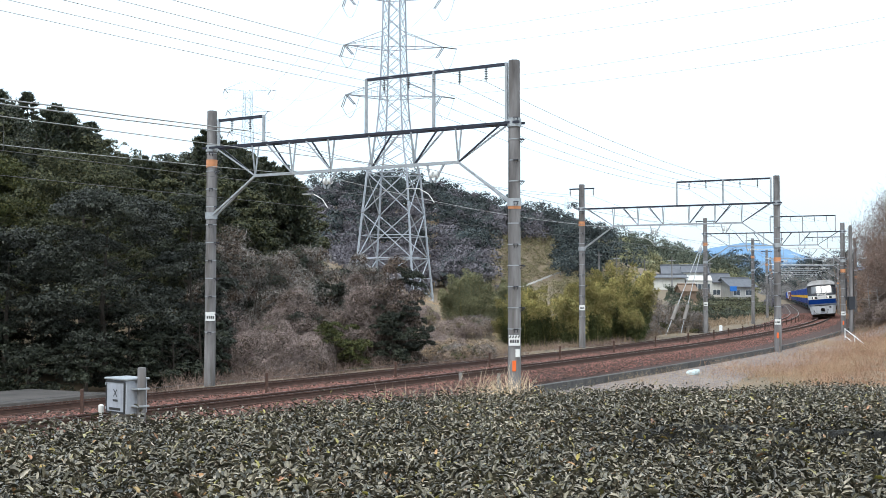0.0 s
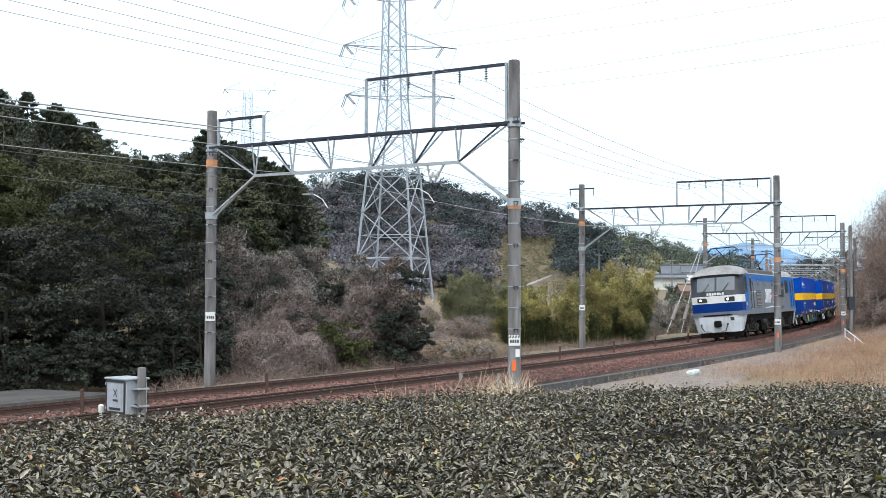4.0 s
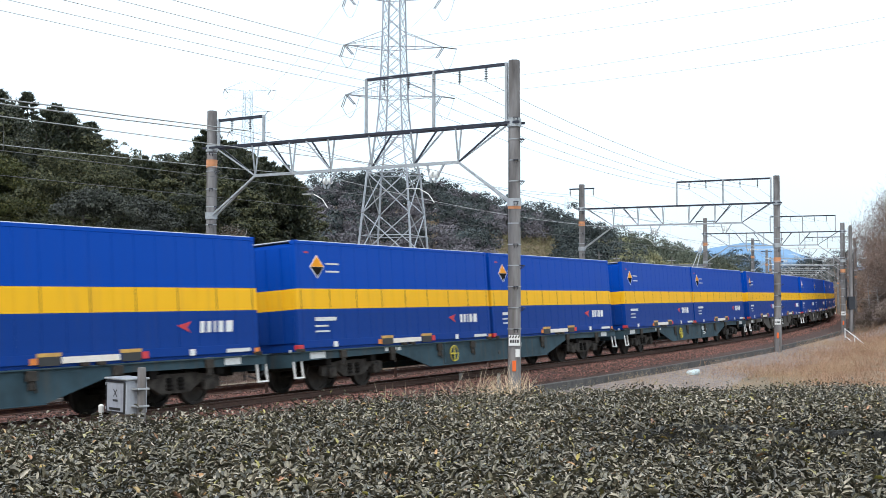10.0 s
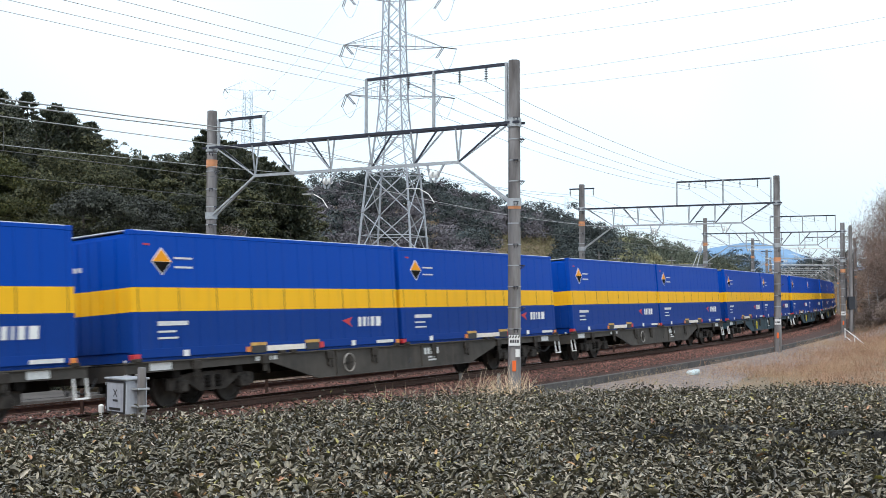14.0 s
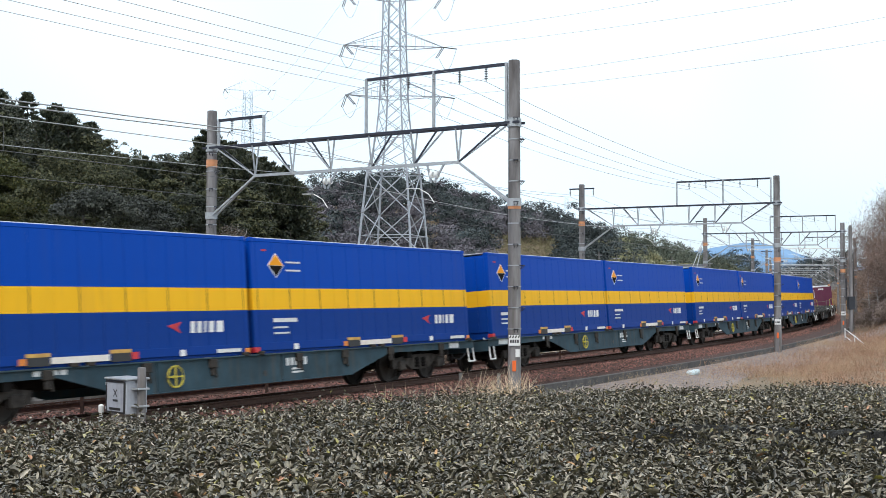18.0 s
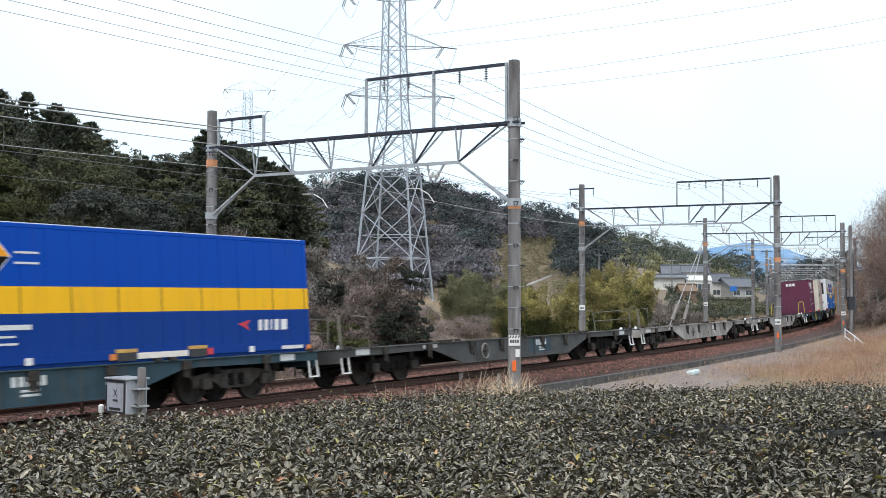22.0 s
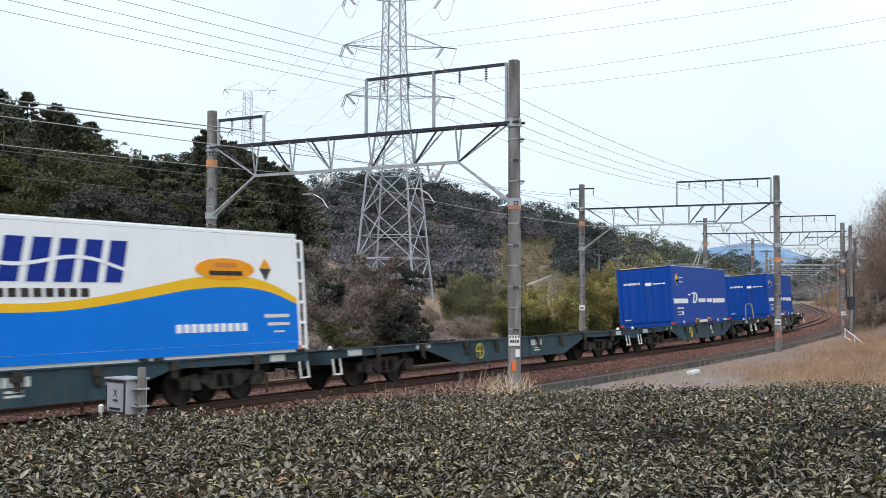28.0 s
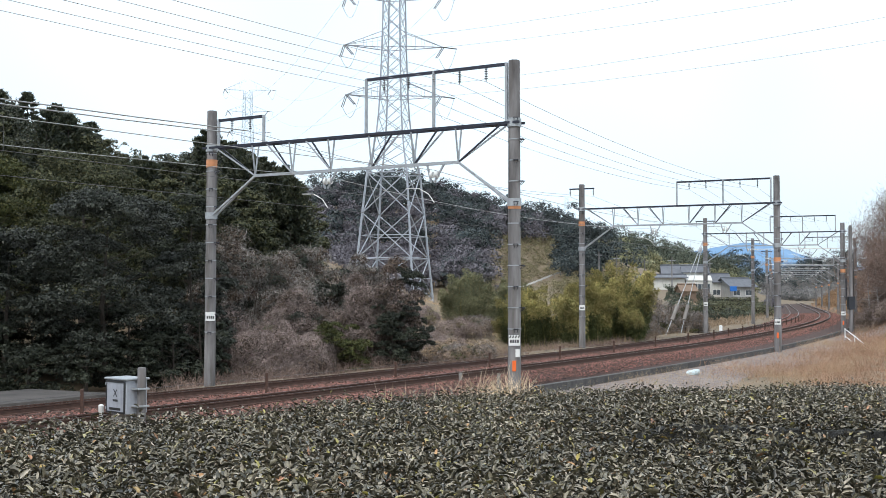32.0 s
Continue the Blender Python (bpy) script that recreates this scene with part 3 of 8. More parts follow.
# ---- catenary gantries: two concrete masts and a three-chord truss ----
def mast(parent, base, top_z, r0, r1, face, band_z=4.86):
    x, y, z = base
    across = Vector((-face.y, face.x, 0))
    col = part("mast", MB().lathe([(r0, z - 0.6), (r1, top_z - 0.12), (r1, top_z - 0.03), (r1 * 0.93, top_z)], 20, at=(x, y, 0)), M_POLE, parent, "round weathered concrete mast", smooth=True)
    k = 0
    zz = z + 1.9
    while zz < top_z - 1.2:
        side = -across if k % 2 else (face * -0.8 - across * 0.6)
        tang = Vector((-side.y, side.x, 0))
        r = r0 + (r1 - r0) * (zz - z) / (top_z - z)
        c = Vector((x, y, zz))
        part("clamp_ring", MB().lathe([(r + 0.004, zz - 0.014), (r + 0.013, zz - 0.014), (r + 0.013, zz + 0.014), (r + 0.004, zz + 0.014)], 16, at=(x, y, 0)), M_STEEL, col, "galvanised clamp ring")
        foot = MB()
        for o in (-0.06, 0.06):
            foot.rod(c + side * r + tang * o, c + side * (r + 0.13) + tang * o, 0.012, n=6)
            foot.rod(c + side * (r + 0.13) + tang * o, c + side * (r + 0.03) + tang * o * 0.6 - Vector((0, 0, 0.10)), 0.010, n=6)
        foot.rod(c + side * (r + 0.13) - tang * 0.06, c + side * (r + 0.13) + tang * 0.06, 0.012, n=6)
        part("climbing_step", foot, M_DSTEEL, col, "dark folding step")
        zz += 0.60
        k += 1
    if band_z:
        rb = r0 + (r1 - r0) * 0.55
        zb = z + (top_z - z) * 0.55
        part("marker_band", MB().lathe([(rb + 0.012, band_z), (rb + 0.012, band_z + 0.26)], 20, at=(x, y, 0)), M_ORANGE, col, "orange band")
    return col


def insulator(p, d, n=4, r=0.055, gap=0.07):
    """A string of porcelain discs hanging from p along d."""
    mb = MB()
    p, d = Vector(p), Vector(d).normalized()
    for i in range(n):
        c = p + d * (gap * (i + 0.6))
        mb.rod(c - d * 0.012, c + d * 0.014, r, r * 0.55, n=10)
    mb.rod(p, p + d * (gap * (n + 1)), 0.012, n=6)
    return mb


def gantry(s, u_near, u_far, near_top, far_top, base_near, base_far, beam_z=7.33, racks=((0.25, 5.15, 1.72, 3, 5), (-2.25, -0.3, 0.92, 2, 2))):
    g = thing("catenary_gantry", "steel truss portal between two concrete masts over the tracks", "gantry", group="gantries over the railway")
    pn, pf = at(s, u_near, base_near), at(s, u_far, base_far)
    th = line_at(s)[2]
    away = Vector((math.cos(th), math.sin(th), 0))
    # past s 100 white stands in for the light on chords and ties
    chord = M_DSTEEL if s < 100 else M_WHITE
    mast(g, pn, near_top, 0.19, 0.165, away, 4.86 if s < 20 else 4.15)
    mast(g, pf, far_top, 0.19, 0.165, away, 6.68 if s < 20 else 6.35)
    w = u_near - u_far
    X = lambda d, z, o=0.0: at(s, u_near - d, z) + away * o
    truss = part("truss", MB().beam(X(-0.25, beam_z, -0.17), X(w + 0.25, beam_z, -0.17), 0.055, 0.07).beam(X(-0.25, beam_z, 0.17), X(w + 0.25, beam_z, 0.17), 0.055, 0.07), chord, g, "dark top chords of the truss" if s < 100 else "top chords of the truss, light on them painted white")
    lo = beam_z - 1.02
    part("bottom_chord", MB().beam(X(1.85, lo), X(w - 1.9, lo), 0.075, 0.09), M_STEEL, truss, "galvanised bottom chord")
    nodes = np.linspace(1.85, w - 1.9, 6)
    tops = [0.35] + list((nodes[1:] + nodes[:-1]) / 2 + np.array([-0.15, -0.1, 0, 0.1, 0.15])) + [w - 0.35]
    for i, d in enumerate(nodes):
        for o in (-0.17, 0.17):
            t0 = tops[i] if i < 3 else tops[i + 1]
            part("diagonal", MB().beam(X(d, lo), X(t0, beam_z - 0.04, o), 0.042, 0.042), M_DSTEEL if (i < 3) == (o < 0) else M_STEEL, truss)
            part("web", MB().beam(X(d, lo), X(d + 0.0, beam_z - 0.04, o), 0.038, 0.038), M_STEEL, truss)
    for i, d in enumerate(np.linspace(0.7, w - 0.7, 6)):
        part("tie", MB().beam(X(d, beam_z - 0.02, -0.17), X(d, beam_z - 0.02, 0.17), 0.3, 0.03, up=(0, 0, 1)), chord, truss)
    for d0, d1 in ((1.85, 0.12), (w - 1.9, w - 0.12)):
        for o in (-0.1, 0.1):
            part("knee_brace", MB().beam(X(d0, lo), X(d1, lo - 1.25, o), 0.06, 0.06), M_STEEL, g, "galvanised knee brace")
    for z in (beam_z, lo - 1.25):
        for p in (pn, pf):
            part("clamp", MB().lathe([(0.205, z - 0.12), (0.205, z + 0.1)], 18, at=(p.x, p.y, 0)), M_STEEL, g, "steel clamp ring")
    for d0, d1, h, posts, ins in racks:
        d0, d1 = (w + d0, w + d1) if d0 < 0 else (d0, d1)
        rk = part("feeder_rack", MB().beam(X(d0, beam_z + h), X(d1, beam_z + h), 0.07, 0.09), M_DSTEEL, g, "dark rack bar for the feeder wires")
        for k in range(posts):
            d = d0 + (d1 - d0) * k / (posts - 1)
            part("rack_post", MB().beam(X(d, beam_z), X(d, beam_z + h + 0.04), 0.075, 0.075, up=away), M_STEEL, rk, "galvanised post")
        for k in range(ins):
            d = d0 + (d1 - d0) * (k + 0.75) / (ins + 0.5)
            part("insulator", insulator(X(d, beam_z + h - 0.04), (0.0, 0.0, -1), 5), M_DPORC, rk, "dark insulator string", smooth=True)
    return g


GANTRIES = [(9.5, 2.80, -8.68, 9.13, 8.6, -0.45, -0.75), (41.7, 2.85, -8.1, 8.78, 8.75, -0.7, -0.75), (72, 3.2, -7.3, 8.0, 8.6, -0.8, -0.8),
            (106, 3.2, -7.2, 8.4, 8.5, -0.8, -0.8), (139, 3.2, -7.2, 8.4, 8.5, -0.8, -0.8), (172, 3.2, -7.2, 8.4, 8.5, -0.8, -0.8),
            (206, 3.2, -7.2, 8.4, 8.5, -0.8, -0.8), (240, 3.2, -7.2, 8.4, 8.5, -0.8, -0.8), (276, 3.2, -7.2, 8.4, 8.5, -0.8, -0.8)]
RACKS = {0: ((0.25, 5.15, 1.72, 3, 5), (-2.25, -0.3, 0.92, 2, 2)), 1: ((0.3, 5.4, 1.32, 3, 5),), 2: ((0.5, 5.4, 1.25, 3, 5),), 3: ((0.5, 5.0, 1.2, 3, 4),)}
for i, (s, un, uf, tn, tf, bn, bf) in enumerate(GANTRIES):
    gt = gantry(s, un, uf, tn, tf, bn, bf, racks=RACKS.get(i, ()))
    if 1 <= i <= 4:
        # cross-arm on the far mast
        ca = MB().beam(at(s, uf - 0.75, tf - 0.25), at(s, uf + 0.75, tf - 0.25), 0.06, 0.08)
        part("cross_arm", ca, M_DSTEEL, gt, "dark cross-arm")
        for o in (-0.7, 0.7):
            part("insulator", insulator(at(s, uf + o, tf - 0.25), (0, 0, -1), 5), M_DPORC, gt, "dark insulator string", smooth=True)
gantry(-40.0, 2.9, -8.4, 8.6, 8.6, -0.7, -0.75, racks=((0.25, 5.15, 1.0, 3, 5), (-2.25, -0.3, 0.92, 2, 2)))


# ---- wires ----
def span(name, label, a, b, sag, r, material, n=10):
    a, b = Vector(a), Vector(b)
    pts = [a + (b - a) * (i / n) - Vector((0, 0, 4 * sag * (i / n) * (1 - i / n))) for i in range(n + 1)]
    mb = MB().tube(pts, r, 5)
    return tagged(part(name, mb, material), label, "wire", group="wires over the railway"), pts


SUPPORTS = [-40.0] + [g[0] for g in GANTRIES]
for off, tone in ((0.12, M_WIRE_LIGHT), (FAR_OFF - 0.1, M_WIRE_LIGHT)):
    for a, b in zip(SUPPORTS, SUPPORTS[1:]):
        far_r = 0.006 if a < 60 else 0.01
        za = 6.12
        _, mess = span("messenger_wire", "galvanised messenger wire of the overhead line", at(a, off, za), at(b, off, za), 0.42, far_r + 0.004, tone)
        contact = thing("contact_wire", "thin contact wire hung on droppers", "wire", group="wires over the railway")
        n = 10
        pts = [at(a + (b - a) * i / n, off, 5.12) for i in range(n + 1)]
        straight = [pts[0] + (pts[-1] - pts[0]) * (i / n) for i in range(n + 1)]
        part("wire", MB().tube(straight, far_r + 0.001, 5), M_WIRE, contact)
        for i in range(1, n, 2):
            part("dropper", MB().rod(mess[i], straight[i], 0.004 if a < 60 else 0.006, n=4), M_WIRE, contact)
# fittings that carry the overhead line from each truss
for s in SUPPORTS:
    for off in (0.12, FAR_OFF - 0.1):
        th = line_at(s)[2]
        hg = thing("wire_support", "steadying arm with white insulators under the truss", "wire support", group="wire supports under the trusses")
        part("drop_bracket", MB().beam(at(s, off - 0.25, 6.3), at(s, off - 0.1, 5.75), 0.05, 0.05).beam(at(s, off + 0.35, 6.3), at(s, off, 5.75), 0.05, 0.05), M_STEEL, hg)
        for o in (-0.09, 0.09):
            part("insulator", MB().rod(at(s, off + o - 0.03, 5.98), at(s, off + o + 0.05, 5.98), 0.10, n=12), M_PORC, hg, "white porcelain disc", smooth=True)
        part("pull_off_arm", MB().tube([at(s, off - 1.0, 5.62), at(s, off - 0.55, 5.60), at(s, off - 0.2, 5.42), at(s, off, 5.15)], 0.014, 6), M_PORC, hg, "pale curved pull-off arm", smooth=True)


def rack_points(i):
    s, un, uf = GANTRIES[i][:3] if i >= 0 else (-40.0, 2.9, -8.4)
    rk = RACKS.get(i, ((0.25, 5.15, 1.0, 3, 5),))[0] if i >= 0 else (0.25, 5.15, 1.0, 3, 5)
    d0, d1, h, _, ins = rk
    return [at(s, un - (d0 + (d1 - d0) * (k + 0.75) / 5.5), 7.33 + h - 0.45) for k in range(5)]


for i in range(-1, 3):
    for k, (a, b) in enumerate(zip(rack_points(i), rack_points(i + 1))):
        span("feeder_wire", "thin feeder wire between the gantry racks", a + Vector((0, 0, 0.4 if i < 0 else 0)), b, 0.3 if i < 0 else 0.45, 0.007, M_WIRE_LIGHT if i < 0 else M_WIRE)
for k in range(2):
    d = -2.25 + 1.95 * (k + 0.75) / 2.5
    p0, p1 = at(-40, -8.4 - d, 7.8), at(9.5, -8.8 - d, 7.82)
    span("feeder_wire", "bright feeder wire on the far rack", p0, p1, 0.5, 0.019, M_WIRE_LIGHT)
    ends = [p1] + [at(g[0], g[2] + (-0.7, 0.7)[k], g[4] - 0.7) for g in GANTRIES[1:5]]
    for a, b in zip(ends, ends[1:]):
        span("feeder_wire", "thin feeder wire on the far masts", a, b, 0.4, 0.008, M_WIRE)

# ---- the goods train: x runs forwards, y towards the tea field ----
M_LOCO_GREY = mat("locomotive_grey", (0.168, 0.193, 0.238), (0.146, 0.169, 0.21), scale=1.2, rough=0.45, streak=0.15)
M_LOCO_BLUE = mat("locomotive_blue", (0.012, 0.155, 0.50), (0.010, 0.135, 0.45), scale=1.2, rough=0.42, streak=0.15, spec=0.2)
M_NAVY = mat("locomotive_navy", (0.003, 0.036, 0.20), (0.003, 0.030, 0.17), scale=1.2, rough=0.45, spec=0.15)
M_CAB_DARK = mat("cab_dark_grey", (0.042, 0.045, 0.055), (0.032, 0.035, 0.042), scale=1.2, rough=0.5, spec=0.25)
M_PALE = mat("pale_grey_paint", (0.60, 0.63, 0.67), (0.50, 0.52, 0.55), scale=1.0, rough=0.5, streak=0.3)
M_ROOF = mat("dusty_roof_grey", (0.36, 0.35, 0.35), (0.20, 0.185, 0.17), scale=1.1, rough=0.7, streak=0.4)
M_ROOFDARK = mat("sooty_roof_cover", (0.20, 0.182, 0.17), (0.10, 0.09, 0.082), scale=1.3, rough=0.8, streak=0.5)
M_ROOFBROWN = mat("brake_dust_roof", (0.16, 0.135, 0.115), (0.10, 0.085, 0.072), scale=1.5, rough=0.85)
M_CREAM = mat("cream_gutter", (0.62, 0.60, 0.55), (0.5, 0.48, 0.44), rough=0.6)
M_LOUVRE = mat("dusty_louvre", (0.30, 0.27, 0.24), (0.20, 0.18, 0.16), scale=3, rough=0.7)
# the grey base takes in reflected sky and the cab behind the panes
M_GLASS = mat("sky_grey_glass", (0.14, 0.155, 0.175), (0.09, 0.10, 0.115), scale=0.7, rough=0.06, spec=0.9)
M_DGLASS = mat("dark_glass", (0.03, 0.036, 0.045), (0.022, 0.027, 0.034), rough=0.06, spec=0.8)
M_UNDER = mat("brake_dust_underframe", (0.016, 0.0138, 0.0122), (0.006, 0.0053, 0.005), scale=3, rough=0.95, bump=0.2, bump_scale=20, spec=0.12)
M_UNDER2 = mat("greasy_bogie", (0.066, 0.058, 0.051), (0.02, 0.0175, 0.0155), scale=5, rough=0.85, spec=0.2)
M_WHEEL = mat("wheel_steel", (0.055, 0.048, 0.043), (0.025, 0.022, 0.02), scale=5, rough=0.7, metal=0.1, spec=0.3)
M_DBL2 = mat("royal_blue", (0.004, 0.065, 0.37), (0.0035, 0.055, 0.32), scale=0.8, rough=0.5, streak=0.22, spec=0.15)
M_CWHITE = mat("container_white", (0.88, 0.90, 0.92), (0.82, 0.84, 0.86), scale=0.9, rough=0.45, streak=0.05)
M_SKYBLUE = mat("bright_blue_paint", (0.0, 0.19, 0.74), (0.0, 0.17, 0.68), scale=0.8, rough=0.5, spec=0.15)
M_GOLD = mat("golden_yellow_paint", (0.88, 0.52, 0.015), (0.82, 0.47, 0.014), scale=0.8, rough=0.5, spec=0.2)
M_AMBER = mat("amber_paint", (0.86, 0.34, 0.01), (0.80, 0.31, 0.01), rough=0.5, spec=0.2)
M_LETTER_BLUE = mat("deep_blue_lettering", (0.008, 0.03, 0.27), (0.007, 0.027, 0.24), rough=0.5, spec=0.15)
M_MAROON = mat("maroon_paint", (0.13, 0.030, 0.066), (0.108, 0.026, 0.056), scale=1.1, rough=0.55, streak=0.3, spec=0.25)
M_IVORY = mat("stained_ivory", (0.76, 0.70, 0.62), (0.60, 0.52, 0.42), scale=0.9, rough=0.6, streak=0.38)
# pale grey-blue that paints the sky's reflection on container roof edges
M_ROOFSKY = mat("roof_sky_highlight", (0.52, 0.55, 0.60), (0.40, 0.43, 0.48), scale=1.0, rough=0.5)
M_PINK = mat("pink_marking", (0.70, 0.25, 0.28), (0.62, 0.2, 0.23), rough=0.6)
M_RED = mat("red_fitting", (0.55, 0.03, 0.04), (0.45, 0.03, 0.04), rough=0.5)
M_ORANGEFIT = mat("orange_fitting", (0.68, 0.22, 0.03), (0.6, 0.18, 0.03), rough=0.5)
M_BUFF = mat("buff_plate", (0.66, 0.55, 0.42), (0.58, 0.48, 0.36), rough=0.6)
M_SLATE = mat("blue_grey_wagon_paint", (0.036, 0.076, 0.100), (0.022, 0.044, 0.058), scale=1.4, rough=0.7, streak=0.55, spec=0.3)
M_BROWNGREY = mat("brown_grey_wagon_paint", (0.066, 0.058, 0.049), (0.034, 0.030, 0.026), scale=1.4, rough=0.75, streak=0.6)
M_PALEWAGON = mat("pale_grey_wagon_paint", (0.42, 0.40, 0.375), (0.19, 0.165, 0.145), scale=1.0, rough=0.7, streak=0.8)
M_DARKWAGON = mat("dark_grey_wagon_paint", (0.078, 0.080, 0.080), (0.045, 0.046, 0.046), scale=1.4, rough=0.75, streak=0.6)
M_LOCK = mat("grimy_lock_steel", (0.045, 0.037, 0.030), (0.016, 0.014, 0.012), scale=9, rough=0.9)
M_MARK = mat("chalky_marking", (0.72, 0.73, 0.72), (0.55, 0.56, 0.55), scale=20, rough=0.7)
M_DULLRAIL = mat("dull_handrail", (0.20, 0.185, 0.15), (0.12, 0.11, 0.09), rough=0.6)
M_YRAIL = mat("yellow_handrail", (0.55, 0.46, 0.04), (0.45, 0.38, 0.04), rough=0.5)
M_LAMP = bpy.data.materials.new("headlight")
M_LAMP.use_nodes = True
_lb = M_LAMP.node_tree.nodes["Principled BSDF"]
_lb.inputs["Emission Color"].default_value, _lb.inputs["Emission Strength"].default_value = (1.0, 0.86, 0.74, 1), 5.0


def zoned(name, bands):
    """Paint in level bands: (height, material colour) from the ground up."""
    m = mat(name, bands[0][1], tuple(c * 0.86 for c in bands[0][1]), scale=0.8, rough=0.5, streak=0.0, spec=0.12)
    n, l = m.node_tree.nodes, m.node_tree.links
    b = n["Principled BSDF"]
    tc = n.new("ShaderNodeTexCoord")
    sp = n.new("ShaderNodeSeparateXYZ")
    l.new(tc.outputs["Object"], sp.inputs["Vector"])
    out = b.inputs["Base Color"].links[0].from_socket
    no = n.new("ShaderNodeTexNoise")
    no.inputs["Scale"].default_value = 1.1
    l.new(tc.outputs["Object"], no.inputs["Vector"])
    for z, c in bands[1:]:
        gt = n.new("ShaderNodeMath")
        gt.operation = "GREATER_THAN"
        gt.inputs[1].default_value = z
        l.new(sp.outputs["Z"], gt.inputs[0])
        cm = n.new("ShaderNodeMixRGB")
        cm.inputs["Color1"].default_value, cm.inputs["Color2"].default_value = (*c, 1), (*[k * 0.86 for k in c], 1)
        l.new(no.outputs["Fac"], cm.inputs["Fac"])
        mx = n.new("ShaderNodeMixRGB")
        l.new(gt.outputs[0], mx.inputs["Fac"])
        l.new(out, mx.inputs["Color1"])
        l.new(cm.outputs["Color"], mx.inputs["Color2"])
        out = mx.outputs["Color"]
    # rain streaks
    ms = n.new("ShaderNodeMapping")
    ms.inputs["Scale"].default_value = (4.0, 4.0, 0.3)
    oi = n.new("ShaderNodeObjectInfo")
    l.new(tc.outputs["Object"], ms.inputs["Vector"])
    l.new(oi.outputs["Location"], ms.inputs["Location"])
    ns = n.new("ShaderNodeTexNoise")
    ns.inputs["Scale"].default_value, ns.inputs["Detail"].default_value = 1.8, 6
    l.new(ms.outputs["Vector"], ns.inputs["Vector"])
    rs = n.new("ShaderNodeMapRange")
    rs.inputs["From Min"].default_value, rs.inputs["From Max"].default_value, rs.inputs["To Max"].default_value = 0.52, 0.8, 0.16
    l.new(ns.outputs["Fac"], rs.inputs["Value"])
    mg = n.new("ShaderNodeMixRGB")
    mg.inputs["Color2"].default_value = (0.05, 0.06, 0.10, 1)
    l.new(rs.outputs["Result"], mg.inputs["Fac"])
    l.new(out, mg.inputs["Color1"])
    l.new(mg.outputs["Color"], b.inputs["Base Color"])
    return m


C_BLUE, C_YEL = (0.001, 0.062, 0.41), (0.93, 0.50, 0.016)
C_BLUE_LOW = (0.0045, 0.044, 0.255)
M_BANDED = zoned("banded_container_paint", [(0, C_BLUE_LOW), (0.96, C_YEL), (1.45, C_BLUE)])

LC, WC, HC, DECK = 9.41, 2.49, 2.605, 1.02
TRAIN = []          # (thing, distance behind the reference, bogie base, shift forwards)


def joined(ob, dist, base, dx=0.0, dz=0.0):
    TRAIN.append((ob, dist, base, dx, dz))
    ob.matrix_basis = vehicle_pose(q_of(0) + dist, base) @ Matrix.Translation((dx, 0, dz))
    return ob


def slab(name, x0, x1, z0, z1, material, parent, label="", y=WC / 2, slant=0.0, t=0.006, both=False):
    """A thin raised plate or painted mark on a side wall; slant leans its upper edge forwards in reading."""
    ob = None
    for sg in ((1, -1) if both else (1,)):
        ya, yb = sg * (y - 0.012), sg * (y + t)
        vs = [(x0, ya, z0), (x1, ya, z0), (x1 - slant, ya, z1), (x0 - slant, ya, z1), (x0, yb, z0), (x1, yb, z0), (x1 - slant, yb, z1), (x0 - slant, yb, z1)]
        ob = part(name, MB().add(vs, [(0, 1, 2, 3), (4, 5, 6, 7), (0, 1, 5, 4), (1, 2, 6, 5), (2, 3, 7, 6), (3, 0, 4, 7)]), material, parent, label)
    return ob


def plate(name, pts, material, parent, y=WC / 2, t=0.006, label=""):
    """A flat painted shape on the near wall from an outline of (x, z)."""
    n = len(pts)
    vs = [(x, y - 0.012, z) for x, z in pts] + [(x, y + t, z) for x, z in pts]
    return part(name, MB().add(vs, [tuple(range(n)), tuple(range(n, 2 * n))] + [(i, (i + 1) % n, n + (i + 1) % n, n + i) for i in range(n)]), material, parent, label)


def diamond(parent, x, z, r=0.26):
    plate("diamond_border", [(x - r - 0.025, z), (x, z - r - 0.025), (x + r + 0.025, z), (x, z + r + 0.025)], M_CWHITE, parent, t=0.004, label="white border of a warning diamond")
    a = plate("warning_diamond", [(x - r, z), (x + r, z), (x, z + r)], M_AMBER, parent, label="amber half of a warning diamond")
    plate("warning_diamond", [(x - r, z - 0.004), (x, z - r), (x + r, z - 0.004)], M_UNDER, parent, label="dark half of a warning diamond")
    slab("inscription", x - r - 0.62, x - r - 0.1, z + 0.06, z + 0.10, M_MARK, parent)
    slab("inscription", x - r - 0.62, x - r - 0.1, z - 0.13, z - 0.09, M_MARK, parent)
    return a


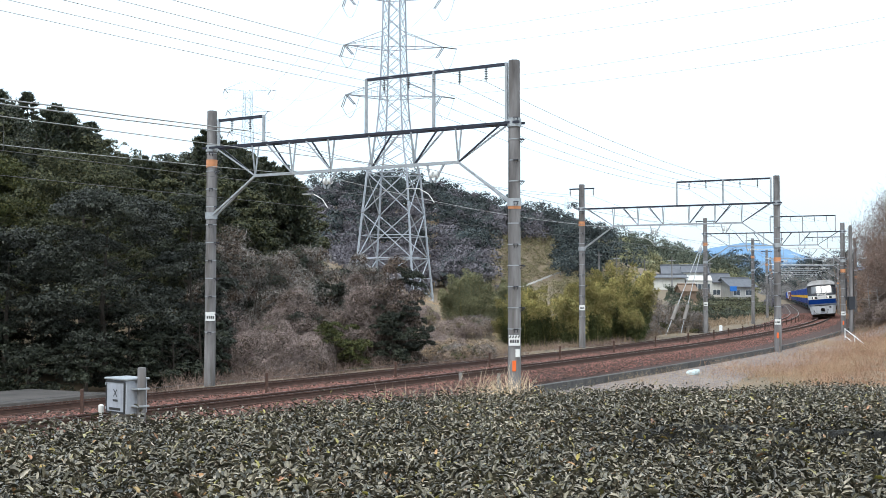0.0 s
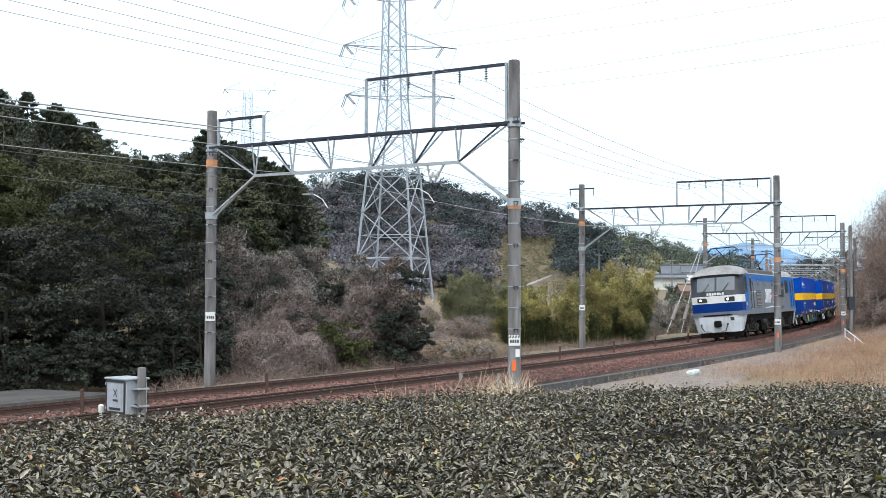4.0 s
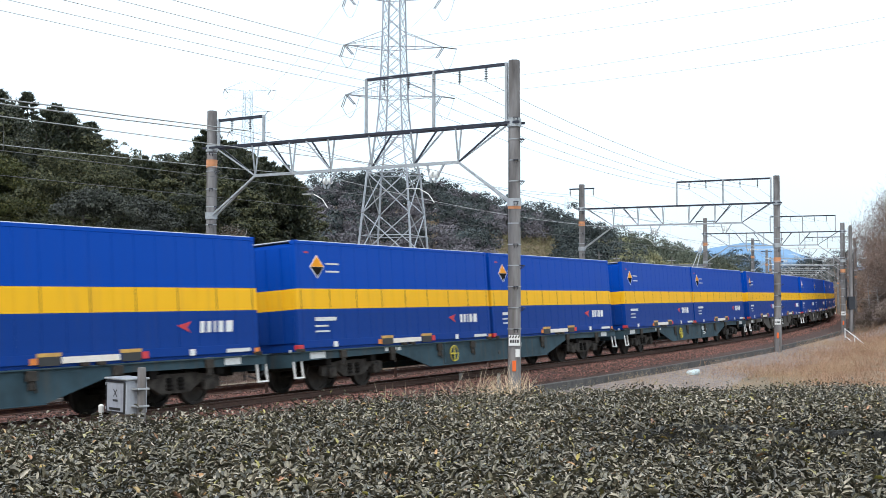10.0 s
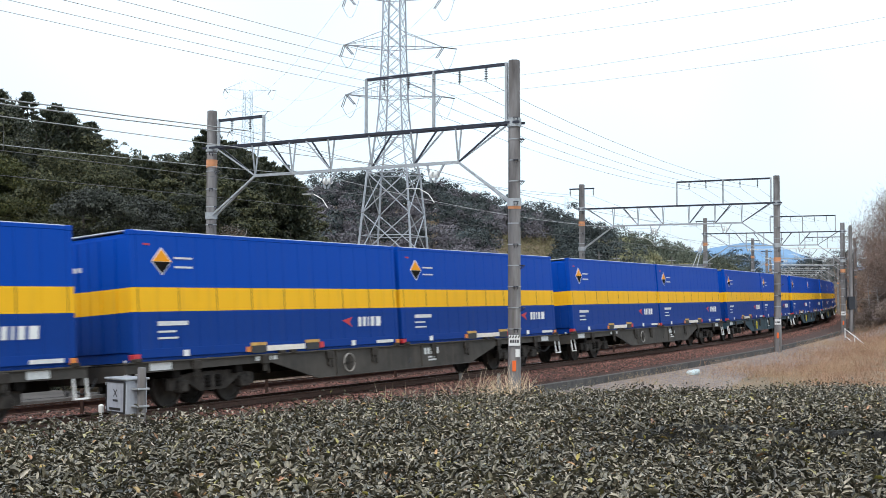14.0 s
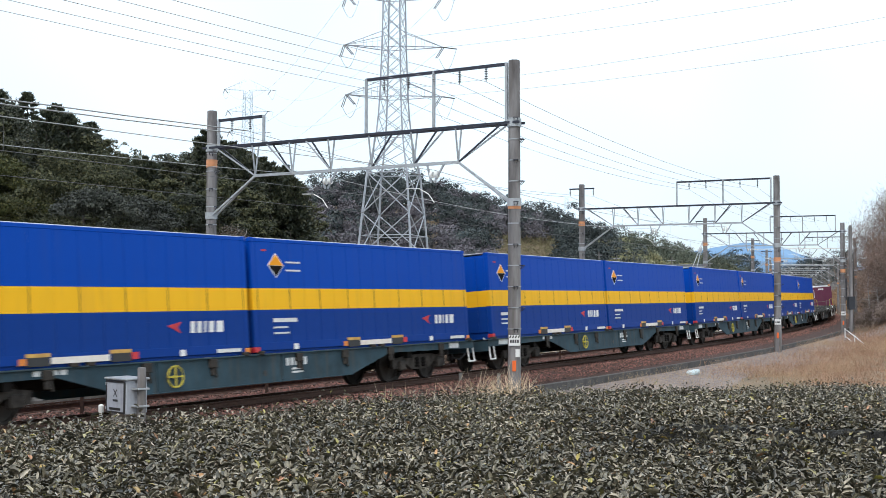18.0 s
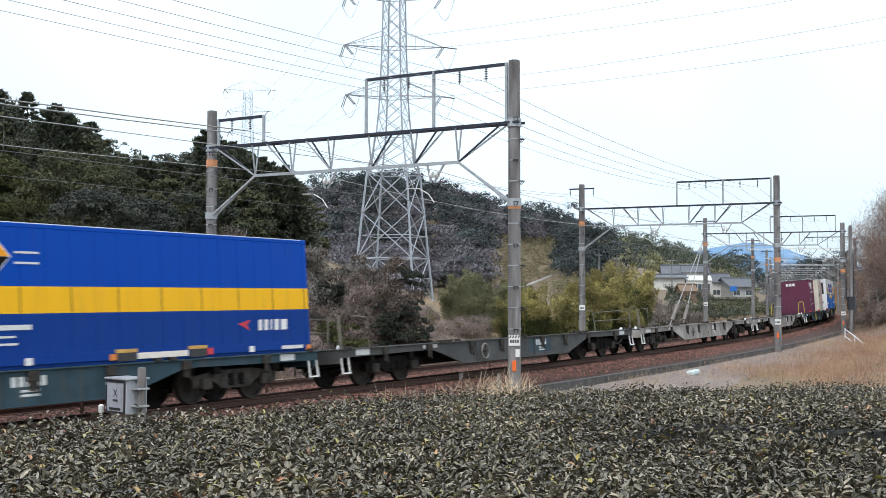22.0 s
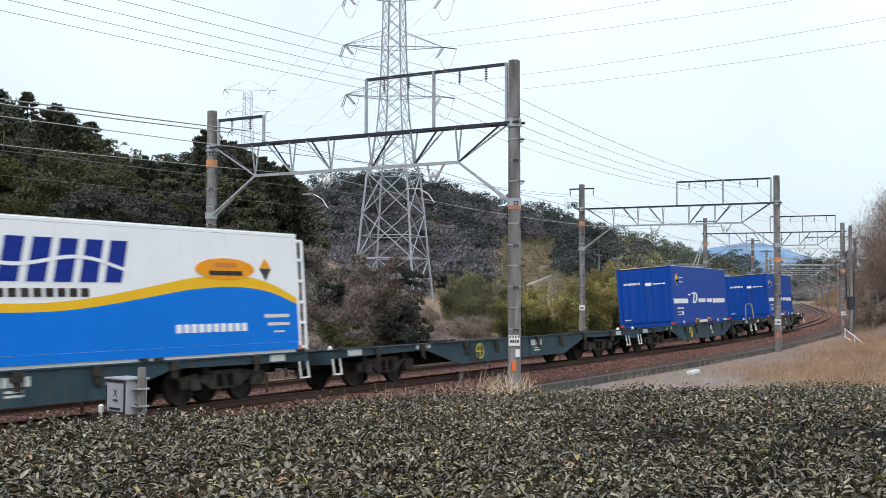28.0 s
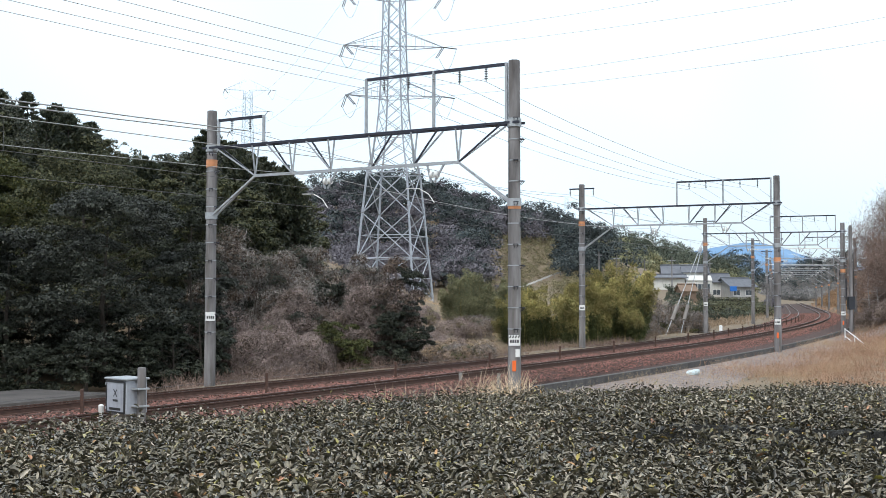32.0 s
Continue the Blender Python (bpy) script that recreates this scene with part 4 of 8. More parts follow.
def frame_of(t, L, H, paint, W=WC):
    """Corner posts, rails, roof and corner castings of a container."""
    w = W / 2
    for sx in (-1, 1):
        for sy in (-1, 1):
            x = sx * (L / 2 - 0.075)
            part("corner_post", MB().box(x - 0.075, sy * w - (0.15 if sy > 0 else 0), 0.12, x + 0.075, sy * w + (0.15 if sy < 0 else 0), H - 0.1, 0.015), paint, t)
            part("corner_casting", MB().box(x - 0.085, sy * w - (0.165 if sy > 0 else -0.005), 0.0, x + 0.085, sy * w + (0.165 if sy < 0 else 0.005), 0.12, 0.012), M_RED if sx > 0 else M_ORANGEFIT, t, "painted bottom corner casting")
            part("corner_casting", MB().box(x - 0.08, sy * w - (0.16 if sy > 0 else -0.003), H - 0.11, x + 0.08, sy * w + (0.16 if sy < 0 else 0.003), H, 0.012), paint, t)
    for sy in (-1, 1):
        y0, y1 = (w - 0.10, w) if sy > 0 else (-w, -w + 0.10)
        part("bottom_rail", MB().box(-L / 2 + 0.15, y0, 0.03, L / 2 - 0.15, y1, 0.22, 0.012), paint, t)
        part("top_rail", MB().box(-L / 2 + 0.15, y0, H - 0.10, L / 2 - 0.15, y1, H - 0.01, 0.015), paint, t)
    # roof stands slightly proud so its painted highlight lines the top edge
    part("roof", MB().box(-L / 2 + 0.03, -w + 0.012, H - 0.03, L / 2 - 0.03, w - 0.012, H + 0.004, 0.012), M_ROOFSKY, t, "flat roof sheet, sky highlight painted pale")
    part("core", MB().box(-L / 2 + 0.06, -w + 0.05, -0.03, L / 2 - 0.06, w - 0.05, H - 0.07), paint, t, "inner shell")


M_SEAL = mat("grimy_sealant", (0.085, 0.045, 0.014), (0.04, 0.024, 0.01), scale=7, rough=0.8)
M_POCKET = mat("yellowed_plate", (0.62, 0.38, 0.09), (0.45, 0.26, 0.07), scale=6, rough=0.6)
M_BUFF2 = mat("pale_guard_board", (0.80, 0.76, 0.70), (0.66, 0.60, 0.52), scale=6, rough=0.6)


def fork_pockets(t, w=WC / 2):
    for x in (1.0, -0.95):
        slab("fork_pocket", x - 0.26, x + 0.24, 0.0, 0.165, M_BLACK, t, "dark fork pocket", t=0.008)
        slab("pocket_plate", x - 0.27, x + 0.27, 0.165, 0.235, M_POCKET, t, "yellowed pocket plate", t=0.014)
    slab("buff_bar", -0.66, 0.72, 0.03, 0.15, M_BUFF2, t, "pale guard bar", t=0.014)
    slab("pocket_tag", 1.26, 1.42, 0.03, 0.15, M_ORANGEFIT, t, "orange tag beside a fork pocket", t=0.012)
    slab("pocket_tag", -1.4, -1.23, 0.03, 0.17, M_RED, t, "red tag beside a fork pocket", t=0.012)
    slab("corner_tag", 3.2, 3.36, 0.03, 0.16, M_WHITE, t, t=0.012)
    slab("corner_tag", -2.7, -2.55, 0.03, 0.16, M_WHITE, t, t=0.012)
    slab("tally_plate", -4.4, -3.65, 0.05, 0.13, M_MARK, t, t=0.012)


def end_doors(t, L, H, paint, marks=True):
    """Two door leaves with locking bars at each end."""
    w = WC / 2
    for sx in (1, -1):
        for sy in (-1, 1):
            y0, y1 = (0.01, w - 0.16) if sy > 0 else (-w + 0.16, -0.01)
            x = sx * (L / 2 - 0.03)
            d = part("door", MB().box(min(x, x - sx * 0.05), y0, 0.16, max(x, x - sx * 0.05), y1, H - 0.13, 0.012), paint, t)
            for f in (0.3, 0.72):
                yy = y0 + (y1 - y0) * f
                part("locking_bar", MB().rod((x + sx * 0.012, yy, 0.18), (x + sx * 0.012, yy, H - 0.16), 0.014, n=6), paint, d)
        if marks and sx > 0:
            part("number_strip", MB().box(L / 2 - 0.034, -0.95, 1.86, L / 2 - 0.022, -0.2, 1.96), M_MARK, t)
            part("number_strip", MB().box(L / 2 - 0.034, -1.0, 0.30, L / 2 - 0.022, -0.72, 0.35), M_MARK, t)


def side_panels(t, L, H, paint, count):
    pw = (L - 0.3) / count
    w = WC / 2
    me = None
    for sy in (1, -1):
        pm = MB().box(-pw / 2 + 0.002, w - 0.035, 0.20, pw / 2 - 0.002, w - 0.004, H - 0.095, 0.006).mesh("side_panel", paint) if sy > 0 else MB().box(-pw / 2 + 0.003, -w + 0.004, 0.20, pw / 2 - 0.003, -w + 0.035, H - 0.095, 0.006).mesh("side_panel", paint)
        for k in range(count):
            part("side_panel", pm, None, t, m=pose(-L / 2 + 0.15 + pw * (k + 0.5), 0, 0))


def banded_container():
    t = thing("freight_container", "long blue freight container with a yellow band", "container", group="banded containers on the train")
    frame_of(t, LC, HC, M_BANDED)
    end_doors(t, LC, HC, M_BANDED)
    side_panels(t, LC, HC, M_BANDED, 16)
    fork_pockets(t)
    # grimy sealant in the joints of the yellow band
    pitch = (LC - 0.3) / 16
    seal = MB().box(-0.010, WC / 2 - 0.014, 0.965, 0.010, WC / 2 - 0.0015, 1.445).mesh("joint_seal", M_SEAL, False)
    for k in range(0, 17, 2):
        part("joint_seal", seal, None, t, m=pose(-LC / 2 + 0.15 + pitch * k, 0, 0))
    diamond(t, 3.87, 1.98)
    slab("number_strip", 3.2, 4.05, 0.67, 0.76, M_MARK, t)
    slab("inscription", 3.55, 4.05, 0.53, 0.57, M_MARK, t)
    slab("inscription", 3.5, 4.05, 0.40, 0.44, M_MARK, t)
    # the carrier's name, as plain white shapes, and a red bird-like sign
    for i, (a, b) in enumerate(((0.0, 0.12), (0.20, 0.32), (0.41, 0.46), (0.55, 0.69), (0.78, 0.98))):
        slab("lettering_block", -2.88 - b, -2.88 - a, 0.50, 0.74, M_WHITE, t, "plain white lettering shape", slant=0.02)
    plate("red_sign", [(-2.22, 0.66), (-2.62, 0.74), (-2.5, 0.62), (-2.6, 0.5), (-2.42, 0.58)], M_RED, t, label="small red winged sign")
    slab("inscription", 4.2, 4.35, 2.3, 2.34, M_RED, t)
    return t


def royal_container():
    t = thing("freight_container", "royal blue container with white bars along its side", "container", group="royal blue containers on the train")
    frame_of(t, LC, HC, M_DBL2)
    end_doors(t, LC, HC, M_DBL2)
    side_panels(t, LC, HC, M_DBL2, 16)
    fork_pockets(t)
    diamond(t, 3.87, 2.0)
    slab("white_bar", 2.36, 4.57, 0.93, 1.14, M_CWHITE, t, "white painted bar")
    slab("white_bar", -4.23, -1.96, 0.93, 1.14, M_CWHITE, t, "white painted bar")
    plate("sign_dash", [(2.3, 1.31), (2.1, 1.36), (1.85, 1.33), (2.05, 1.27)], M_CWHITE, t, label="slanted white dash")
    plate("sign_sweep", [(1.78, 1.36), (1.4, 1.43), (1.05, 1.43), (0.82, 1.38), (0.72, 1.26), (0.78, 1.12), (0.98, 0.98), (1.25, 0.92), (1.62, 0.92), (1.58, 0.97), (1.22, 0.99), (1.0, 1.1), (0.92, 1.22), (0.98, 1.33), (1.15, 1.37), (1.5, 1.35)], M_CWHITE, t, label="white sweeping sign")
    plate("sign_stem", [(1.32, 1.34), (1.12, 1.34), (1.4, 0.94), (1.62, 0.94)], M_CWHITE, t, label="white sign stem")
    for x0, n, w in ((0.60, 8, 0.15), (-0.88, 5, 0.18)):
        for i in range(n):
            slab("lettering_block", x0 - (i + 1) * w + 0.03, x0 - i * w, 0.96, 1.14, M_CWHITE, t, "plain white lettering shape", slant=0.03)
    slab("number_strip", 3.1, 4.1, 0.68, 0.76, M_MARK, t)
    slab("inscription", 3.55, 4.1, 0.53, 0.57, M_MARK, t)
    slab("inscription", 3.5, 4.1, 0.41, 0.45, M_MARK, t)
    slab("number_plate", 3.2, 3.42, 0.42, 0.58, M_CWHITE, t)
    part("end_sign", MB().box(LC / 2 - 0.034, 0.05, 1.78, LC / 2 - 0.022, 0.35, 1.92), M_CWHITE, t)
    part("end_sign", MB().box(LC / 2 - 0.034, 0.40, 1.82, LC / 2 - 0.022, 0.95, 1.87), M_CWHITE, t)
    return t


def wave_container(flip):
    """White above and blue below a golden wave; flip mirrors the wave along the wagon."""
    H = 2.74
    t = thing("refrigerated_container", "white and blue refrigerated container with a golden wave", "container", group="wave-painted containers on the train")
    frame_of(t, LC, H, M_CWHITE)
    end_doors(t, LC, H, M_CWHITE, marks=False)
    side_panels(t, LC, H, M_CWHITE, 4)
    f = -1 if flip else 1
    # crest of the wave: a dip near the middle of the wagon, a peak towards its outer end
    ctrl_x = (-4.72, -3.9, -3.1, -2.2, -1.2, 0.2, 1.4, 2.2, 3.2, 4.0, 4.72)
    top_z = (1.18, 1.52, 1.70, 1.74, 1.66, 1.42, 1.24, 1.16, 1.13, 1.16, 1.22)
    wid = (0.14, 0.19, 0.24, 0.26, 0.24, 0.20, 0.18, 0.17, 0.16, 0.16, 0.16)
    xs = np.linspace(-4.62, 4.62, 41)
    tz, wd = np.interp(xs, ctrl_x, top_z), np.interp(xs, ctrl_x, wid)
    for _ in range(3):
        tz[1:-1] = (tz[:-2] + tz[1:-1] * 2 + tz[2:]) / 4
    strip = lambda a, b: MB().sheet([[(f * x, WC / 2 + 0.003, z0), (f * x, WC / 2 + 0.003, z1)] for x, z0, z1 in zip(xs, a, b)])
    part("blue_field", strip(np.full(41, 0.215), tz - wd), M_SKYBLUE, t, "bright blue painted field")
    part("golden_wave", strip(tz - wd, tz), M_GOLD, t, "golden painted wave")
    slab("blue_sill", -4.6, 4.6, 0.035, 0.21, M_SKYBLUE, t, "blue painted bottom rail")
    e = [(f * -2.25 + 0.92 * math.cos(a), 1.86 + 0.235 * math.sin(a)) for a in np.linspace(0, 2 * math.pi, 28, endpoint=False)]
    plate("amber_oval", e, M_AMBER, t, t=0.012, label="amber oval badge")
    slab("inscription", f * -2.25 - 0.52, f * -2.25 + 0.52, 1.72, 1.82, M_UNDER2, t, t=0.016)
    slab("inscription", f * -2.25 - 0.35, f * -2.25 + 0.35, 1.89, 2.0, M_ORANGEFIT, t, t=0.016)
    # the carrier's name, as plain slanted blue shapes with a white wave across
    x0 = 4.15 if not flip else -0.62
    for i in range(6):
        a = x0 - i * 0.605
        slab("lettering_block", a - 0.42, a, 1.54, 2.36, M_LETTER_BLUE, t, "plain blue lettering shape", slant=0.2)
    # a white wave runs across the name
    wx = np.linspace(x0 - 3.6, x0 - 0.1, 22)
    wz = 1.93 + 0.12 * np.sin((wx - x0) * 1.9) + 0.05 * (wx - x0 + 1.8)
    part("white_ribbon", MB().sheet([[(float(x), WC / 2 + 0.009, float(z) - 0.035), (float(x), WC / 2 + 0.009, float(z) + 0.035)] for x, z in zip(wx, wz)]), M_CWHITE, t, "white wave across the lettering")
    for i in range(8):
        slab("inscription", x0 - 0.55 - i * 0.27 - 0.19, x0 - 0.55 - i * 0.27, 1.26, 1.42, M_UNDER2, t)
    xa = -0.7 if not flip else 4.1
    for i in range(10):
        slab("lettering_block", xa - i * 0.22 - 0.16, xa - i * 0.22, 0.50, 0.68, M_CWHITE, t, "plain white lettering shape", y=WC / 2 + 0.003)
    slab("number_strip", -4.3, -3.45, 0.78, 0.86, M_MARK, t, y=WC / 2 + 0.003)
    slab("number_strip", -4.3, -3.55, 0.6, 0.67, M_MARK, t, y=WC / 2 + 0.003)
    slab("inscription", -4.1, -3.75, 0.44, 0.48, M_MARK, t, y=WC / 2 + 0.003)
    if not flip:
        plate("warning_diamond", [(-3.75, 1.9), (-3.35, 1.9), (-3.55, 2.12)], M_AMBER, t, label="amber half of a warning diamond")
        plate("warning_diamond", [(-3.75, 1.89), (-3.55, 1.62), (-3.35, 1.89)], M_BLACK, t, label="dark half of a warning diamond")
        # the open guard frame with rungs behind the container
        for yy in (1.15, -1.15):
            for xx in (-4.78, -5.0):
                part("guard_post", MB().box(xx - 0.03, yy - 0.03, 0.0, xx + 0.03, yy + 0.03, 2.6, 0.008), M_CWHITE, t)
            for zz in (0.05, 0.62, 1.1, 1.6, 2.1, 2.55):
                part("guard_rung", MB().box(-5.0, yy - 0.025, zz, -4.75, yy + 0.025, zz + 0.07, 0.006), M_CWHITE, t)
    else:
        # the cooling machine in the leading end
        x = LC / 2
        part("machine_cover", MB().box(x - 0.02, -1.1, 0.25, x + 0.05, 1.1, 1.35, 0.02), M_CWHITE, t, "white machine cover")
        part("machine_opening", MB().box(x - 0.02, -1.0, 1.42, x + 0.03, 1.02, 2.42, 0.02), M_BLACK, t, "dark fan opening")
        part("machine_hood", MB().box(x - 0.02, -1.1, 2.46, x + 0.06, 1.1, 2.68, 0.02), M_CWHITE, t, "white machine hood")
        part("vent_slot", MB().box(x + 0.045, 0.3, 0.6, x + 0.056, 0.95, 0.72), M_BLACK, t)
    return t


def short_container(label, group, paint, H, ribs, L=3.7):
    t = thing("short_container", label, "container", group=group)
    frame_of(t, L, H, paint)
    w = WC / 2
    for sy in (1, -1):
        for k in range(ribs):
            x = -L / 2 + 0.15 + (L - 0.3) * (k + 0.5) / ribs
            pw = (L - 0.3) / ribs
            ya, yb = (w - 0.04, w - 0.006) if sy > 0 else (-w + 0.006, -w + 0.04)
            part("side_panel", MB().box(x - pw / 2 + 0.003, ya, 0.2, x + pw / 2 - 0.003, yb, H - 0.1, 0.008), paint, t)
    for sx in (1, -1):
        x = sx * (L / 2 - 0.03)
        part("end_wall", MB().box(min(x, x - sx * 0.05), -w + 0.15, 0.12, max(x, x - sx * 0.05), w - 0.15, H - 0.1, 0.012), paint, t)
    return t


def maroon_container():
    t = short_container("maroon short freight container with white marks", "short containers on the train", M_MAROON, 2.5, 6)
    for k, x in enumerate((0.9, -0.45, -1.15)):
        slab("door_bar", x - 0.02, x + 0.02, 0.2, 2.38, M_MAROON, t, t=0.02)
    for i in range(3):
        slab("lettering_block", 0.55 - i * 0.36, 0.85 - i * 0.36, 1.75, 2.25, M_WHITE, t, "plain white lettering shape", slant=0.12)
    slab("lettering_block", 1.2, 1.68, 1.95, 2.3, M_WHITE, t, "plain white lettering shape", slant=0.05)
    slab("white_line", -1.5, 1.0, 1.50, 1.57, M_WHITE, t)
    slab("tag", 1.05, 1.45, 0.86, 0.98, M_MARK, t)
    for x, z in ((1.2, 0.55), (0.2, 0.62), (-0.8, 0.6)):
        slab("tag", x - 0.05, x + 0.05, z, z + 0.1, M_MARK, t)
    x = 1.85
    for i, yy in enumerate((-0.42, -0.19, 0.04)):
        part("lettering_block", MB().box(x - 0.035, yy, 2.05, x - 0.018, yy + 0.19, 2.25), M_WHITE, t, "plain white lettering shape")
    for i in range(8):
        part("number_mark", MB().box(x - 0.035, -1.0, 1.1 + i * 0.13, x - 0.018, -0.92, 1.19 + i * 0.13), M_MARK, t)
    return t


def ivory_container():
    t = short_container("stained ivory refrigerated short container", "short containers on the train", M_IVORY, 2.56, 5)
    for i in range(3):
        slab("lettering_block", 0.75 - i * 0.2, 0.9 - i * 0.2, 1.95, 2.2, M_BUFF, t, "plain buff lettering shape")
    plate("warning_diamond", [(0.95, 1.35), (0.8, 1.55), (0.65, 1.35), (0.8, 1.15)], M_UNDER, t, label="dark warning diamond")
    slab("pink_strip", -1.35, -0.95, 0.5, 2.35, M_PINK, t, "faded pink strip")
    slab("pink_strip", -1.7, -1.45, 0.3, 2.3, M_IVORY, t)
    for x in (-0.2, -0.55):
        slab("locking_bar", x - 0.015, x + 0.015, 0.2, 2.4, M_STEEL, t, t=0.02)
    x = 1.85
    for i in range(3):
        part("lettering_block", MB().box(x - 0.035, -0.35 + i * 0.2, 1.75, x - 0.018, -0.2 + i * 0.2, 1.93), M_BUFF, t, "plain buff lettering shape")
    part("fan_grille", MB().box(x - 0.035, -0.9, 0.4, x - 0.015, 0.9, 0.9, 0.01), M_IVORY, t)
    return t


# ---- flat wagons ----
def bogie(parent, x, dark):
    b = part("bogie", MB().box(x - 0.35, -1.0, 0.5, x + 0.35, 1.0, 0.72, 0.02), M_UNDER, parent, "dark two-axle bogie")
    for sy in (1, -1):
        y = sy * 0.98
        prof = [(x - 1.32, 0.36), (x - 1.32, 0.60), (x - 0.6, 0.70), (x + 0.6, 0.70), (x + 1.32, 0.60), (x + 1.32, 0.36), (x + 1.05, 0.36), (x + 0.75, 0.5), (x + 0.42, 0.30), (x - 0.42, 0.30), (x - 0.75, 0.5), (x - 1.05, 0.36)]
        part("side_frame", MB().prism(prof, y - 0.05, y + 0.05, "y"), M_UNDER2 if not dark else M_UNDER, b, "cast side frame")
        for dx in (-0.95, 0.95):
            part("axle_box", MB().box(x + dx - 0.15, y - 0.05, 0.30, x + dx + 0.15, y + 0.12 * sy + 0.02, 0.56, 0.03), M_UNDER2, b, "axle box")
            part("brake_shoe", MB().box(x + dx * 0.42 - 0.05, sy * 0.6 - 0.06, 0.25, x + dx * 0.42 + 0.05, sy * 0.6 + 0.06, 0.62, 0.01), M_UNDER, b)
        for dx in (-0.16, 0.16):
            part("spring", MB().lathe([(0.085, 0.36), (0.105, 0.40), (0.085, 0.44), (0.105, 0.48), (0.085, 0.52), (0.105, 0.56), (0.085, 0.62)], 10, at=(x + dx, y + sy * 0.02, 0)), M_UNDER, b)
    for dx in (-0.95, 0.95):
        wheelset(b, x + dx, 0.43)
    return b


def wheelset(parent, x, r):
    ax = MB().rod((0, -0.85, 0), (0, 0.85, 0), 0.065, n=8)
    for sy in (1, -1):
        yc = sy * 0.565
        ax.lathe([(0.08, -0.07), (r * 0.45, -0.03), (r - 0.07, -0.02), (r - 0.06, -0.065), (r + (0.028 if sy < 0 else 0), -0.065), (r, 0.0), (r - 0.005, 0.065) if sy > 0 else (r + 0.028, 0.065), (r - 0.065, 0.065), (r - 0.075, 0.03), (r * 0.45, 0.02), (0.08, 0.07)], 20, axis="y", at=(0, yc, 0))
    return part("wheelset", ax, M_WHEEL, parent, "pair of steel wheels on an axle", smooth=True, m=pose(x, 0, r))


def wagon(paint, label, rails=None, mark2=False):
    w = thing("container_wagon", label, "wagon", group="flat wagons of the goods train")
    hw = 1.22
    # fish-bellied main beam on each side
    prof = [(-9.75, 0.76), (-9.75, 0.98), (9.75, 0.98), (9.75, 0.76), (5.4, 0.80), (3.7, 0.34), (-3.7, 0.34), (-5.4, 0.80)]
    for sy in (1, -1):
        part("side_sill", MB().prism(prof, sy * (hw - 0.03), sy * hw, "y"), paint, w, "fish-bellied side sill")
        part("top_flange", MB().box(-9.78, sy * hw - 0.06, 0.955, 9.78, sy * hw + 0.06, 0.985, 0.005), paint, w)
        part("bottom_flange", MB().box(-3.7, sy * hw - 0.05, 0.325, 3.7, sy * hw + 0.045, 0.345, 0.004), paint, w)
    part("deck", MB().box(-9.75, -hw + 0.02, 0.93, 9.75, hw - 0.02, 0.965), M_UNDER, w, "dusty steel deck")
    part("centre_sill", MB().box(-9.7, -0.25, 0.55, 9.7, 0.25, 0.92, 0.01), M_UNDER, w)
    for x in (-8.3, -6.4, -3.0, 0.0, 3.0, 6.4, 8.3):
        part("cross_bearer", MB().box(x - 0.1, -hw + 0.05, 0.62, x + 0.1, hw - 0.05, 0.92), M_UNDER, w)
    for x in (-9.45, -5.0, -4.6, -0.25, 0.25, 4.6, 5.0, 9.45):
        for sy in (1, -1):
            part("container_lock", MB().box(x - 0.09, sy * hw - 0.08, 0.97, x + 0.09, sy * hw + 0.09, 1.05, 0.015), M_UNDER2, w, "folding container lock")
    for x in (-3.4, -1.6, 1.3, 3.2, 5.6, -5.4, 7.8, -7.9):
        lb = MB().box(x - 0.12, hw, 0.76, x + 0.12, hw + 0.07, 0.95, 0.012)
        lb.box(x - 0.045, hw, 0.60, x + 0.075, hw + 0.05, 0.77, 0.012).rod((x - 0.09, hw + 0.04, 0.55), (x - 0.06, hw + 0.04, 0.78), 0.022, n=6)
        part("lock_bracket", lb, M_LOCK, w, "grimy folding lock bracket")
    for x in (-1.0, 2.9):
        part("web_stiffener", MB().box(x - 0.02, hw, 0.36, x + 0.02, hw + 0.035, 0.95), paint, w)
    part("brake_wheel", MB().tube([(2.45 + 0.22 * math.cos(a), hw + 0.07, 0.64 + 0.22 * math.sin(a)) for a in np.linspace(0, 2 * math.pi, 17)], 0.017, 6), M_YRAIL if paint is M_SLATE else M_PALEWAGON, w, "hand brake wheel")
    part("brake_spokes", MB().beam((2.25, hw + 0.07, 0.64), (2.65, hw + 0.07, 0.64), 0.02, 0.03).beam((2.45, hw + 0.07, 0.44), (2.45, hw + 0.07, 0.84), 0.02, 0.03).rod((2.45, hw, 0.64), (2.45, hw + 0.07, 0.64), 0.03, n=8), M_YRAIL if paint is M_SLATE else M_UNDER2, w)
    # stencilled numbers as plain bars
    for i in range(5):
        slab("number_mark", -1.15 - i * 0.16 - 0.11, -1.15 - i * 0.16, 0.68, 0.86, M_MARK, w, y=hw)
    for z in (0.5, 0.58):
        slab("number_mark", -1.75, -1.35, z, z + 0.045, M_MARK, w, y=hw)
    for i in range(4):
        slab("number_mark", 5.9 - i * 0.2 - 0.15, 5.9 - i * 0.2, 0.845, 0.94, M_MARK, w, y=hw)
    slab("data_panel", 8.5, 9.1, 0.80, 0.95, M_MARK, w, "worn data panel", y=hw)
    slab("data_panel", -8.9, -8.4, 0.80, 0.95, M_MARK, w, "worn data panel", y=hw)
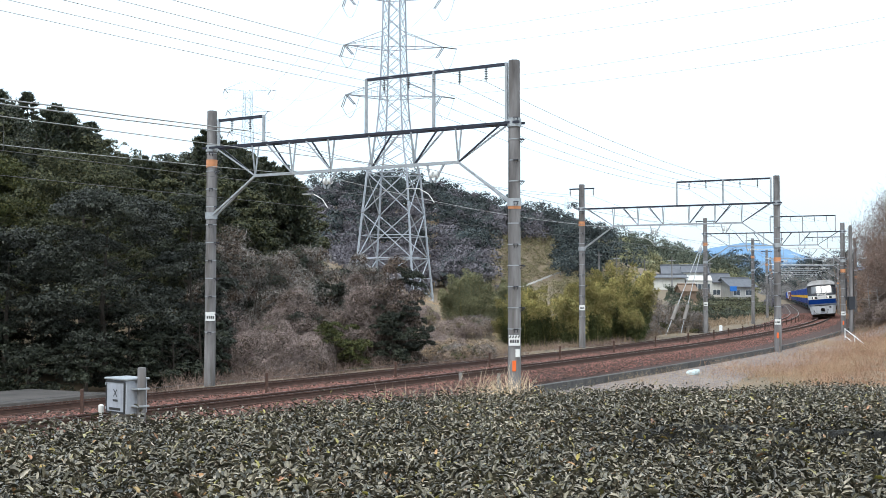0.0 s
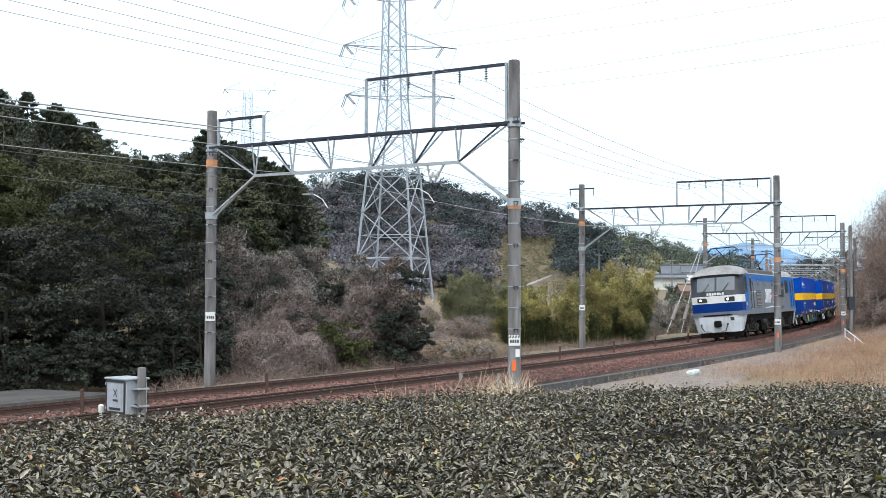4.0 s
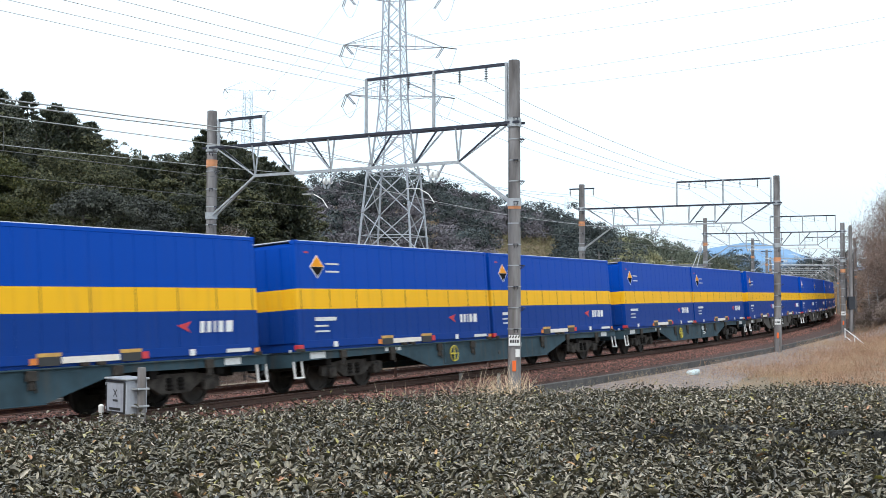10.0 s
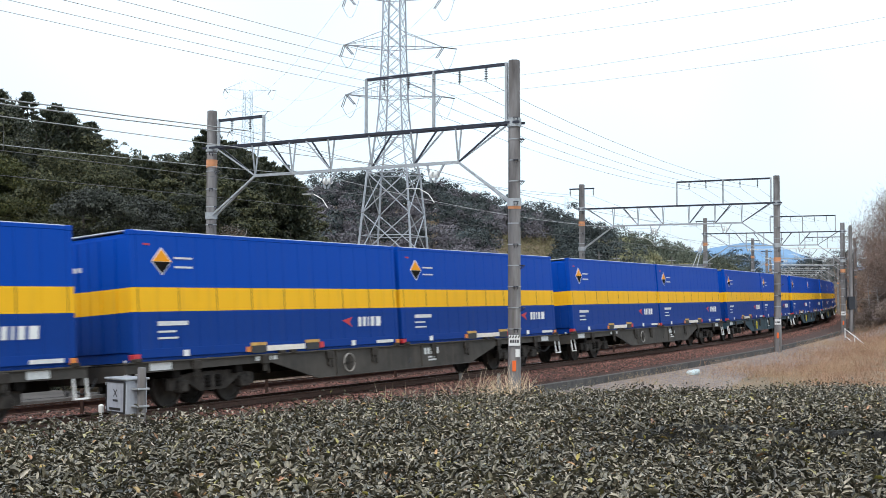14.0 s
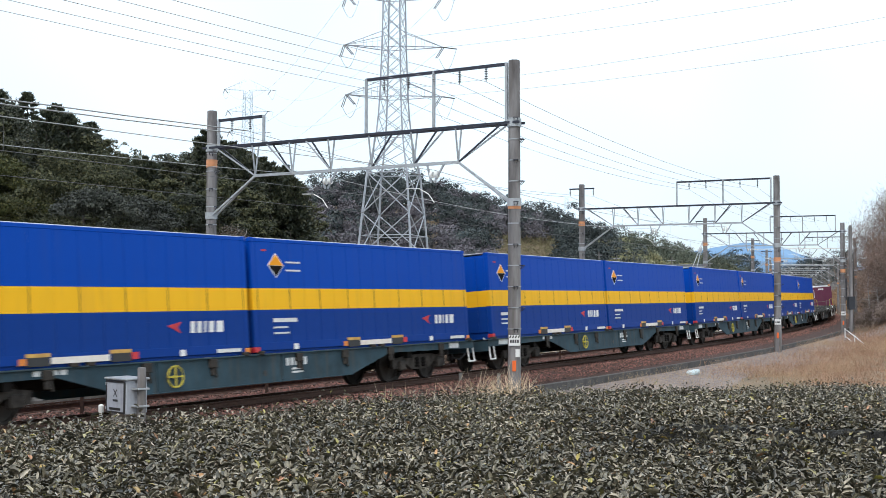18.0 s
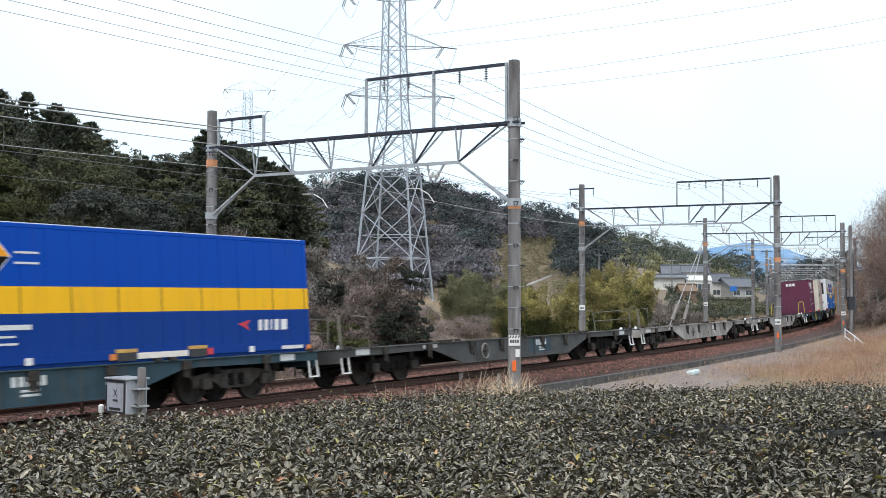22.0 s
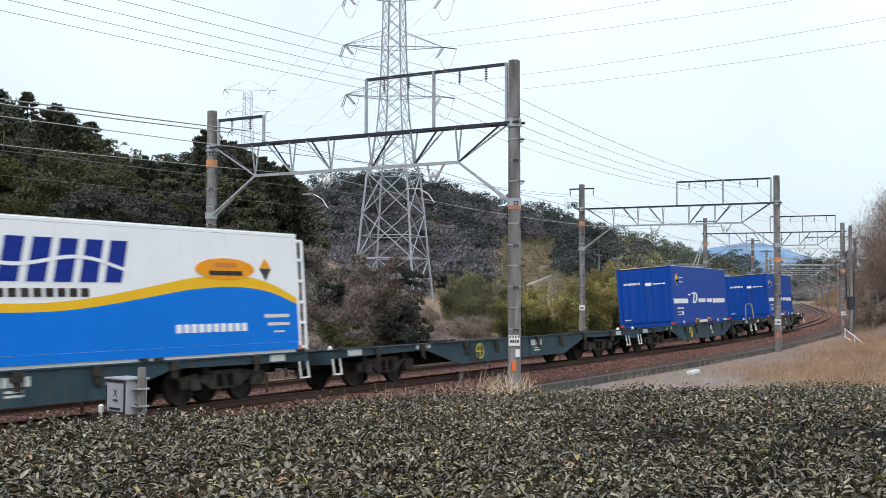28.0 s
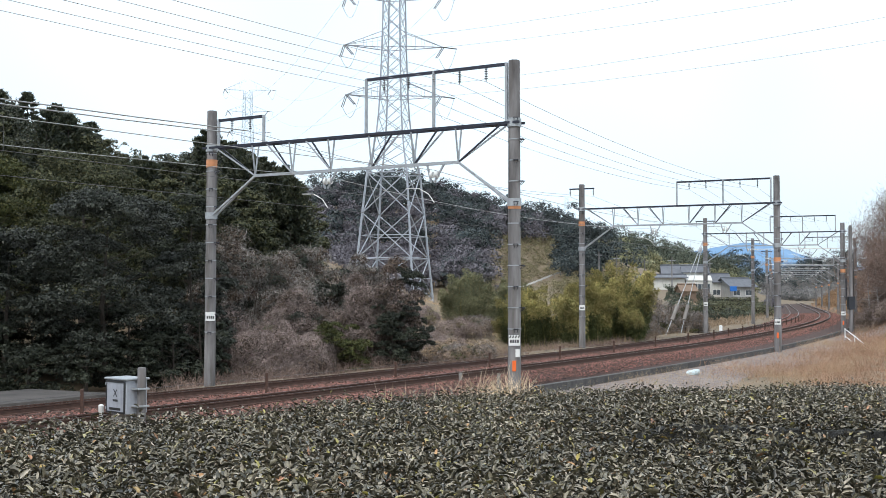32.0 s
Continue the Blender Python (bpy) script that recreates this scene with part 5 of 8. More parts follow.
    if mark2:
        if paint is not M_PALEWAGON:
            slab("repainted_patch", -2.3, -0.6, 0.46, 0.9, M_SLATE, w, y=hw, t=0.003)
    part("air_reservoir", MB().rod((-2.6, 0.55, 0.52), (-1.2, 0.55, 0.52), 0.16, n=14), M_UNDER, w, "air reservoir")
    part("brake_cylinder", MB().rod((0.6, -0.5, 0.5), (1.6, -0.5, 0.5), 0.14, n=14), M_UNDER, w)
    part("drain_hole", MB().rod((-0.4, hw - 0.01, 0.55), (-0.4, hw + 0.006, 0.55), 0.07, n=12), M_BLACK, w)
    for x in (7.1, -7.1):
        bogie(w, x, paint is M_DARKWAGON)
    for sx in (1, -1):
        xe = sx * 9.75
        part("headstock", MB().box(min(xe, xe - sx * 0.12), -1.2, 0.62, max(xe, xe - sx * 0.12), 1.2, 0.97, 0.01), paint, w, "end beam")
        cp = MB().box(min(xe, xe + sx * 0.45), -0.09, 0.76, max(xe, xe + sx * 0.45), 0.09, 0.96, 0.02)
        cp.box(min(xe + sx * 0.3, xe + sx * 0.47), -0.17, 0.72, max(xe + sx * 0.3, xe + sx * 0.47), 0.17, 1.0, 0.04)
        part("coupler", cp, M_UNDER2, w, "knuckle coupler")
        part("air_hose", MB().tube([(xe, 0.4, 0.72), (xe + sx * 0.12, 0.42, 0.55), (xe + sx * 0.26, 0.3, 0.42), (xe + sx * 0.42, 0.2, 0.5)], 0.022, 6), M_BLACK, w, "drooping air hose")
        # step with white edge below the corner
        st = MB()
        for d in (0.32, 0.02):
            st.beam((xe - sx * d, 1.2, 0.78), (xe - sx * d, 1.24, 0.38), 0.035, 0.03, up=(1, 0, 0))
        st.beam((xe - sx * 0.34, 1.24, 0.38), (xe, 1.24, 0.38), 0.05, 0.035)
        part("foot_step", st, M_WHITE, w, "white stirrup step")
        part("end_fitting", MB().lathe([(0.05, 0.97), (0.06, 1.02), (0.02, 1.08)], 10, at=(xe - sx * 0.35, 0.9, 0)), M_CWHITE, w)
    if rails:
        m_rail, sx = rails
        xe = sx * 9.62
        for yy in (0.95, -0.95):
            part("handrail", MB().tube([(xe, yy - 0.22, 0.95), (xe, yy - 0.16, 1.78), (xe, yy - 0.08, 1.85), (xe, yy + 0.08, 1.85), (xe, yy + 0.16, 1.78), (xe, yy + 0.22, 0.95)], 0.022, 6), m_rail, w, "hooped handrail")
        if m_rail is not M_YRAIL:
            for zz in (1.4, 1.75):
                part("handrail", MB().tube([(xe, -0.7, zz), (xe, 0.7, zz)], 0.02, 6), m_rail, w, "end handrail")
            for xx in (0.0, -sx * 1.3):
                part("handrail", MB().tube([(xe + xx, 1.1, 0.97), (xe + xx, 1.1, 1.75), (xe + xx * 0.5, 1.1, 1.8)], 0.02, 6), m_rail, w, "side handrail")
    return w


# ---- the locomotive ----
def louvre(parent, x0, x1, z0, z1, n, frame_m, slat_m, y=1.42):
    lv = slab("louvre", x0 - 0.04, x1 + 0.04, z0 - 0.04, z1 + 0.04, M_BLACK, parent, "dark louvred opening", y=y, t=0.004)
    h = (z1 - z0) / n
    for k in range(n):
        za = z0 + h * k
        sl = MB().add([(x0, y + 0.002, za + h * 0.75), (x1, y + 0.002, za + h * 0.75), (x1, y + 0.035, za + h * 0.3), (x0, y + 0.035, za + h * 0.3), (x0, y + 0.002, za + h * 0.6), (x1, y + 0.002, za + h * 0.6), (x1, y + 0.035, za + h * 0.15), (x0, y + 0.035, za + h * 0.15)],
                      [(0, 1, 2, 3), (4, 5, 6, 7), (0, 1, 5, 4), (1, 2, 6, 5), (2, 3, 7, 6), (3, 0, 4, 7)])
        part("slat", sl, slat_m, lv)
    return lv


def loco():
    t = thing("locomotive", "grey and blue electric locomotive with a white front band", "locomotive")
    Y = 1.42
    prof = [(-Y, 1.30), (-Y, 3.34), (-1.36, 3.48), (-1.15, 3.57), (1.15, 3.57), (1.36, 3.48), (Y, 3.34), (Y, 1.30)]
    body = part("body", MB().prism(prof, -8.4, 8.4, "x"), M_LOCO_GREY, t, "grey steel body")
    part("roof_skin", MB().prism([(-1.36, 3.485), (-1.15, 3.575), (1.15, 3.575), (1.36, 3.485), (1.15, 3.585), (-1.15, 3.585)][:4] + [(1.1, 3.59), (-1.1, 3.59)], -6.7, 6.7, "x"), M_ROOFBROWN, t, "dusty roof")
    for sy in (1, -1):
        part("gutter", MB().box(-7.9, sy * 1.40 - 0.02, 3.46, 7.2, sy * 1.40 + 0.03, 3.50, 0.006), M_CREAM, t, "cream roof gutter")
        part("skirt_edge", MB().box(-8.38, sy * 1.42 - 0.02, 1.27, 8.38, sy * 1.42 + 0.012, 1.33, 0.004), M_LOCO_GREY, t)
        vs = [(-6.0, 3.07), (7.0, 3.07), (7.0, 3.45), (-6.0, 3.45)]
        y = sy * Y
        for nm, pts, m_, lb in (("blue_stripe", vs, M_LOCO_BLUE, "blue stripe below the roof"),
                                ("cab_side", [(8.405, 1.50), (7.66, 1.50), (6.99, 3.45), (8.405, 3.45)], M_LOCO_BLUE, "blue cab side"),
                                ("cab_side", [(-8.405, 1.50), (-6.40, 1.50), (-6.25, 2.4), (-5.86, 2.75), (-5.84, 3.45), (-8.405, 3.45)], M_LOCO_BLUE, "blue cab side")):
            n = len(pts)
            part(nm, MB().add([(a, y - sy * 0.01, b) for a, b in pts] + [(a, y + sy * 0.005, b) for a, b in pts], [tuple(range(n)), tuple(range(n, 2 * n))] + [(i, (i + 1) % n, n + (i + 1) % n, n + i) for i in range(n)]), m_, t, lb)
    # small square windows and louvres on the near side
    for x in (4.43, 2.22, -0.2, -2.5):
        wd = slab("side_window", x - 0.27, x + 0.27, 2.88, 3.17, M_DGLASS if x < -2 else M_LOCO_GREY, t, "small rounded side window", y=Y, t=0.008)
        for a, b, c, d in ((-0.29, 0.29, 2.86, 2.885), (-0.29, 0.29, 3.165, 3.19), (-0.29, -0.265, 2.88, 3.17), (0.265, 0.29, 2.88, 3.17)):
            slab("window_rim", x + a, x + b, c, d, M_CAB_DARK, wd, y=Y, t=0.016)
    louvre(t, 3.78, 5.12, 1.74, 2.44, 9, M_BLACK, M_LOUVRE)
    louvre(t, -4.17, -3.17, 2.82, 3.2, 7, M_BLACK, M_CAB_DARK)
    louvre(t, -4.17, -3.12, 2.2, 2.62, 7, M_BLACK, M_CAB_DARK)
    louvre(t, -5.82, -4.74, 2.46, 3.26, 14, M_BLACK, M_CAB_DARK)
    for x0, x1, z0, z1 in ((3.6, 5.3, 1.6, 1.615), (3.6, 5.3, 2.56, 2.575)):
        slab("seam", x0, x1, z0, z1, M_CAB_DARK, t, y=Y, t=0.004)
    # operator's mark, as plain white shapes, the name in pink and white, and a white wedge
    plate("mark_block", [(2.66, 2.02), (2.60, 1.88), (2.35, 1.85), (2.12, 1.92), (1.85, 2.66), (2.3, 2.66), (2.44, 2.52), (2.2, 2.5), (2.36, 2.06)], M_WHITE, t, y=Y, label="plain white mark shape")
    plate("mark_block", [(1.95, 1.86), (1.66, 1.86), (1.42, 2.66), (1.80, 2.66)], M_WHITE, t, y=Y, label="plain white mark shape")
    plate("mark_block", [(1.55, 1.86), (1.2, 1.86), (1.14, 2.2), (1.05, 2.66), (1.36, 2.66)], M_WHITE, t, y=Y, label="plain white mark shape")
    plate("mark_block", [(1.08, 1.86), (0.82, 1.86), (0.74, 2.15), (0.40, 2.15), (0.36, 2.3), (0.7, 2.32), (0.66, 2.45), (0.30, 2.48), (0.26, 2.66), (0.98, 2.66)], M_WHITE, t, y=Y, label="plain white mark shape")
    for i, (x0, x1, z0, z1, m_) in enumerate(((-0.05, 0.05, 1.95, 2.42, M_PINK), (-0.25, 0.2, 2.25, 2.32, M_PINK), (-0.36, -0.26, 1.98, 2.38, M_PINK), (-0.5, -0.2, 2.06, 2.12, M_PINK), (-0.9, -0.55, 2.22, 2.28, M_WHITE), (-0.78, -0.68, 1.98, 2.36, M_WHITE), (-1.1, -0.95, 1.95, 2.36, M_WHITE), (-1.35, -1.24, 1.84, 2.36, M_WHITE), (-1.3, -1.0, 2.28, 2.34, M_WHITE), (-0.9, 0.05, 1.84, 1.89, M_WHITE))):
        slab("name_stroke", x0, x1, z0, z1, m_, t, y=Y, slant=0.02)
    plate("white_wedge", [(2.75, 1.56), (-2.0, 1.60), (-1.6, 1.63), (0.3, 1.68), (2.75, 1.585)], M_WHITE, t, y=Y, label="long white wedge")
    for i in range(8):
        slab("number_mark", 6.28 - i * 0.13 - 0.09, 6.28 - i * 0.13, 2.45, 2.54, M_MARK, t, y=Y)
    # doors
    for x0, x1, m_ in ((6.42, 6.95, M_LOCO_GREY), (-7.16, -6.6, M_LOCO_BLUE)):
        d = slab("cab_door", x0, x1, 1.50, 3.36, m_, t, "flush cab door", y=Y, t=0.012)
        slab("door_window", x0 + 0.1, x1 - 0.1, 2.5, 3.22, M_DGLASS, d, "narrow door window", y=Y, t=0.018)
        for x in (x0 - 0.06, x1 + 0.06):
            part("grab_rail", MB().tube([(x, Y + 0.02, 1.6), (x, Y + 0.07, 1.65), (x, Y + 0.07, 3.0), (x, Y + 0.02, 3.05)], 0.016, 6), M_CAB_DARK, d, "upright grab rail")
    slab("cab_window", 7.80, 8.22, 2.60, 3.30, M_DGLASS, t, "dark cab side window", y=Y, t=0.012)
    slab("window_surround", 7.66, 8.40, 2.46, 3.40, M_CAB_DARK, t, "dark window surround", y=Y, t=0.008)
    slab("cab_window", -8.08, -7.45, 2.58, 3.34, M_GLASS, t, "cab side window", y=Y, t=0.012)
    slab("side_lamp", 8.0, 8.14, 1.78, 1.92, M_MARK, t, "small square side lamp", y=Y, t=0.02)
    # the two ends
    for sx in (1, -1):
        e = part("cab_front" if sx > 0 else "cab_back", MB().box(sx * 8.2 - 0.02, -1.3, 1.3, sx * 8.2 + 0.02, 1.3, 3.4), M_UNDER, t, "cab end")

        def ring(z, grow=0.0):
            xf = float(np.interp(z, (1.0, 1.3, 2.36, 3.43), (8.90, 8.98, 9.10, 8.62))) + grow
            w = float(np.interp(z, (1.0, 2.4, 3.43), (1.0, 1.0, 0.96)))
            half = [(8.40, 1.425), (xf - 0.20, 1.33 * w), (xf - 0.05, 1.04 * w), (xf, 0.5), (xf, 0.0)]
            return [(sx * a, b, z) for a, b in half] + [(sx * a, -b, z) for a, b in half[:-1]][::-1]

        def band(name, z0, z1, m_, lb, parent=e, steps=1, grow=0.0):
            zs = np.linspace(z0, z1, steps + 1)
            return part(name, MB().sheet([ring(float(z), grow) for z in zs]), m_, parent, lb, smooth=True)

        band("lower_band", 1.27, 1.50, M_LOCO_GREY, "grey lower band")
        band("navy_band", 1.50, 1.97, M_NAVY, "navy front band")
        wb = band("white_band", 1.97, 2.36, M_WHITE, "white front band")
        band("front_panel", 2.36, 3.43, M_CAB_DARK, "dark grey front panel", steps=3)
        for y0, y1 in ((0.05, 1.0), (-1.0, -0.05)):
            gl = MB()
            rows = []
            for z in (2.62, 3.0, 3.36):
                xf = float(np.interp(z, (1.3, 2.36, 3.43), (8.98, 9.10, 8.62))) + 0.012
                rows.append([(sx * (xf - (0.035 if abs(y) > 0.9 else 0)), y, z) for y in np.linspace(y0, y1, 3)])
            part("windscreen", gl.sheet(rows), M_GLASS, e, "raked windscreen pane")
            ym = (y0 + y1) / 2
            part("wiper", MB().tube([(sx * 9.11, ym - 0.25, 2.5), (sx * 9.02, ym - 0.05, 2.72), (sx * 8.88, ym + 0.18, 3.05)], 0.018, 5), M_BLACK, e, "windscreen wiper")
        for i in range(7):
            part("number_mark", MB().box(sx * 9.085 - 0.006, -0.46 + i * 0.135, 2.40, sx * 9.085 + 0.012, -0.36 + i * 0.135, 2.53), M_WHITE, e)
        for yy in (0.72, -0.72):
            lamp = part("headlight", MB().box(sx * 9.04 - 0.03, yy - 0.27, 2.04, sx * 9.04 + 0.045, yy + 0.27, 2.28, 0.02), M_BLACK, wb, "dark headlight housing")
            if sx > 0:
                part("lamp_lens", MB().rod((9.06, yy - 0.08, 2.16), (9.095, yy - 0.08, 2.16), 0.06, n=16), M_LAMP, lamp, "lit headlamp")
        part("front_rail", MB().tube([(sx * 9.0, 0.62, 1.4), (sx * 9.08, 0.62, 1.45), (sx * 9.12, 0.62, 1.95), (sx * 9.04, 0.62, 2.0)], 0.014, 6), M_NAVY, e)
        sk = MB()
        w0 = 1.36
        sk.add([(sx * 8.6, -w0, 1.27), (sx * 8.96, -1.0, 1.27), (sx * 8.96, 1.0, 1.27), (sx * 8.6, w0, 1.27), (sx * 8.62, -1.18, 0.42), (sx * 8.88, -0.95, 0.42), (sx * 8.88, 0.95, 0.42), (sx * 8.62, 1.18, 0.42), (sx * 7.95, w0, 1.27), (sx * 7.95, -w0, 1.27), (sx * 8.2, 1.2, 0.5), (sx * 8.2, -1.2, 0.5)],
               [(0, 1, 5, 4), (1, 2, 6, 5), (2, 3, 7, 6), (3, 8, 10, 7), (0, 4, 11, 9)])
        part("pilot_skirt", sk, M_PALE, e, "pale grey front skirt")
        part("skirt_slot", MB().box(sx * 8.93 - 0.02, 0.66, 1.02, sx * 8.93 + 0.03, 0.86, 1.2, 0.01), M_BLACK, e)
        part("skirt_slot", MB().box(sx * 8.93 - 0.03, -0.75, 1.285, sx * 8.93 + 0.06, 0.75, 1.36), M_UNDER, e)
        cp = MB().box(min(sx * 8.5, sx * 9.12), -0.1, 0.76, max(sx * 8.5, sx * 9.12), 0.1, 0.98, 0.02).box(min(sx * 8.97, sx * 9.18), -0.19, 0.70, max(sx * 8.97, sx * 9.18), 0.19, 1.04, 0.05)
        part("coupler", cp, M_UNDER, e, "dark knuckle coupler")
        for yy in (0.5, -0.9):
            part("air_hose", MB().tube([(sx * 8.9, yy, 0.85), (sx * 9.04, yy, 0.78), (sx * 9.08, yy * 0.8, 0.5), (sx * 9.04, yy * 0.4, 0.46)], 0.025, 6), M_BLACK, e, "black air hose")
            part("hose_cock", MB().rod((sx * 8.86, yy, 0.85), (sx * 8.98, yy, 0.85), 0.045, n=8), M_UNDER2, e)
        part("rail_guard", MB().add([(sx * 8.5, -1.1, 0.42), (sx * 8.5, 1.1, 0.42), (sx * 8.2, 1.15, 0.14), (sx * 8.2, -1.15, 0.14), (sx * 8.1, -1.1, 0.42), (sx * 8.1, 1.1, 0.42)], [(0, 1, 2, 3), (3, 2, 5, 4), (0, 4, 5, 1)]), M_UNDER2, e, "dusty rail guard")
        # arched cab roof
        rows = []
        for x, crown, edge, wy in ((8.74, 3.50, 3.40, 1.30), (8.46, 3.63, 3.43, 1.36), (8.05, 3.84, 3.45, 1.40), (7.7, 3.98, 3.47, 1.41), (7.35, 4.02, 3.48, 1.41), (7.0, 3.93, 3.48, 1.40), (6.7, 3.70, 3.49, 1.38), (6.5, 3.585, 3.5, 1.3)):
            rows.append([(sx * x, wy * math.cos(a), edge + (crown - edge) * math.sin(a) ** 0.8 if 0.01 < a < 3.13 else edge) for a in np.linspace(0, math.pi, 15)])
        part("cab_roof", MB().sheet(rows), M_ROOF, e, "arched dusty cab roof", smooth=True)
        part("roof_edge", MB().box(sx * 8.66 - 0.03, -1.2, 3.395, sx * 8.66 + 0.03, 1.2, 3.44, 0.01), M_BLACK, e)
        for yy in (1.36,):
            sp = MB()
            for zz in (0.5, 0.75, 1.0):
                sp.box(sx * 6.7 - 0.22, yy - 0.12, zz, sx * 6.7 + 0.22, yy, zz + 0.03)
            sp.beam((sx * 6.48, yy, 0.5), (sx * 6.48, yy, 1.3), 0.03, 0.03, up=(1, 0, 0)).beam((sx * 6.92, yy, 0.5), (sx * 6.92, yy, 1.3), 0.03, 0.03, up=(1, 0, 0))
            part("cab_steps", sp, M_UNDER2, e, "cab step ladder")
    # equipment on the roof
    cover = part("roof_cover", MB().prism([(-1.0, 3.585), (-0.92, 3.84), (-0.75, 3.88), (0.75, 3.88), (0.92, 3.84), (1.0, 3.585)], -3.6, 5.3, "x"), M_ROOFDARK, t, "long dusty roof cover")
    for k in range(6):
        x = -2.7 + k * 1.35
        vs = [(x - 0.5, 0.992, 3.62), (x + 0.5, 0.992, 3.62), (x + 0.5, 0.945, 3.79), (x - 0.5, 0.945, 3.79)]
        vs += [(a, b + 0.008, c + 0.003) for a, b, c in vs]
        part("cover_grille", MB().add(vs, [(0, 1, 2, 3), (4, 5, 6, 7), (0, 1, 5, 4), (1, 2, 6, 5), (2, 3, 7, 6), (3, 0, 4, 7)]), M_BLACK, cover, "dark grille")
    for x, up in ((5.9, 1), (-5.1, -1)):
        pn = part("pantograph", MB().box(x - 0.5, -0.55, 3.66, x + 0.5, 0.55, 3.72, 0.01), M_UNDER, t, "raised single-arm pantograph")
        for xx in (-0.45, 0.45):
            for yy in (-0.5, 0.5):
                part("insulator", MB().lathe([(0.05, 3.56), (0.075, 3.6), (0.05, 3.63), (0.075, 3.66), (0.04, 3.68)], 10, at=(x + xx, yy, 0)), M_PORC, pn)
        knee = Vector((x - up * 1.0, 0, 4.38))
        head = Vector((x + up * 0.35, 0, 5.02))
        part("lower_arm", MB().beam((x + up * 0.35, 0, 3.72), knee, 0.05, 0.05), M_UNDER, pn)
        part("upper_arm", MB().beam(knee + Vector((0, 0.1, 0)), head + Vector((0, 0.35, 0)), 0.03, 0.03).beam(knee - Vector((0, 0.1, 0)), head - Vector((0, 0.35, 0)), 0.03, 0.03), M_UNDER, pn)
        part("collector_head", MB().tube([(head.x, -0.85, 4.86), (head.x, -0.6, 5.04), (head.x, 0.6, 5.04), (head.x, 0.85, 4.86)], 0.03, 6), M_UNDER, pn, "collector head")
    # running gear
    part("underframe", MB().box(-8.1, -1.22, 0.9, 8.1, 1.22, 1.3, 0.02), M_UNDER, t, "dark underframe")
    for x in (5.75, 0.0, -5.75):
        b = part("bogie", MB().box(x - 1.9, -0.5, 0.55, x + 1.9, 0.5, 0.85, 0.02), M_UNDER, t, "dark two-axle motor bogie")
        part("bogie_frame", MB().box(x - 1.95, -0.44, 0.24, x + 1.95, 0.44, 1.2, 0.04).box(x - 0.62, -1.0, 0.3, x + 0.62, 1.0, 0.95, 0.04), M_UNDER, b, "dark welded bogie frame")
        for dx in (-1.7, -0.75, 0.75, 1.7):
            part("brake_cylinder", MB().rod((x + dx, 1.0, 0.62), (x + dx, 1.2, 0.62), 0.11, n=10).box(x + dx - 0.09, 0.98, 0.3, x + dx + 0.09, 1.16, 0.55, 0.02), M_UNDER2, b, "dusty brake cylinder")
            part("hanger", MB().beam((x + dx * 0.9, 1.1, 0.75), (x + dx * 0.9, 1.14, 1.28), 0.06, 0.05, up=(1, 0, 0)), M_UNDER2, b)
        for sy in (1, -1):
            y = sy * 1.02
            fr = [(x - 2.0, 0.62), (x - 2.0, 0.84), (x - 0.6, 0.9), (x + 0.6, 0.9), (x + 2.0, 0.84), (x + 2.0, 0.62), (x + 0.7, 0.5), (x - 0.7, 0.5)]
            part("side_frame", MB().prism(fr, y - 0.06, y + 0.06, "y"), M_UNDER, b, "dusty side frame")
            for dx in (-1.25, 1.25):
                part("axle_box", MB().box(x + dx - 0.2, y - 0.04, 0.38, x + dx + 0.2, y + sy * 0.16 + 0.02, 0.74, 0.04), M_UNDER2, b, "axle box")
                part("damper", MB().rod((x + dx * 0.62, y + sy * 0.1, 0.5), (x + dx * 0.62, y + sy * 0.1, 1.2), 0.045, n=8), M_UNDER2, b)
            for dx in (-0.3, 0.3):
                part("spring", MB().lathe([(0.12, 0.85), (0.14, 0.9), (0.12, 0.95), (0.14, 1.0), (0.12, 1.05), (0.14, 1.1), (0.12, 1.18)], 12, at=(x + dx, y, 0)), M_UNDER, b)
            part("sand_pipe", MB().tube([(x + 1.85, y, 1.1), (x + 1.95, y, 0.6), (x + 1.8, sy * 0.6, 0.15)], 0.03, 6), M_UNDER, b)
            part("brake_rod", MB().beam((x - 1.0, y + sy * 0.12, 0.36), (x + 1.0, y + sy * 0.12, 0.40), 0.05, 0.06), M_UNDER2, b)
        for dx in (-1.25, 1.25):
            part("traction_motor", MB().box(x + dx * 0.5 - 0.5, -0.46, 0.2, x + dx * 0.5 + 0.5, 0.46, 0.6, 0.06), M_UNDER, b, "dark traction motor")
            wheelset(b, x + dx, 0.56)
    for x0, x1 in ((2.2, 3.4), (-3.4, -2.2)):
        part("equipment_box", MB().box(x0, -1.25, 0.34, x1, 1.25, 1.0, 0.03), M_UNDER, t, "dusty equipment box")
        for x in (x0 + 0.2, x0 + 0.6, x0 + 1.0):
            part("air_tank", MB().rod((x - 0.18, 1.26, 0.82), (x + 0.18, 1.26, 0.82), 0.13, n=12), M_UNDER2, t)
    return t


joined(loco(), 20.4 - 19.3, 9.0)

WAGONS = {}


def wagon_like(paint, label, rails, n, mark2=False):
    key = (paint.name, None if rails is None else (rails[0].name, rails[1]), mark2)
    if key not in WAGONS:
        WAGONS[key] = wagon(paint, label, rails, mark2)
        ob = WAGONS[key]
    else:
        ob = copy_thing(WAGONS[key], Matrix.Identity(4))
    joined(ob, 20.4 * n, 14.2)


SLATE_L, BROWN_L = "blue-grey flat container wagon with fish-bellied sills", "brown-grey dusty flat container wagon"
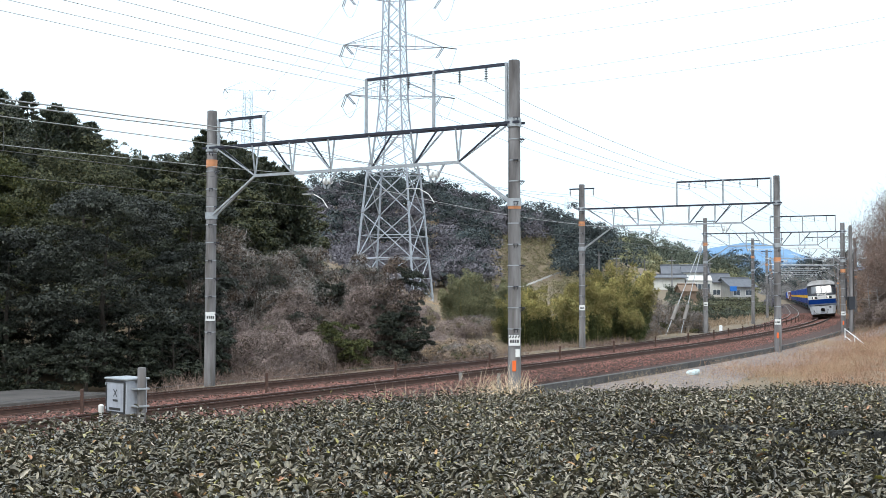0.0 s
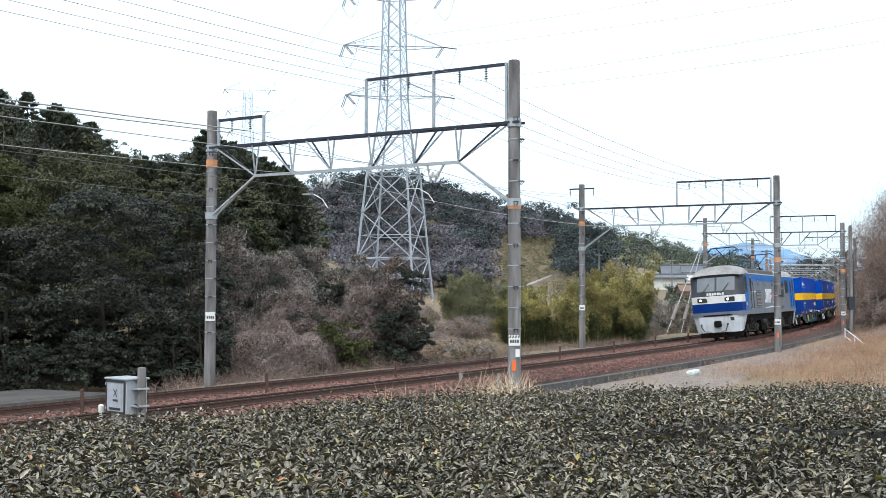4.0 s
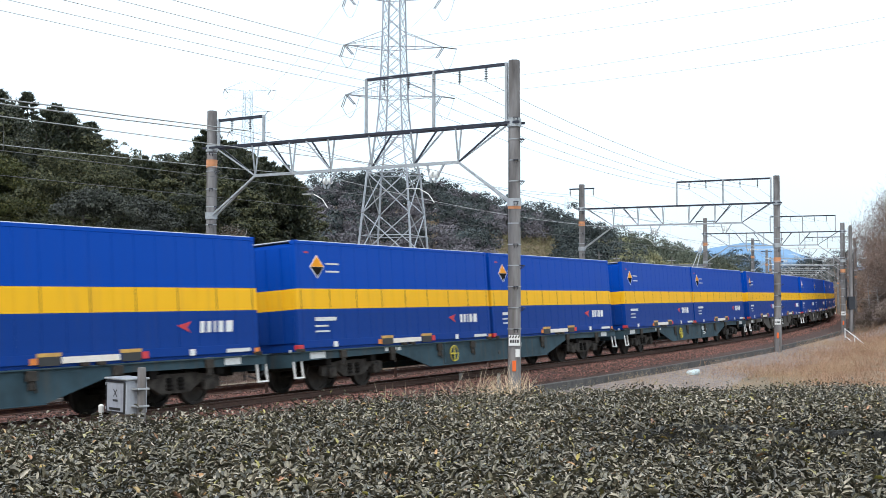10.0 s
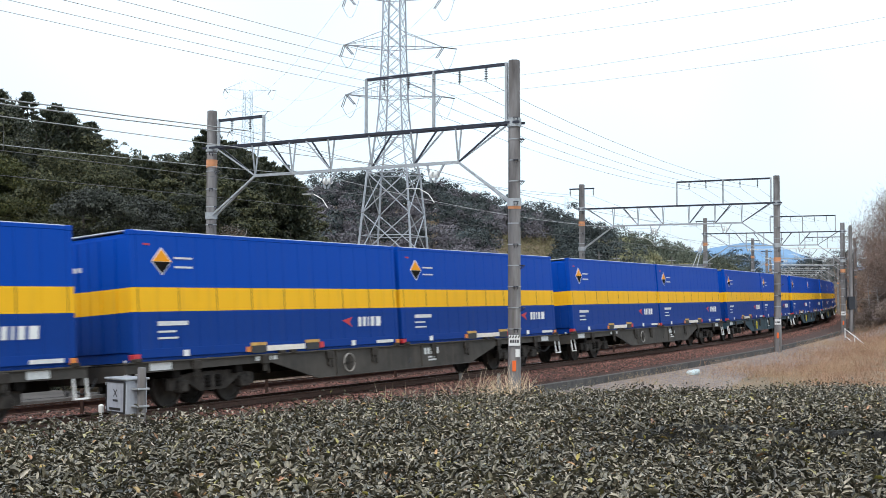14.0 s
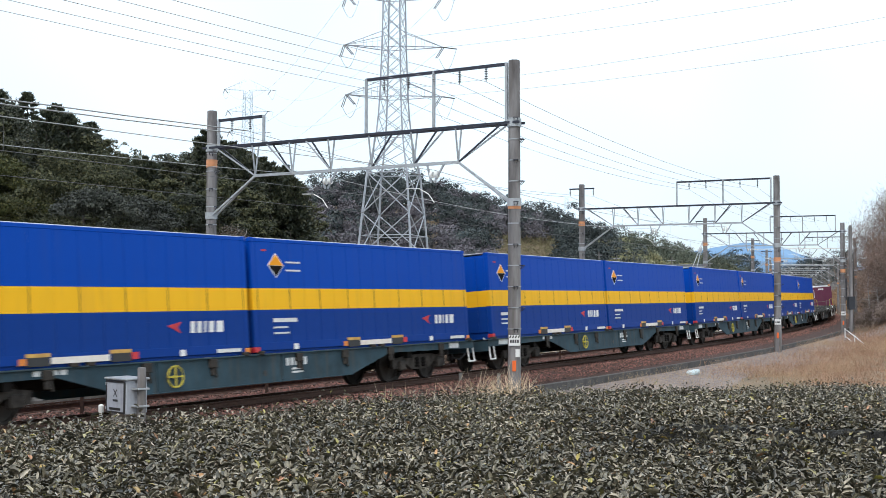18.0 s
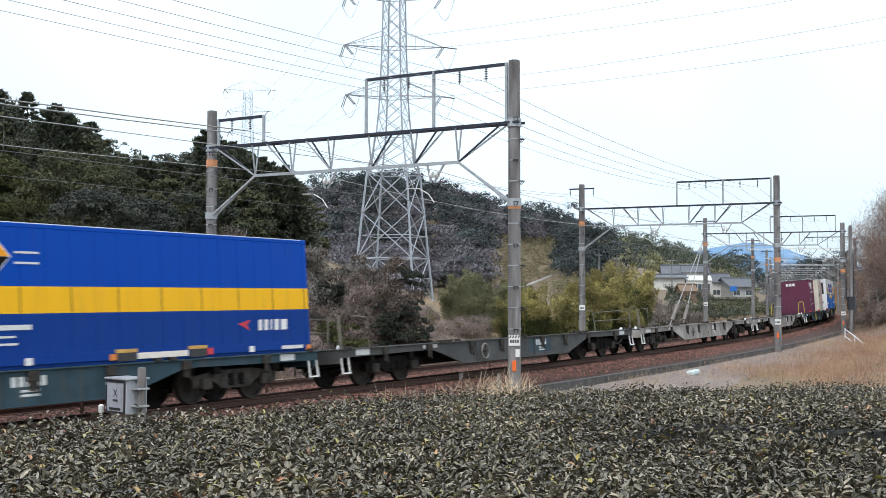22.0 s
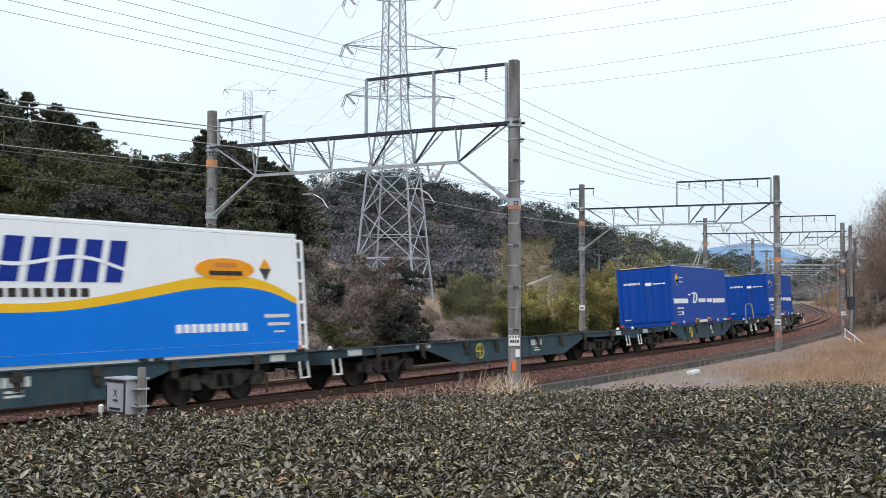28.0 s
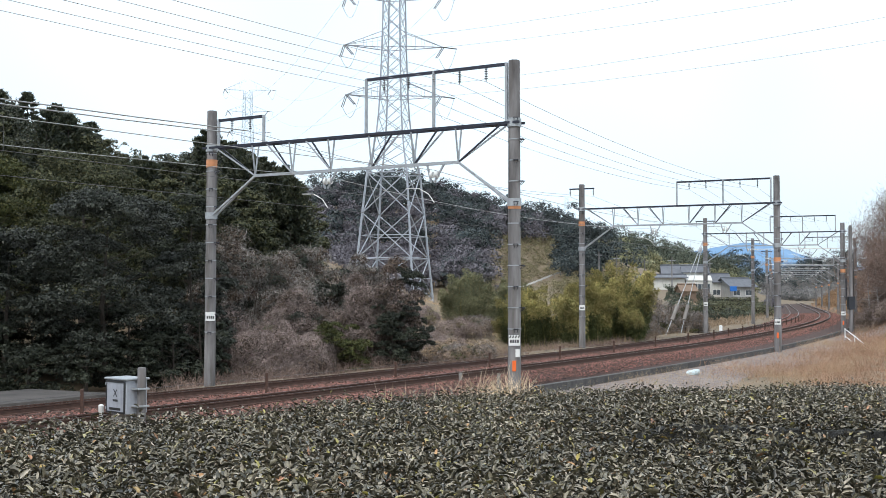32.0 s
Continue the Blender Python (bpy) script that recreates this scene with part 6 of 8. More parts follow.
PALE_L, DARK_L = "empty pale grey flat container wagon", "empty dark grey flat container wagon"
for n in range(1, 21):
    if n in (5, 6, 7, 20):
        wagon_like(M_BROWNGREY, BROWN_L, (M_YRAIL, 1) if n == 20 else None, n, n == 20)
    elif n in (14, 15):
        wagon_like(M_PALEWAGON, PALE_L, (M_DULLRAIL, 1) if n == 14 else None, n, True)
    elif n == 13:
        wagon_like(M_DARKWAGON, DARK_L, (M_DULLRAIL, 1), n, True)
    else:
        wagon_like(M_SLATE, SLATE_L, (M_YRAIL, 1) if n in (1, 16) else None, n)

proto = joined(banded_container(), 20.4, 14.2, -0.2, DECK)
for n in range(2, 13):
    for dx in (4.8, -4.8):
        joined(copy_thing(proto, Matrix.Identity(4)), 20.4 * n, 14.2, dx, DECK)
joined(maroon_container(), 20.4 * 16, 14.2, 3.75, DECK)
joined(ivory_container(), 20.4 * 16, 14.2, -3.9, DECK)
joined(wave_container(True), 20.4 * 17, 14.2, 4.8, DECK)
joined(wave_container(False), 20.4 * 17, 14.2, -4.8, DECK)
royal = joined(royal_container(), 20.4 * 19, 14.2, 0.0, DECK)
joined(copy_thing(royal, Matrix.Identity(4)), 20.4 * 20, 14.2, 0.0, DECK)

# ---- plants ----
def unit(a):
    return a / (np.linalg.norm(a, axis=-1, keepdims=True) + 1e-9)


def leaves(rng, pos, nrm, length, width, spread=0.7, fold=0.18):
    """Pointed leaves at pos, facing roughly nrm."""
    n = len(pos)
    nn = unit(nrm + rng.normal(0, spread, (n, 3)))
    a = unit(np.cross(nn, rng.normal(0, 1, (n, 3))))
    b = np.cross(nn, a)
    L = (length * rng.uniform(0.65, 1.3, n))[:, None]
    Wd = (width * rng.uniform(0.7, 1.3, n))[:, None]
    root = pos - a * L / 2 + nn * (fold * Wd)
    return np.stack([root + b * Wd / 2, pos + a * L / 2, root - b * Wd / 2], 1)


def blades(rng, pos, dirs, length, width):
    """Narrow pointed leaves that grow from pos along dirs."""
    n = len(pos)
    d = unit(dirs)
    side = unit(np.cross(d, rng.normal(0, 1, (n, 3)))) * (width * rng.uniform(0.35, 0.65, n))[:, None]
    return np.stack([pos + side, pos + d * (length * rng.uniform(0.6, 1.3, n))[:, None], pos - side], 1)


def lobed_leaves(rng, centers, radii, subs, per, length, width, squash=0.62):
    """Rounded lobes, each made of small leafy tufts on its upper side."""
    k = len(centers)
    d = unit(rng.normal(0, 1, (k, subs, 3)))
    d[..., 2] = np.where(d[..., 2] < 0.0, -d[..., 2], d[..., 2])
    rad = np.stack([radii, radii, radii * squash], 1)
    c = centers[:, None, :] + d * rad[:, None, :] * rng.uniform(0.72, 1.0, (k, subs, 1))
    br = (radii[:, None] * rng.uniform(0.26, 0.42, (k, subs))).reshape(-1)
    return blob_leaves(rng, c.reshape(-1, 3), np.stack([br, br, br * 0.6], 1), per, length, width, 0.3)


def blob_leaves(rng, centers, radii, per, length, width, spread=0.42):
    """Shells of leaves round many clumps."""
    centers, radii = np.asarray(centers, float), np.asarray(radii, float)
    k = len(centers)
    d = unit(rng.normal(0, 1, (k, per, 3)))
    d[..., 2] = np.where(d[..., 2] < -0.35, -d[..., 2] * 0.6, d[..., 2])
    d = unit(d)
    r = rng.uniform(0.7, 1.06, (k, per, 1))
    p = centers[:, None, :] + d * r * radii[:, None, :]
    return leaves(rng, p.reshape(-1, 3), (d + np.array([0, 0, 0.35])).reshape(-1, 3), length, width, spread)


def twigs(rng, start, dirs, length, width, bend=0.35, segs=2):
    """Thin bare twigs: tapering strips that bend on their way."""
    n = len(start)
    out = []
    p, d = start, unit(dirs)
    for k in range(segs):
        L = (length / segs * rng.uniform(0.6, 1.4, n))[:, None]
        q = p + d * L
        side = unit(np.cross(d, rng.normal(0, 1, (n, 3)))) * (width * (1 - 0.4 * k))
        out.append(np.stack([p - side, p + side, q], 1))
        p, d = q, unit(d + rng.normal(0, bend, (n, 3)))
    return np.concatenate(out)


def limbs(rng, base, height, spread, count, r0, mb=None, lean=(0, 0)):
    """A tapered trunk with limbs, and the ends of the limbs."""
    mb = mb or MB()
    b = Vector(base)
    top = b + Vector((lean[0], lean[1], height * 0.85))
    mid = b + (top - b) * 0.5 + Vector((rng.uniform(-0.1, 0.1) * height * 0.3, rng.uniform(-0.1, 0.1) * height * 0.3, 0))
    mb.tube([b - Vector((0, 0, 0.3)), b + (mid - b) * 0.4, mid, top], [r0, r0 * 0.8, r0 * 0.55, r0 * 0.15], 7)
    tips = []
    for i in range(count):
        f = rng.uniform(0.3, 0.95)
        p = b + (top - b) * f
        a = rng.uniform(0, 6.28)
        reach = spread * rng.uniform(0.55, 1.0) * (1.15 - 0.6 * f)
        e = p + Vector((math.cos(a) * reach, math.sin(a) * reach, rng.uniform(0.15, 0.6) * reach))
        m = p + (e - p) * 0.5 + Vector((0, 0, -0.08 * reach))
        mb.tube([p, m, e], [r0 * 0.4 * (1.1 - f), r0 * 0.25 * (1.1 - f), 0.012], 5)
        tips.append(e)
    return mb, tips


def broadleaf(x, y, height, radius, material, seed, clumps=60, per=26, leaf=0.14, label="dense evergreen tree with dark glossy leaves", low=0.12, z=None, subs=12):
    rng = np.random.RandomState(seed)
    z = float(ground_z(x, y)) if z is None else z
    t = thing("tree", label, "tree", pose(x, y, z), group="trees beside the railway")
    mb, tips = limbs(rng, (0, 0, 0), height * 0.9, radius, 12, max(0.1, height * 0.022))
    part("trunk", mb, M_BARK, t, "grey-brown trunk and limbs", smooth=True)
    a = rng.uniform(0, 6.283, clumps)
    h = rng.uniform(low, 1, clumps) ** 0.85
    prof = np.sqrt(np.clip(1 - ((h - 0.42) / 0.62) ** 2, 0.06, 1))
    rr = radius * prof * np.sqrt(rng.uniform(0.25, 1.15, clumps))
    br = np.clip(radius * rng.uniform(0.2, 0.36, clumps), 0.2, None)
    c = np.stack([rr * np.cos(a), rr * np.sin(a), h * height * 0.96 - br * 0.5], 1)
    part("crown", quads_mesh("crown", lobed_leaves(rng, c, br, subs, per, leaf, leaf * 0.55), material), None, t, "crown of leafy clumps")
    return t


def conifer_leaves(rng, base, height, radius, tiers, per):
    """Upswept boughs with hanging sprays, in tiers round a straight stem."""
    h = 0.14 + 0.86 * rng.uniform(0, 1, tiers) ** 0.85
    a = rng.uniform(0, 6.283, tiers)
    r = radius * np.clip(1.02 - h, 0.02, 1) ** 0.58 * rng.uniform(0.6, 1.05, tiers)
    out = np.stack([np.cos(a), np.sin(a), np.zeros(tiers)], 1)
    f = rng.uniform(0.35, 1.0, (tiers, per)) ** 0.7
    root = np.array(base) + np.stack([np.zeros(tiers), np.zeros(tiers), h * height], 1)
    p = root[:, None, :] + out[:, None, :] * (r[:, None] * f)[..., None]
    p[..., 2] += 0.22 * r[:, None] * f ** 2
    p += rng.normal(0, 1, p.shape) * (0.03 + 0.15 * r[:, None] * f)[..., None] * np.array([1, 1, 0.55])
    d = np.repeat(out, per, 0) + rng.normal(0, 0.55, (tiers * per, 3)) + np.array([0, 0, 0.15]) + np.repeat(h ** 6, per)[:, None] * np.array([0, 0, 1.6])
    return blades(rng, p.reshape(-1, 3), d, 0.24, 0.15)


def conifer(x, y, height, radius, seed, material=None, tiers=130, per=60, label="tall dark conifer with a straight bare stem"):
    rng = np.random.RandomState(seed)
    z = float(ground_z(x, y))
    t = thing("conifer", label, "tree", pose(x, y, z), group="conifers on the hill")
    part("trunk", MB().tube([(0, 0, -0.3), (0.05, 0.02, height * 0.5), (0, 0, height * 0.97)], [0.16, 0.11, 0.02], 7), M_BARK, t, "straight trunk", smooth=True)
    part("crown", quads_mesh("crown", conifer_leaves(rng, (0, 0, 0), height, radius, tiers, per), material or M_CEDAR), None, t, "sprays of dark needles")
    return t


def bare_bush(x, y, rx, ry, height, n, seed, material, label, z=None, length=1.0, extra=None, width=0.009, litter=None):
    """A thicket of bare stems and hanging vines over a mound."""
    rng = np.random.RandomState(seed)
    z = float(ground_z(x, y)) if z is None else z
    t = thing("thicket", label, "bush", pose(x, y, z), group="winter thickets beside the railway")
    lumps = max(10, int(rx * height * 5))
    n, width, length = int(n * 2.4), width * 0.62, length * 0.85
    dl = unit(rng.normal(0, 1, (lumps, 3)))
    dl[:, 2] = np.abs(dl[:, 2])
    cl = dl * np.array([rx, ry, height]) * rng.uniform(0.55, 0.95, (lumps, 1))
    rl_ = rng.uniform(0.35, 0.85, lumps) * min(1.0, rx / 1.6)
    k = rng.randint(0, lumps, n)
    d = unit(rng.normal(0, 1, (n, 3)))
    d[:, 2] = np.where(d[:, 2] < -0.5, -d[:, 2], d[:, 2])
    p = cl[k] + d * (rl_[k] * rng.uniform(0.75, 1.1, n))[:, None]
    p[:, 2] = np.abs(p[:, 2])
    dirs = np.cross(d, rng.normal(0, 1, (n, 3))) + rng.normal(0, 0.4, (n, 3)) + np.array([0, 0, -0.75])
    length = length * 0.7
    # filling added behind the twigs; M_SHADE paints the gaps dark
    part("dead_foliage", quads_mesh("dead_foliage", blob_leaves(rng, cl, np.stack([rl_, rl_, rl_], 1) * 0.9, 260, 0.13, 0.09), litter or M_SHADE), None, t, "leaf filling inside the tangle, by default in shade colours")
    tw_ob = part("twig_mass", quads_mesh("twig_mass", twigs(rng, p, dirs, length, width, segs=2), material), None, t, "tangle of bare twigs")
    tagged(tw_ob, kind="stuff")
    for i in range(4 if n > 4200 else 0):
        a, r = rng.uniform(0, 6.28), rng.uniform(0.1, 0.85)
        q = Vector((math.cos(a) * rx * r, math.sin(a) * ry * r, 0))
        e = q * 1.12 + Vector((0, 0, height * (1.02 - 0.5 * r * r)))
        part("stem", MB().tube([q - Vector((0, 0, 0.4)), q + (e - q) * 0.5 + Vector((rng.uniform(-0.3, 0.3), 0, 0)), e], [0.05, 0.035, 0.01], 5), M_BARK, t)
    if extra:
        m2, k, leaf = extra
        d2 = unit(rng.normal(0, 1, (k, 3)))
        d2[:, 2] = np.abs(d2[:, 2])
        c = d2 * np.array([rx, ry, height]) * rng.uniform(0.6, 0.9, (k, 1))
        br = rng.uniform(0.25, 0.6, k)
        part("green_foliage", quads_mesh("green_foliage", blob_leaves(rng, c, np.stack([br, br, br * 0.8], 1), 150, leaf * 0.6, leaf * 0.32), m2), None, t, "leafy patches among the twigs")
    return t


# broad evergreens beside the road
broadleaf(-13.6, 46.5, 8.2, 3.3, M_GGREEN, 11, clumps=74, per=34, leaf=0.115, subs=20, label="round grey-green evergreen oak with dense clumped crown")
broadleaf(-17.4, 46.0, 6.2, 2.7, M_GGREEN, 12, clumps=76, per=32, leaf=0.125, subs=13, label="low grey-green evergreen at the road's edge")
broadleaf(-10.9, 49.5, 6.4, 2.0, M_GGREEN, 13, clumps=59, per=32, leaf=0.125, subs=13, label="slender grey-green evergreen with thin crown")
broadleaf(-21.5, 47.5, 7.5, 3.2, M_GGREEN, 14, clumps=76, per=32, leaf=0.125, subs=13)
broadleaf(-17.0, 54.0, 10.0, 3.0, M_HILLGREEN, 15, clumps=85, per=32, leaf=0.125, subs=13, label="tall grey-green evergreen on the slope")
broadleaf(-22.2, 56.0, 9.2, 2.6, M_YGREEN, 16, clumps=68, per=32, leaf=0.125, subs=13, label="yellow-green broadleaf tree on the slope")
broadleaf(-12.5, 57.0, 8.2, 2.6, M_DGREEN, 17, clumps=68, per=32, leaf=0.125, subs=13)
for i, (x, y, h, r) in enumerate(((-13.5, 43.6, 2.4, 1.5), (-17.5, 43.6, 2.6, 1.9), (-10.6, 45.2, 2.6, 1.3), (-15.5, 43.2, 2.0, 1.3), (-12.0, 44.2, 2.2, 1.2), (-19.6, 44.0, 2.6, 1.6), (-9.9, 47.0, 2.0, 1.1))):
    broadleaf(x, y, h, r, M_DGREEN, 18 + i, clumps=30, per=24, leaf=0.11, subs=10, label="low dark evergreen shrub under the trees", low=0.02)
# added row of shrubs whose dark leaves stand in for shade under the trees
for i in range(16):
    broadleaf(-21.5 + i * 0.78, 46.2 + (i * 7 % 5) * 0.55, 2.6 + (i * 5 % 4) * 0.35, 1.15, M_DGREEN, 620 + i, clumps=24, per=22, leaf=0.13, subs=9, label="dark undergrowth added as shade beneath the trees", low=0.02)
rng0 = np.random.RandomState(5)
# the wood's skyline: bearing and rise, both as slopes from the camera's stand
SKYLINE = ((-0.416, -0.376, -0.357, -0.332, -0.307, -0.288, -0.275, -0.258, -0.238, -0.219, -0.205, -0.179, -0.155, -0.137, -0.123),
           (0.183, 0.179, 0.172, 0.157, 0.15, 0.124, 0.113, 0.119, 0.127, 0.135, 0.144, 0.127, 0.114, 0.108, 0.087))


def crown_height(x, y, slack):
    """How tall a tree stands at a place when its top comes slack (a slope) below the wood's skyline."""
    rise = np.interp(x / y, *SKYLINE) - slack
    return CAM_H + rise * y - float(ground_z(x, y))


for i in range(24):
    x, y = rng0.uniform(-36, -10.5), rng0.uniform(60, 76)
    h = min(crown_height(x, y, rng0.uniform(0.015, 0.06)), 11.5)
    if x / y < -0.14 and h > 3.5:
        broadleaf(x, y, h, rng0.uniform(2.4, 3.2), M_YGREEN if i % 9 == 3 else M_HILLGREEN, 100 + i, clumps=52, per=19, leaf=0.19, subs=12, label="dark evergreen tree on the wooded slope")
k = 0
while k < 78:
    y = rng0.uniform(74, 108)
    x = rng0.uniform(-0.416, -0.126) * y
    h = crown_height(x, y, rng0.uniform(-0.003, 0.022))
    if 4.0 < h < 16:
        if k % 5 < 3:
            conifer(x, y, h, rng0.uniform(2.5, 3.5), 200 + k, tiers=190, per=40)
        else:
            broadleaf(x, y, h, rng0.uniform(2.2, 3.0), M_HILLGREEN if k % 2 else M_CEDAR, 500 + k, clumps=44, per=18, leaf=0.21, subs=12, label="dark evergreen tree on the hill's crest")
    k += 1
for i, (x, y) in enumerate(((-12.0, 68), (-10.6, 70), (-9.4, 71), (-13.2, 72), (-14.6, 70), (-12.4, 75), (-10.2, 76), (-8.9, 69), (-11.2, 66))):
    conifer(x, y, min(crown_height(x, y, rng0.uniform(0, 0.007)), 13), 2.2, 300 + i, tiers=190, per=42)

# winter thickets
bare_bush(-8.6, 56.5, 3.4, 3.0, 5.6, 12000, 41, M_GREYBARK, "grey winter thicket hung with dry vines", extra=(M_DGREEN, 110, 0.2), width=0.012)
bare_bush(-6.6, 54.0, 2.6, 2.6, 3.8, 9000, 42, M_BROWNTWIG, "brown winter thicket hung with dry vines", extra=(M_DGREEN, 50, 0.18), width=0.012)
bare_bush(-9.4, 51.0, 2.2, 2.0, 3.2, 9000, 43, M_BROWNTWIG, "brown tangle of dry vines and bramble", extra=(M_DGREEN, 44, 0.15), width=0.011)
bare_bush(-7.0, 49.4, 2.2, 1.7, 2.5, 8500, 44, M_BROWNTWIG, "low brown tangle of dry vines", extra=(M_YGREEN, 12, 0.14), width=0.011)
bare_bush(-10.6, 55.0, 1.7, 1.6, 6.8, 4200, 45, M_GREYBARK, "tall bare tree smothered in dry vines", extra=(M_DGREEN, 20, 0.2), width=0.012)
bare_bush(-5.2, 60.0, 2.8, 2.4, 5.4, 8500, 46, M_GREYBARK, "grey bare shrubs on the slope", extra=(M_DGREEN, 50, 0.22), width=0.012)
bare_bush(-4.0, 54.5, 1.35, 1.4, 4.8, 5200, 47, M_BROWNTWIG, "reddish bare shrub beside the track", extra=(M_DGREEN, 10, 0.16), width=0.011)
bare_bush(-4.8, 66.0, 3.0, 2.6, 5.6, 7000, 52, M_GREYBARK, "grey bare trees on the slope", extra=(M_DGREEN, 50, 0.26), width=0.014)
bare_bush(-8.4, 64.0, 3.0, 2.6, 6.2, 7000, 53, M_GREYBARK, "grey bare trees on the slope", extra=(M_DGREEN, 60, 0.26), width=0.014)
broadleaf(-2.0, 53.4, 4.9, 1.25, M_DGREEN, 48, clumps=46, per=24, leaf=0.10, label="dark evergreen bush with bare twigs on top", low=0.02)
broadleaf(-1.6, 52.4, 3.2, 1.15, M_GGREEN, 55, clumps=40, per=24, leaf=0.10, label="dark evergreen bush with bare twigs on top", low=0.02)
bare_bush(-2.1, 53.0, 1.3, 1.2, 5.0, 2600, 56, M_BROWNTWIG, "bare brown twigs over an evergreen bush", width=0.010)
bare_bush(-3.5, 53.0, 1.5, 1.4, 4.6, 5600, 49, M_BROWNTWIG, "bare brown shrub among evergreen leaves", width=0.011)
broadleaf(-4.7, 50.5, 2.4, 1.4, M_YGREEN, 50, clumps=36, per=24, leaf=0.10, label="low olive-green bush beside the track", low=0.02)
broadleaf(-6.2, 58.0, 4.4, 2.0, M_DGREEN, 51, clumps=40, per=24, leaf=0.14, label="dark evergreen bush on the slope", low=0.02)
broadleaf(-2.2, 51.6, 2.6, 1.1, M_DGREEN, 54, clumps=36, per=24, leaf=0.10, label="low dark evergreen bush beside the track", low=0.02)


for i, (x, y, r, h) in enumerate(((-0.2, 70, 1.5, 1.4), (1.1, 77, 1.4, 1.4), (-1.4, 83, 1.2, 1.0), (0.2, 64, 1.3, 1.2))):
    bare_bush(x, y, r, r, h, 2600, 970 + i, M_BROWNTWIG, "low brown scrub below the pylon", width=0.012, litter=M_DRYLEAF, extra=(M_SCRUB, 10, 0.16))


# ---- bamboo thickets ----
def bamboo(x, y, height, radius, culms, seed, per=260, label="yellow-green bamboo thicket with feathery tops", leaf=0.125, pale=True):
    """Arching culms that end in feathery, drooping plumes."""
    rng = np.random.RandomState(seed)
    z = float(ground_z(x, y))
    t = thing("bamboo", label, "bamboo", pose(x, y, z), group="bamboo beside the railway")
    stems, tops, lows = MB(), [], []
    tufts = []
    for i in range(max(4, culms // 4)):
        a, r = rng.uniform(0, 6.28), radius * math.sqrt(rng.uniform(0, 1))
        tufts.append((r * math.cos(a), r * math.sin(a), height * rng.uniform(0.6, 1.16)))
    for i in range(culms):
        bx, by, bh = tufts[i % len(tufts)]
        b = Vector((bx + rng.normal(0, 0.2), by + rng.normal(0, 0.2), -0.2))
        h = bh * rng.uniform(0.75, 1.03)
        lean = Vector((rng.uniform(-1, 1), rng.uniform(-1, 1), 0)) * 0.5 + b * 0.35
        along = lambda f: b + Vector((0, 0, h * (f - 0.06 * f ** 4))) + lean * (f ** 2.4 * 1.1)
        stems.tube([along(f) for f in (0, 0.5, 0.8, 1.0)], [0.03, 0.024, 0.013, 0.004], 5)
        turn = rng.uniform(0.42, 0.85)
        for f in np.linspace(0.22, 1.0, 13):
            c = np.array(along(f))
            wide = (0.10 + 0.46 * math.sin(math.pi * min(f * 0.92, 1)) ** 0.8) * rng.uniform(0.75, 1.2)
            m = int(per * (0.2 + 0.8 * f) * (1.0 if f < 0.9 else 0.6))
            d = unit(rng.normal(0, 1, (m, 3)) * np.array([1, 1, 0.45]))
            reach = wide * rng.uniform(0.15, 1.0, (m, 1)) ** 0.6
            p = c + d * reach + np.array([0, 0, 0.12]) - np.array([0, 0, 0.5]) * reach ** 2
            (tops if f > turn else lows).append(np.concatenate([p, d + np.array([0, 0, -0.55])], 1))
    tagged(part("culm_mass", stems, M_BAMBOO, t, "slender culms", smooth=True), kind="stuff")
    # pale thickets get their lower shade from the darker leaf colour
    for nm, sets, m_, lb in (("foliage", tops, M_BAMBOO if pale else M_BAMBOO_MID, "feathery yellow-green tops"), ("low_foliage", lows, M_BAMBOO_SHADE if pale else M_BAMBOO_MID, "lower leaves, shade painted into the darker green ones")):
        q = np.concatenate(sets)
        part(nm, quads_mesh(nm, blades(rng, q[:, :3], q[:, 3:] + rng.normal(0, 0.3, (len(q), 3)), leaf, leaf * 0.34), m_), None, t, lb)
    return t


for i, (x, y, h, r, c) in enumerate(((7.0, 76, 4.6, 1.8, 30), (9.4, 78, 5.0, 1.9, 34), (11.8, 80, 5.6, 1.9, 34), (6.0, 81, 4.2, 1.8, 26), (13.4, 77, 3.8, 1.4, 20), (10.4, 84, 5.6, 2.0, 30), (8.4, 73.5, 3.8, 1.4, 22), (13.0, 83, 5.9, 1.6, 26))):
    bamboo(x, y, h, r, c, 60 + i)
for i, (x, y, h, r) in enumerate(((1.6, 88, 4.0, 1.2), (3.2, 91, 4.3, 1.5), (4.9, 89, 4.2, 1.4), (2.8, 96, 4.4, 1.6), (5.6, 97, 4.6, 1.6))):
    bamboo(x, y, h, r, 20, 80 + i, label="pale bamboo thicket behind the field", pale=False)


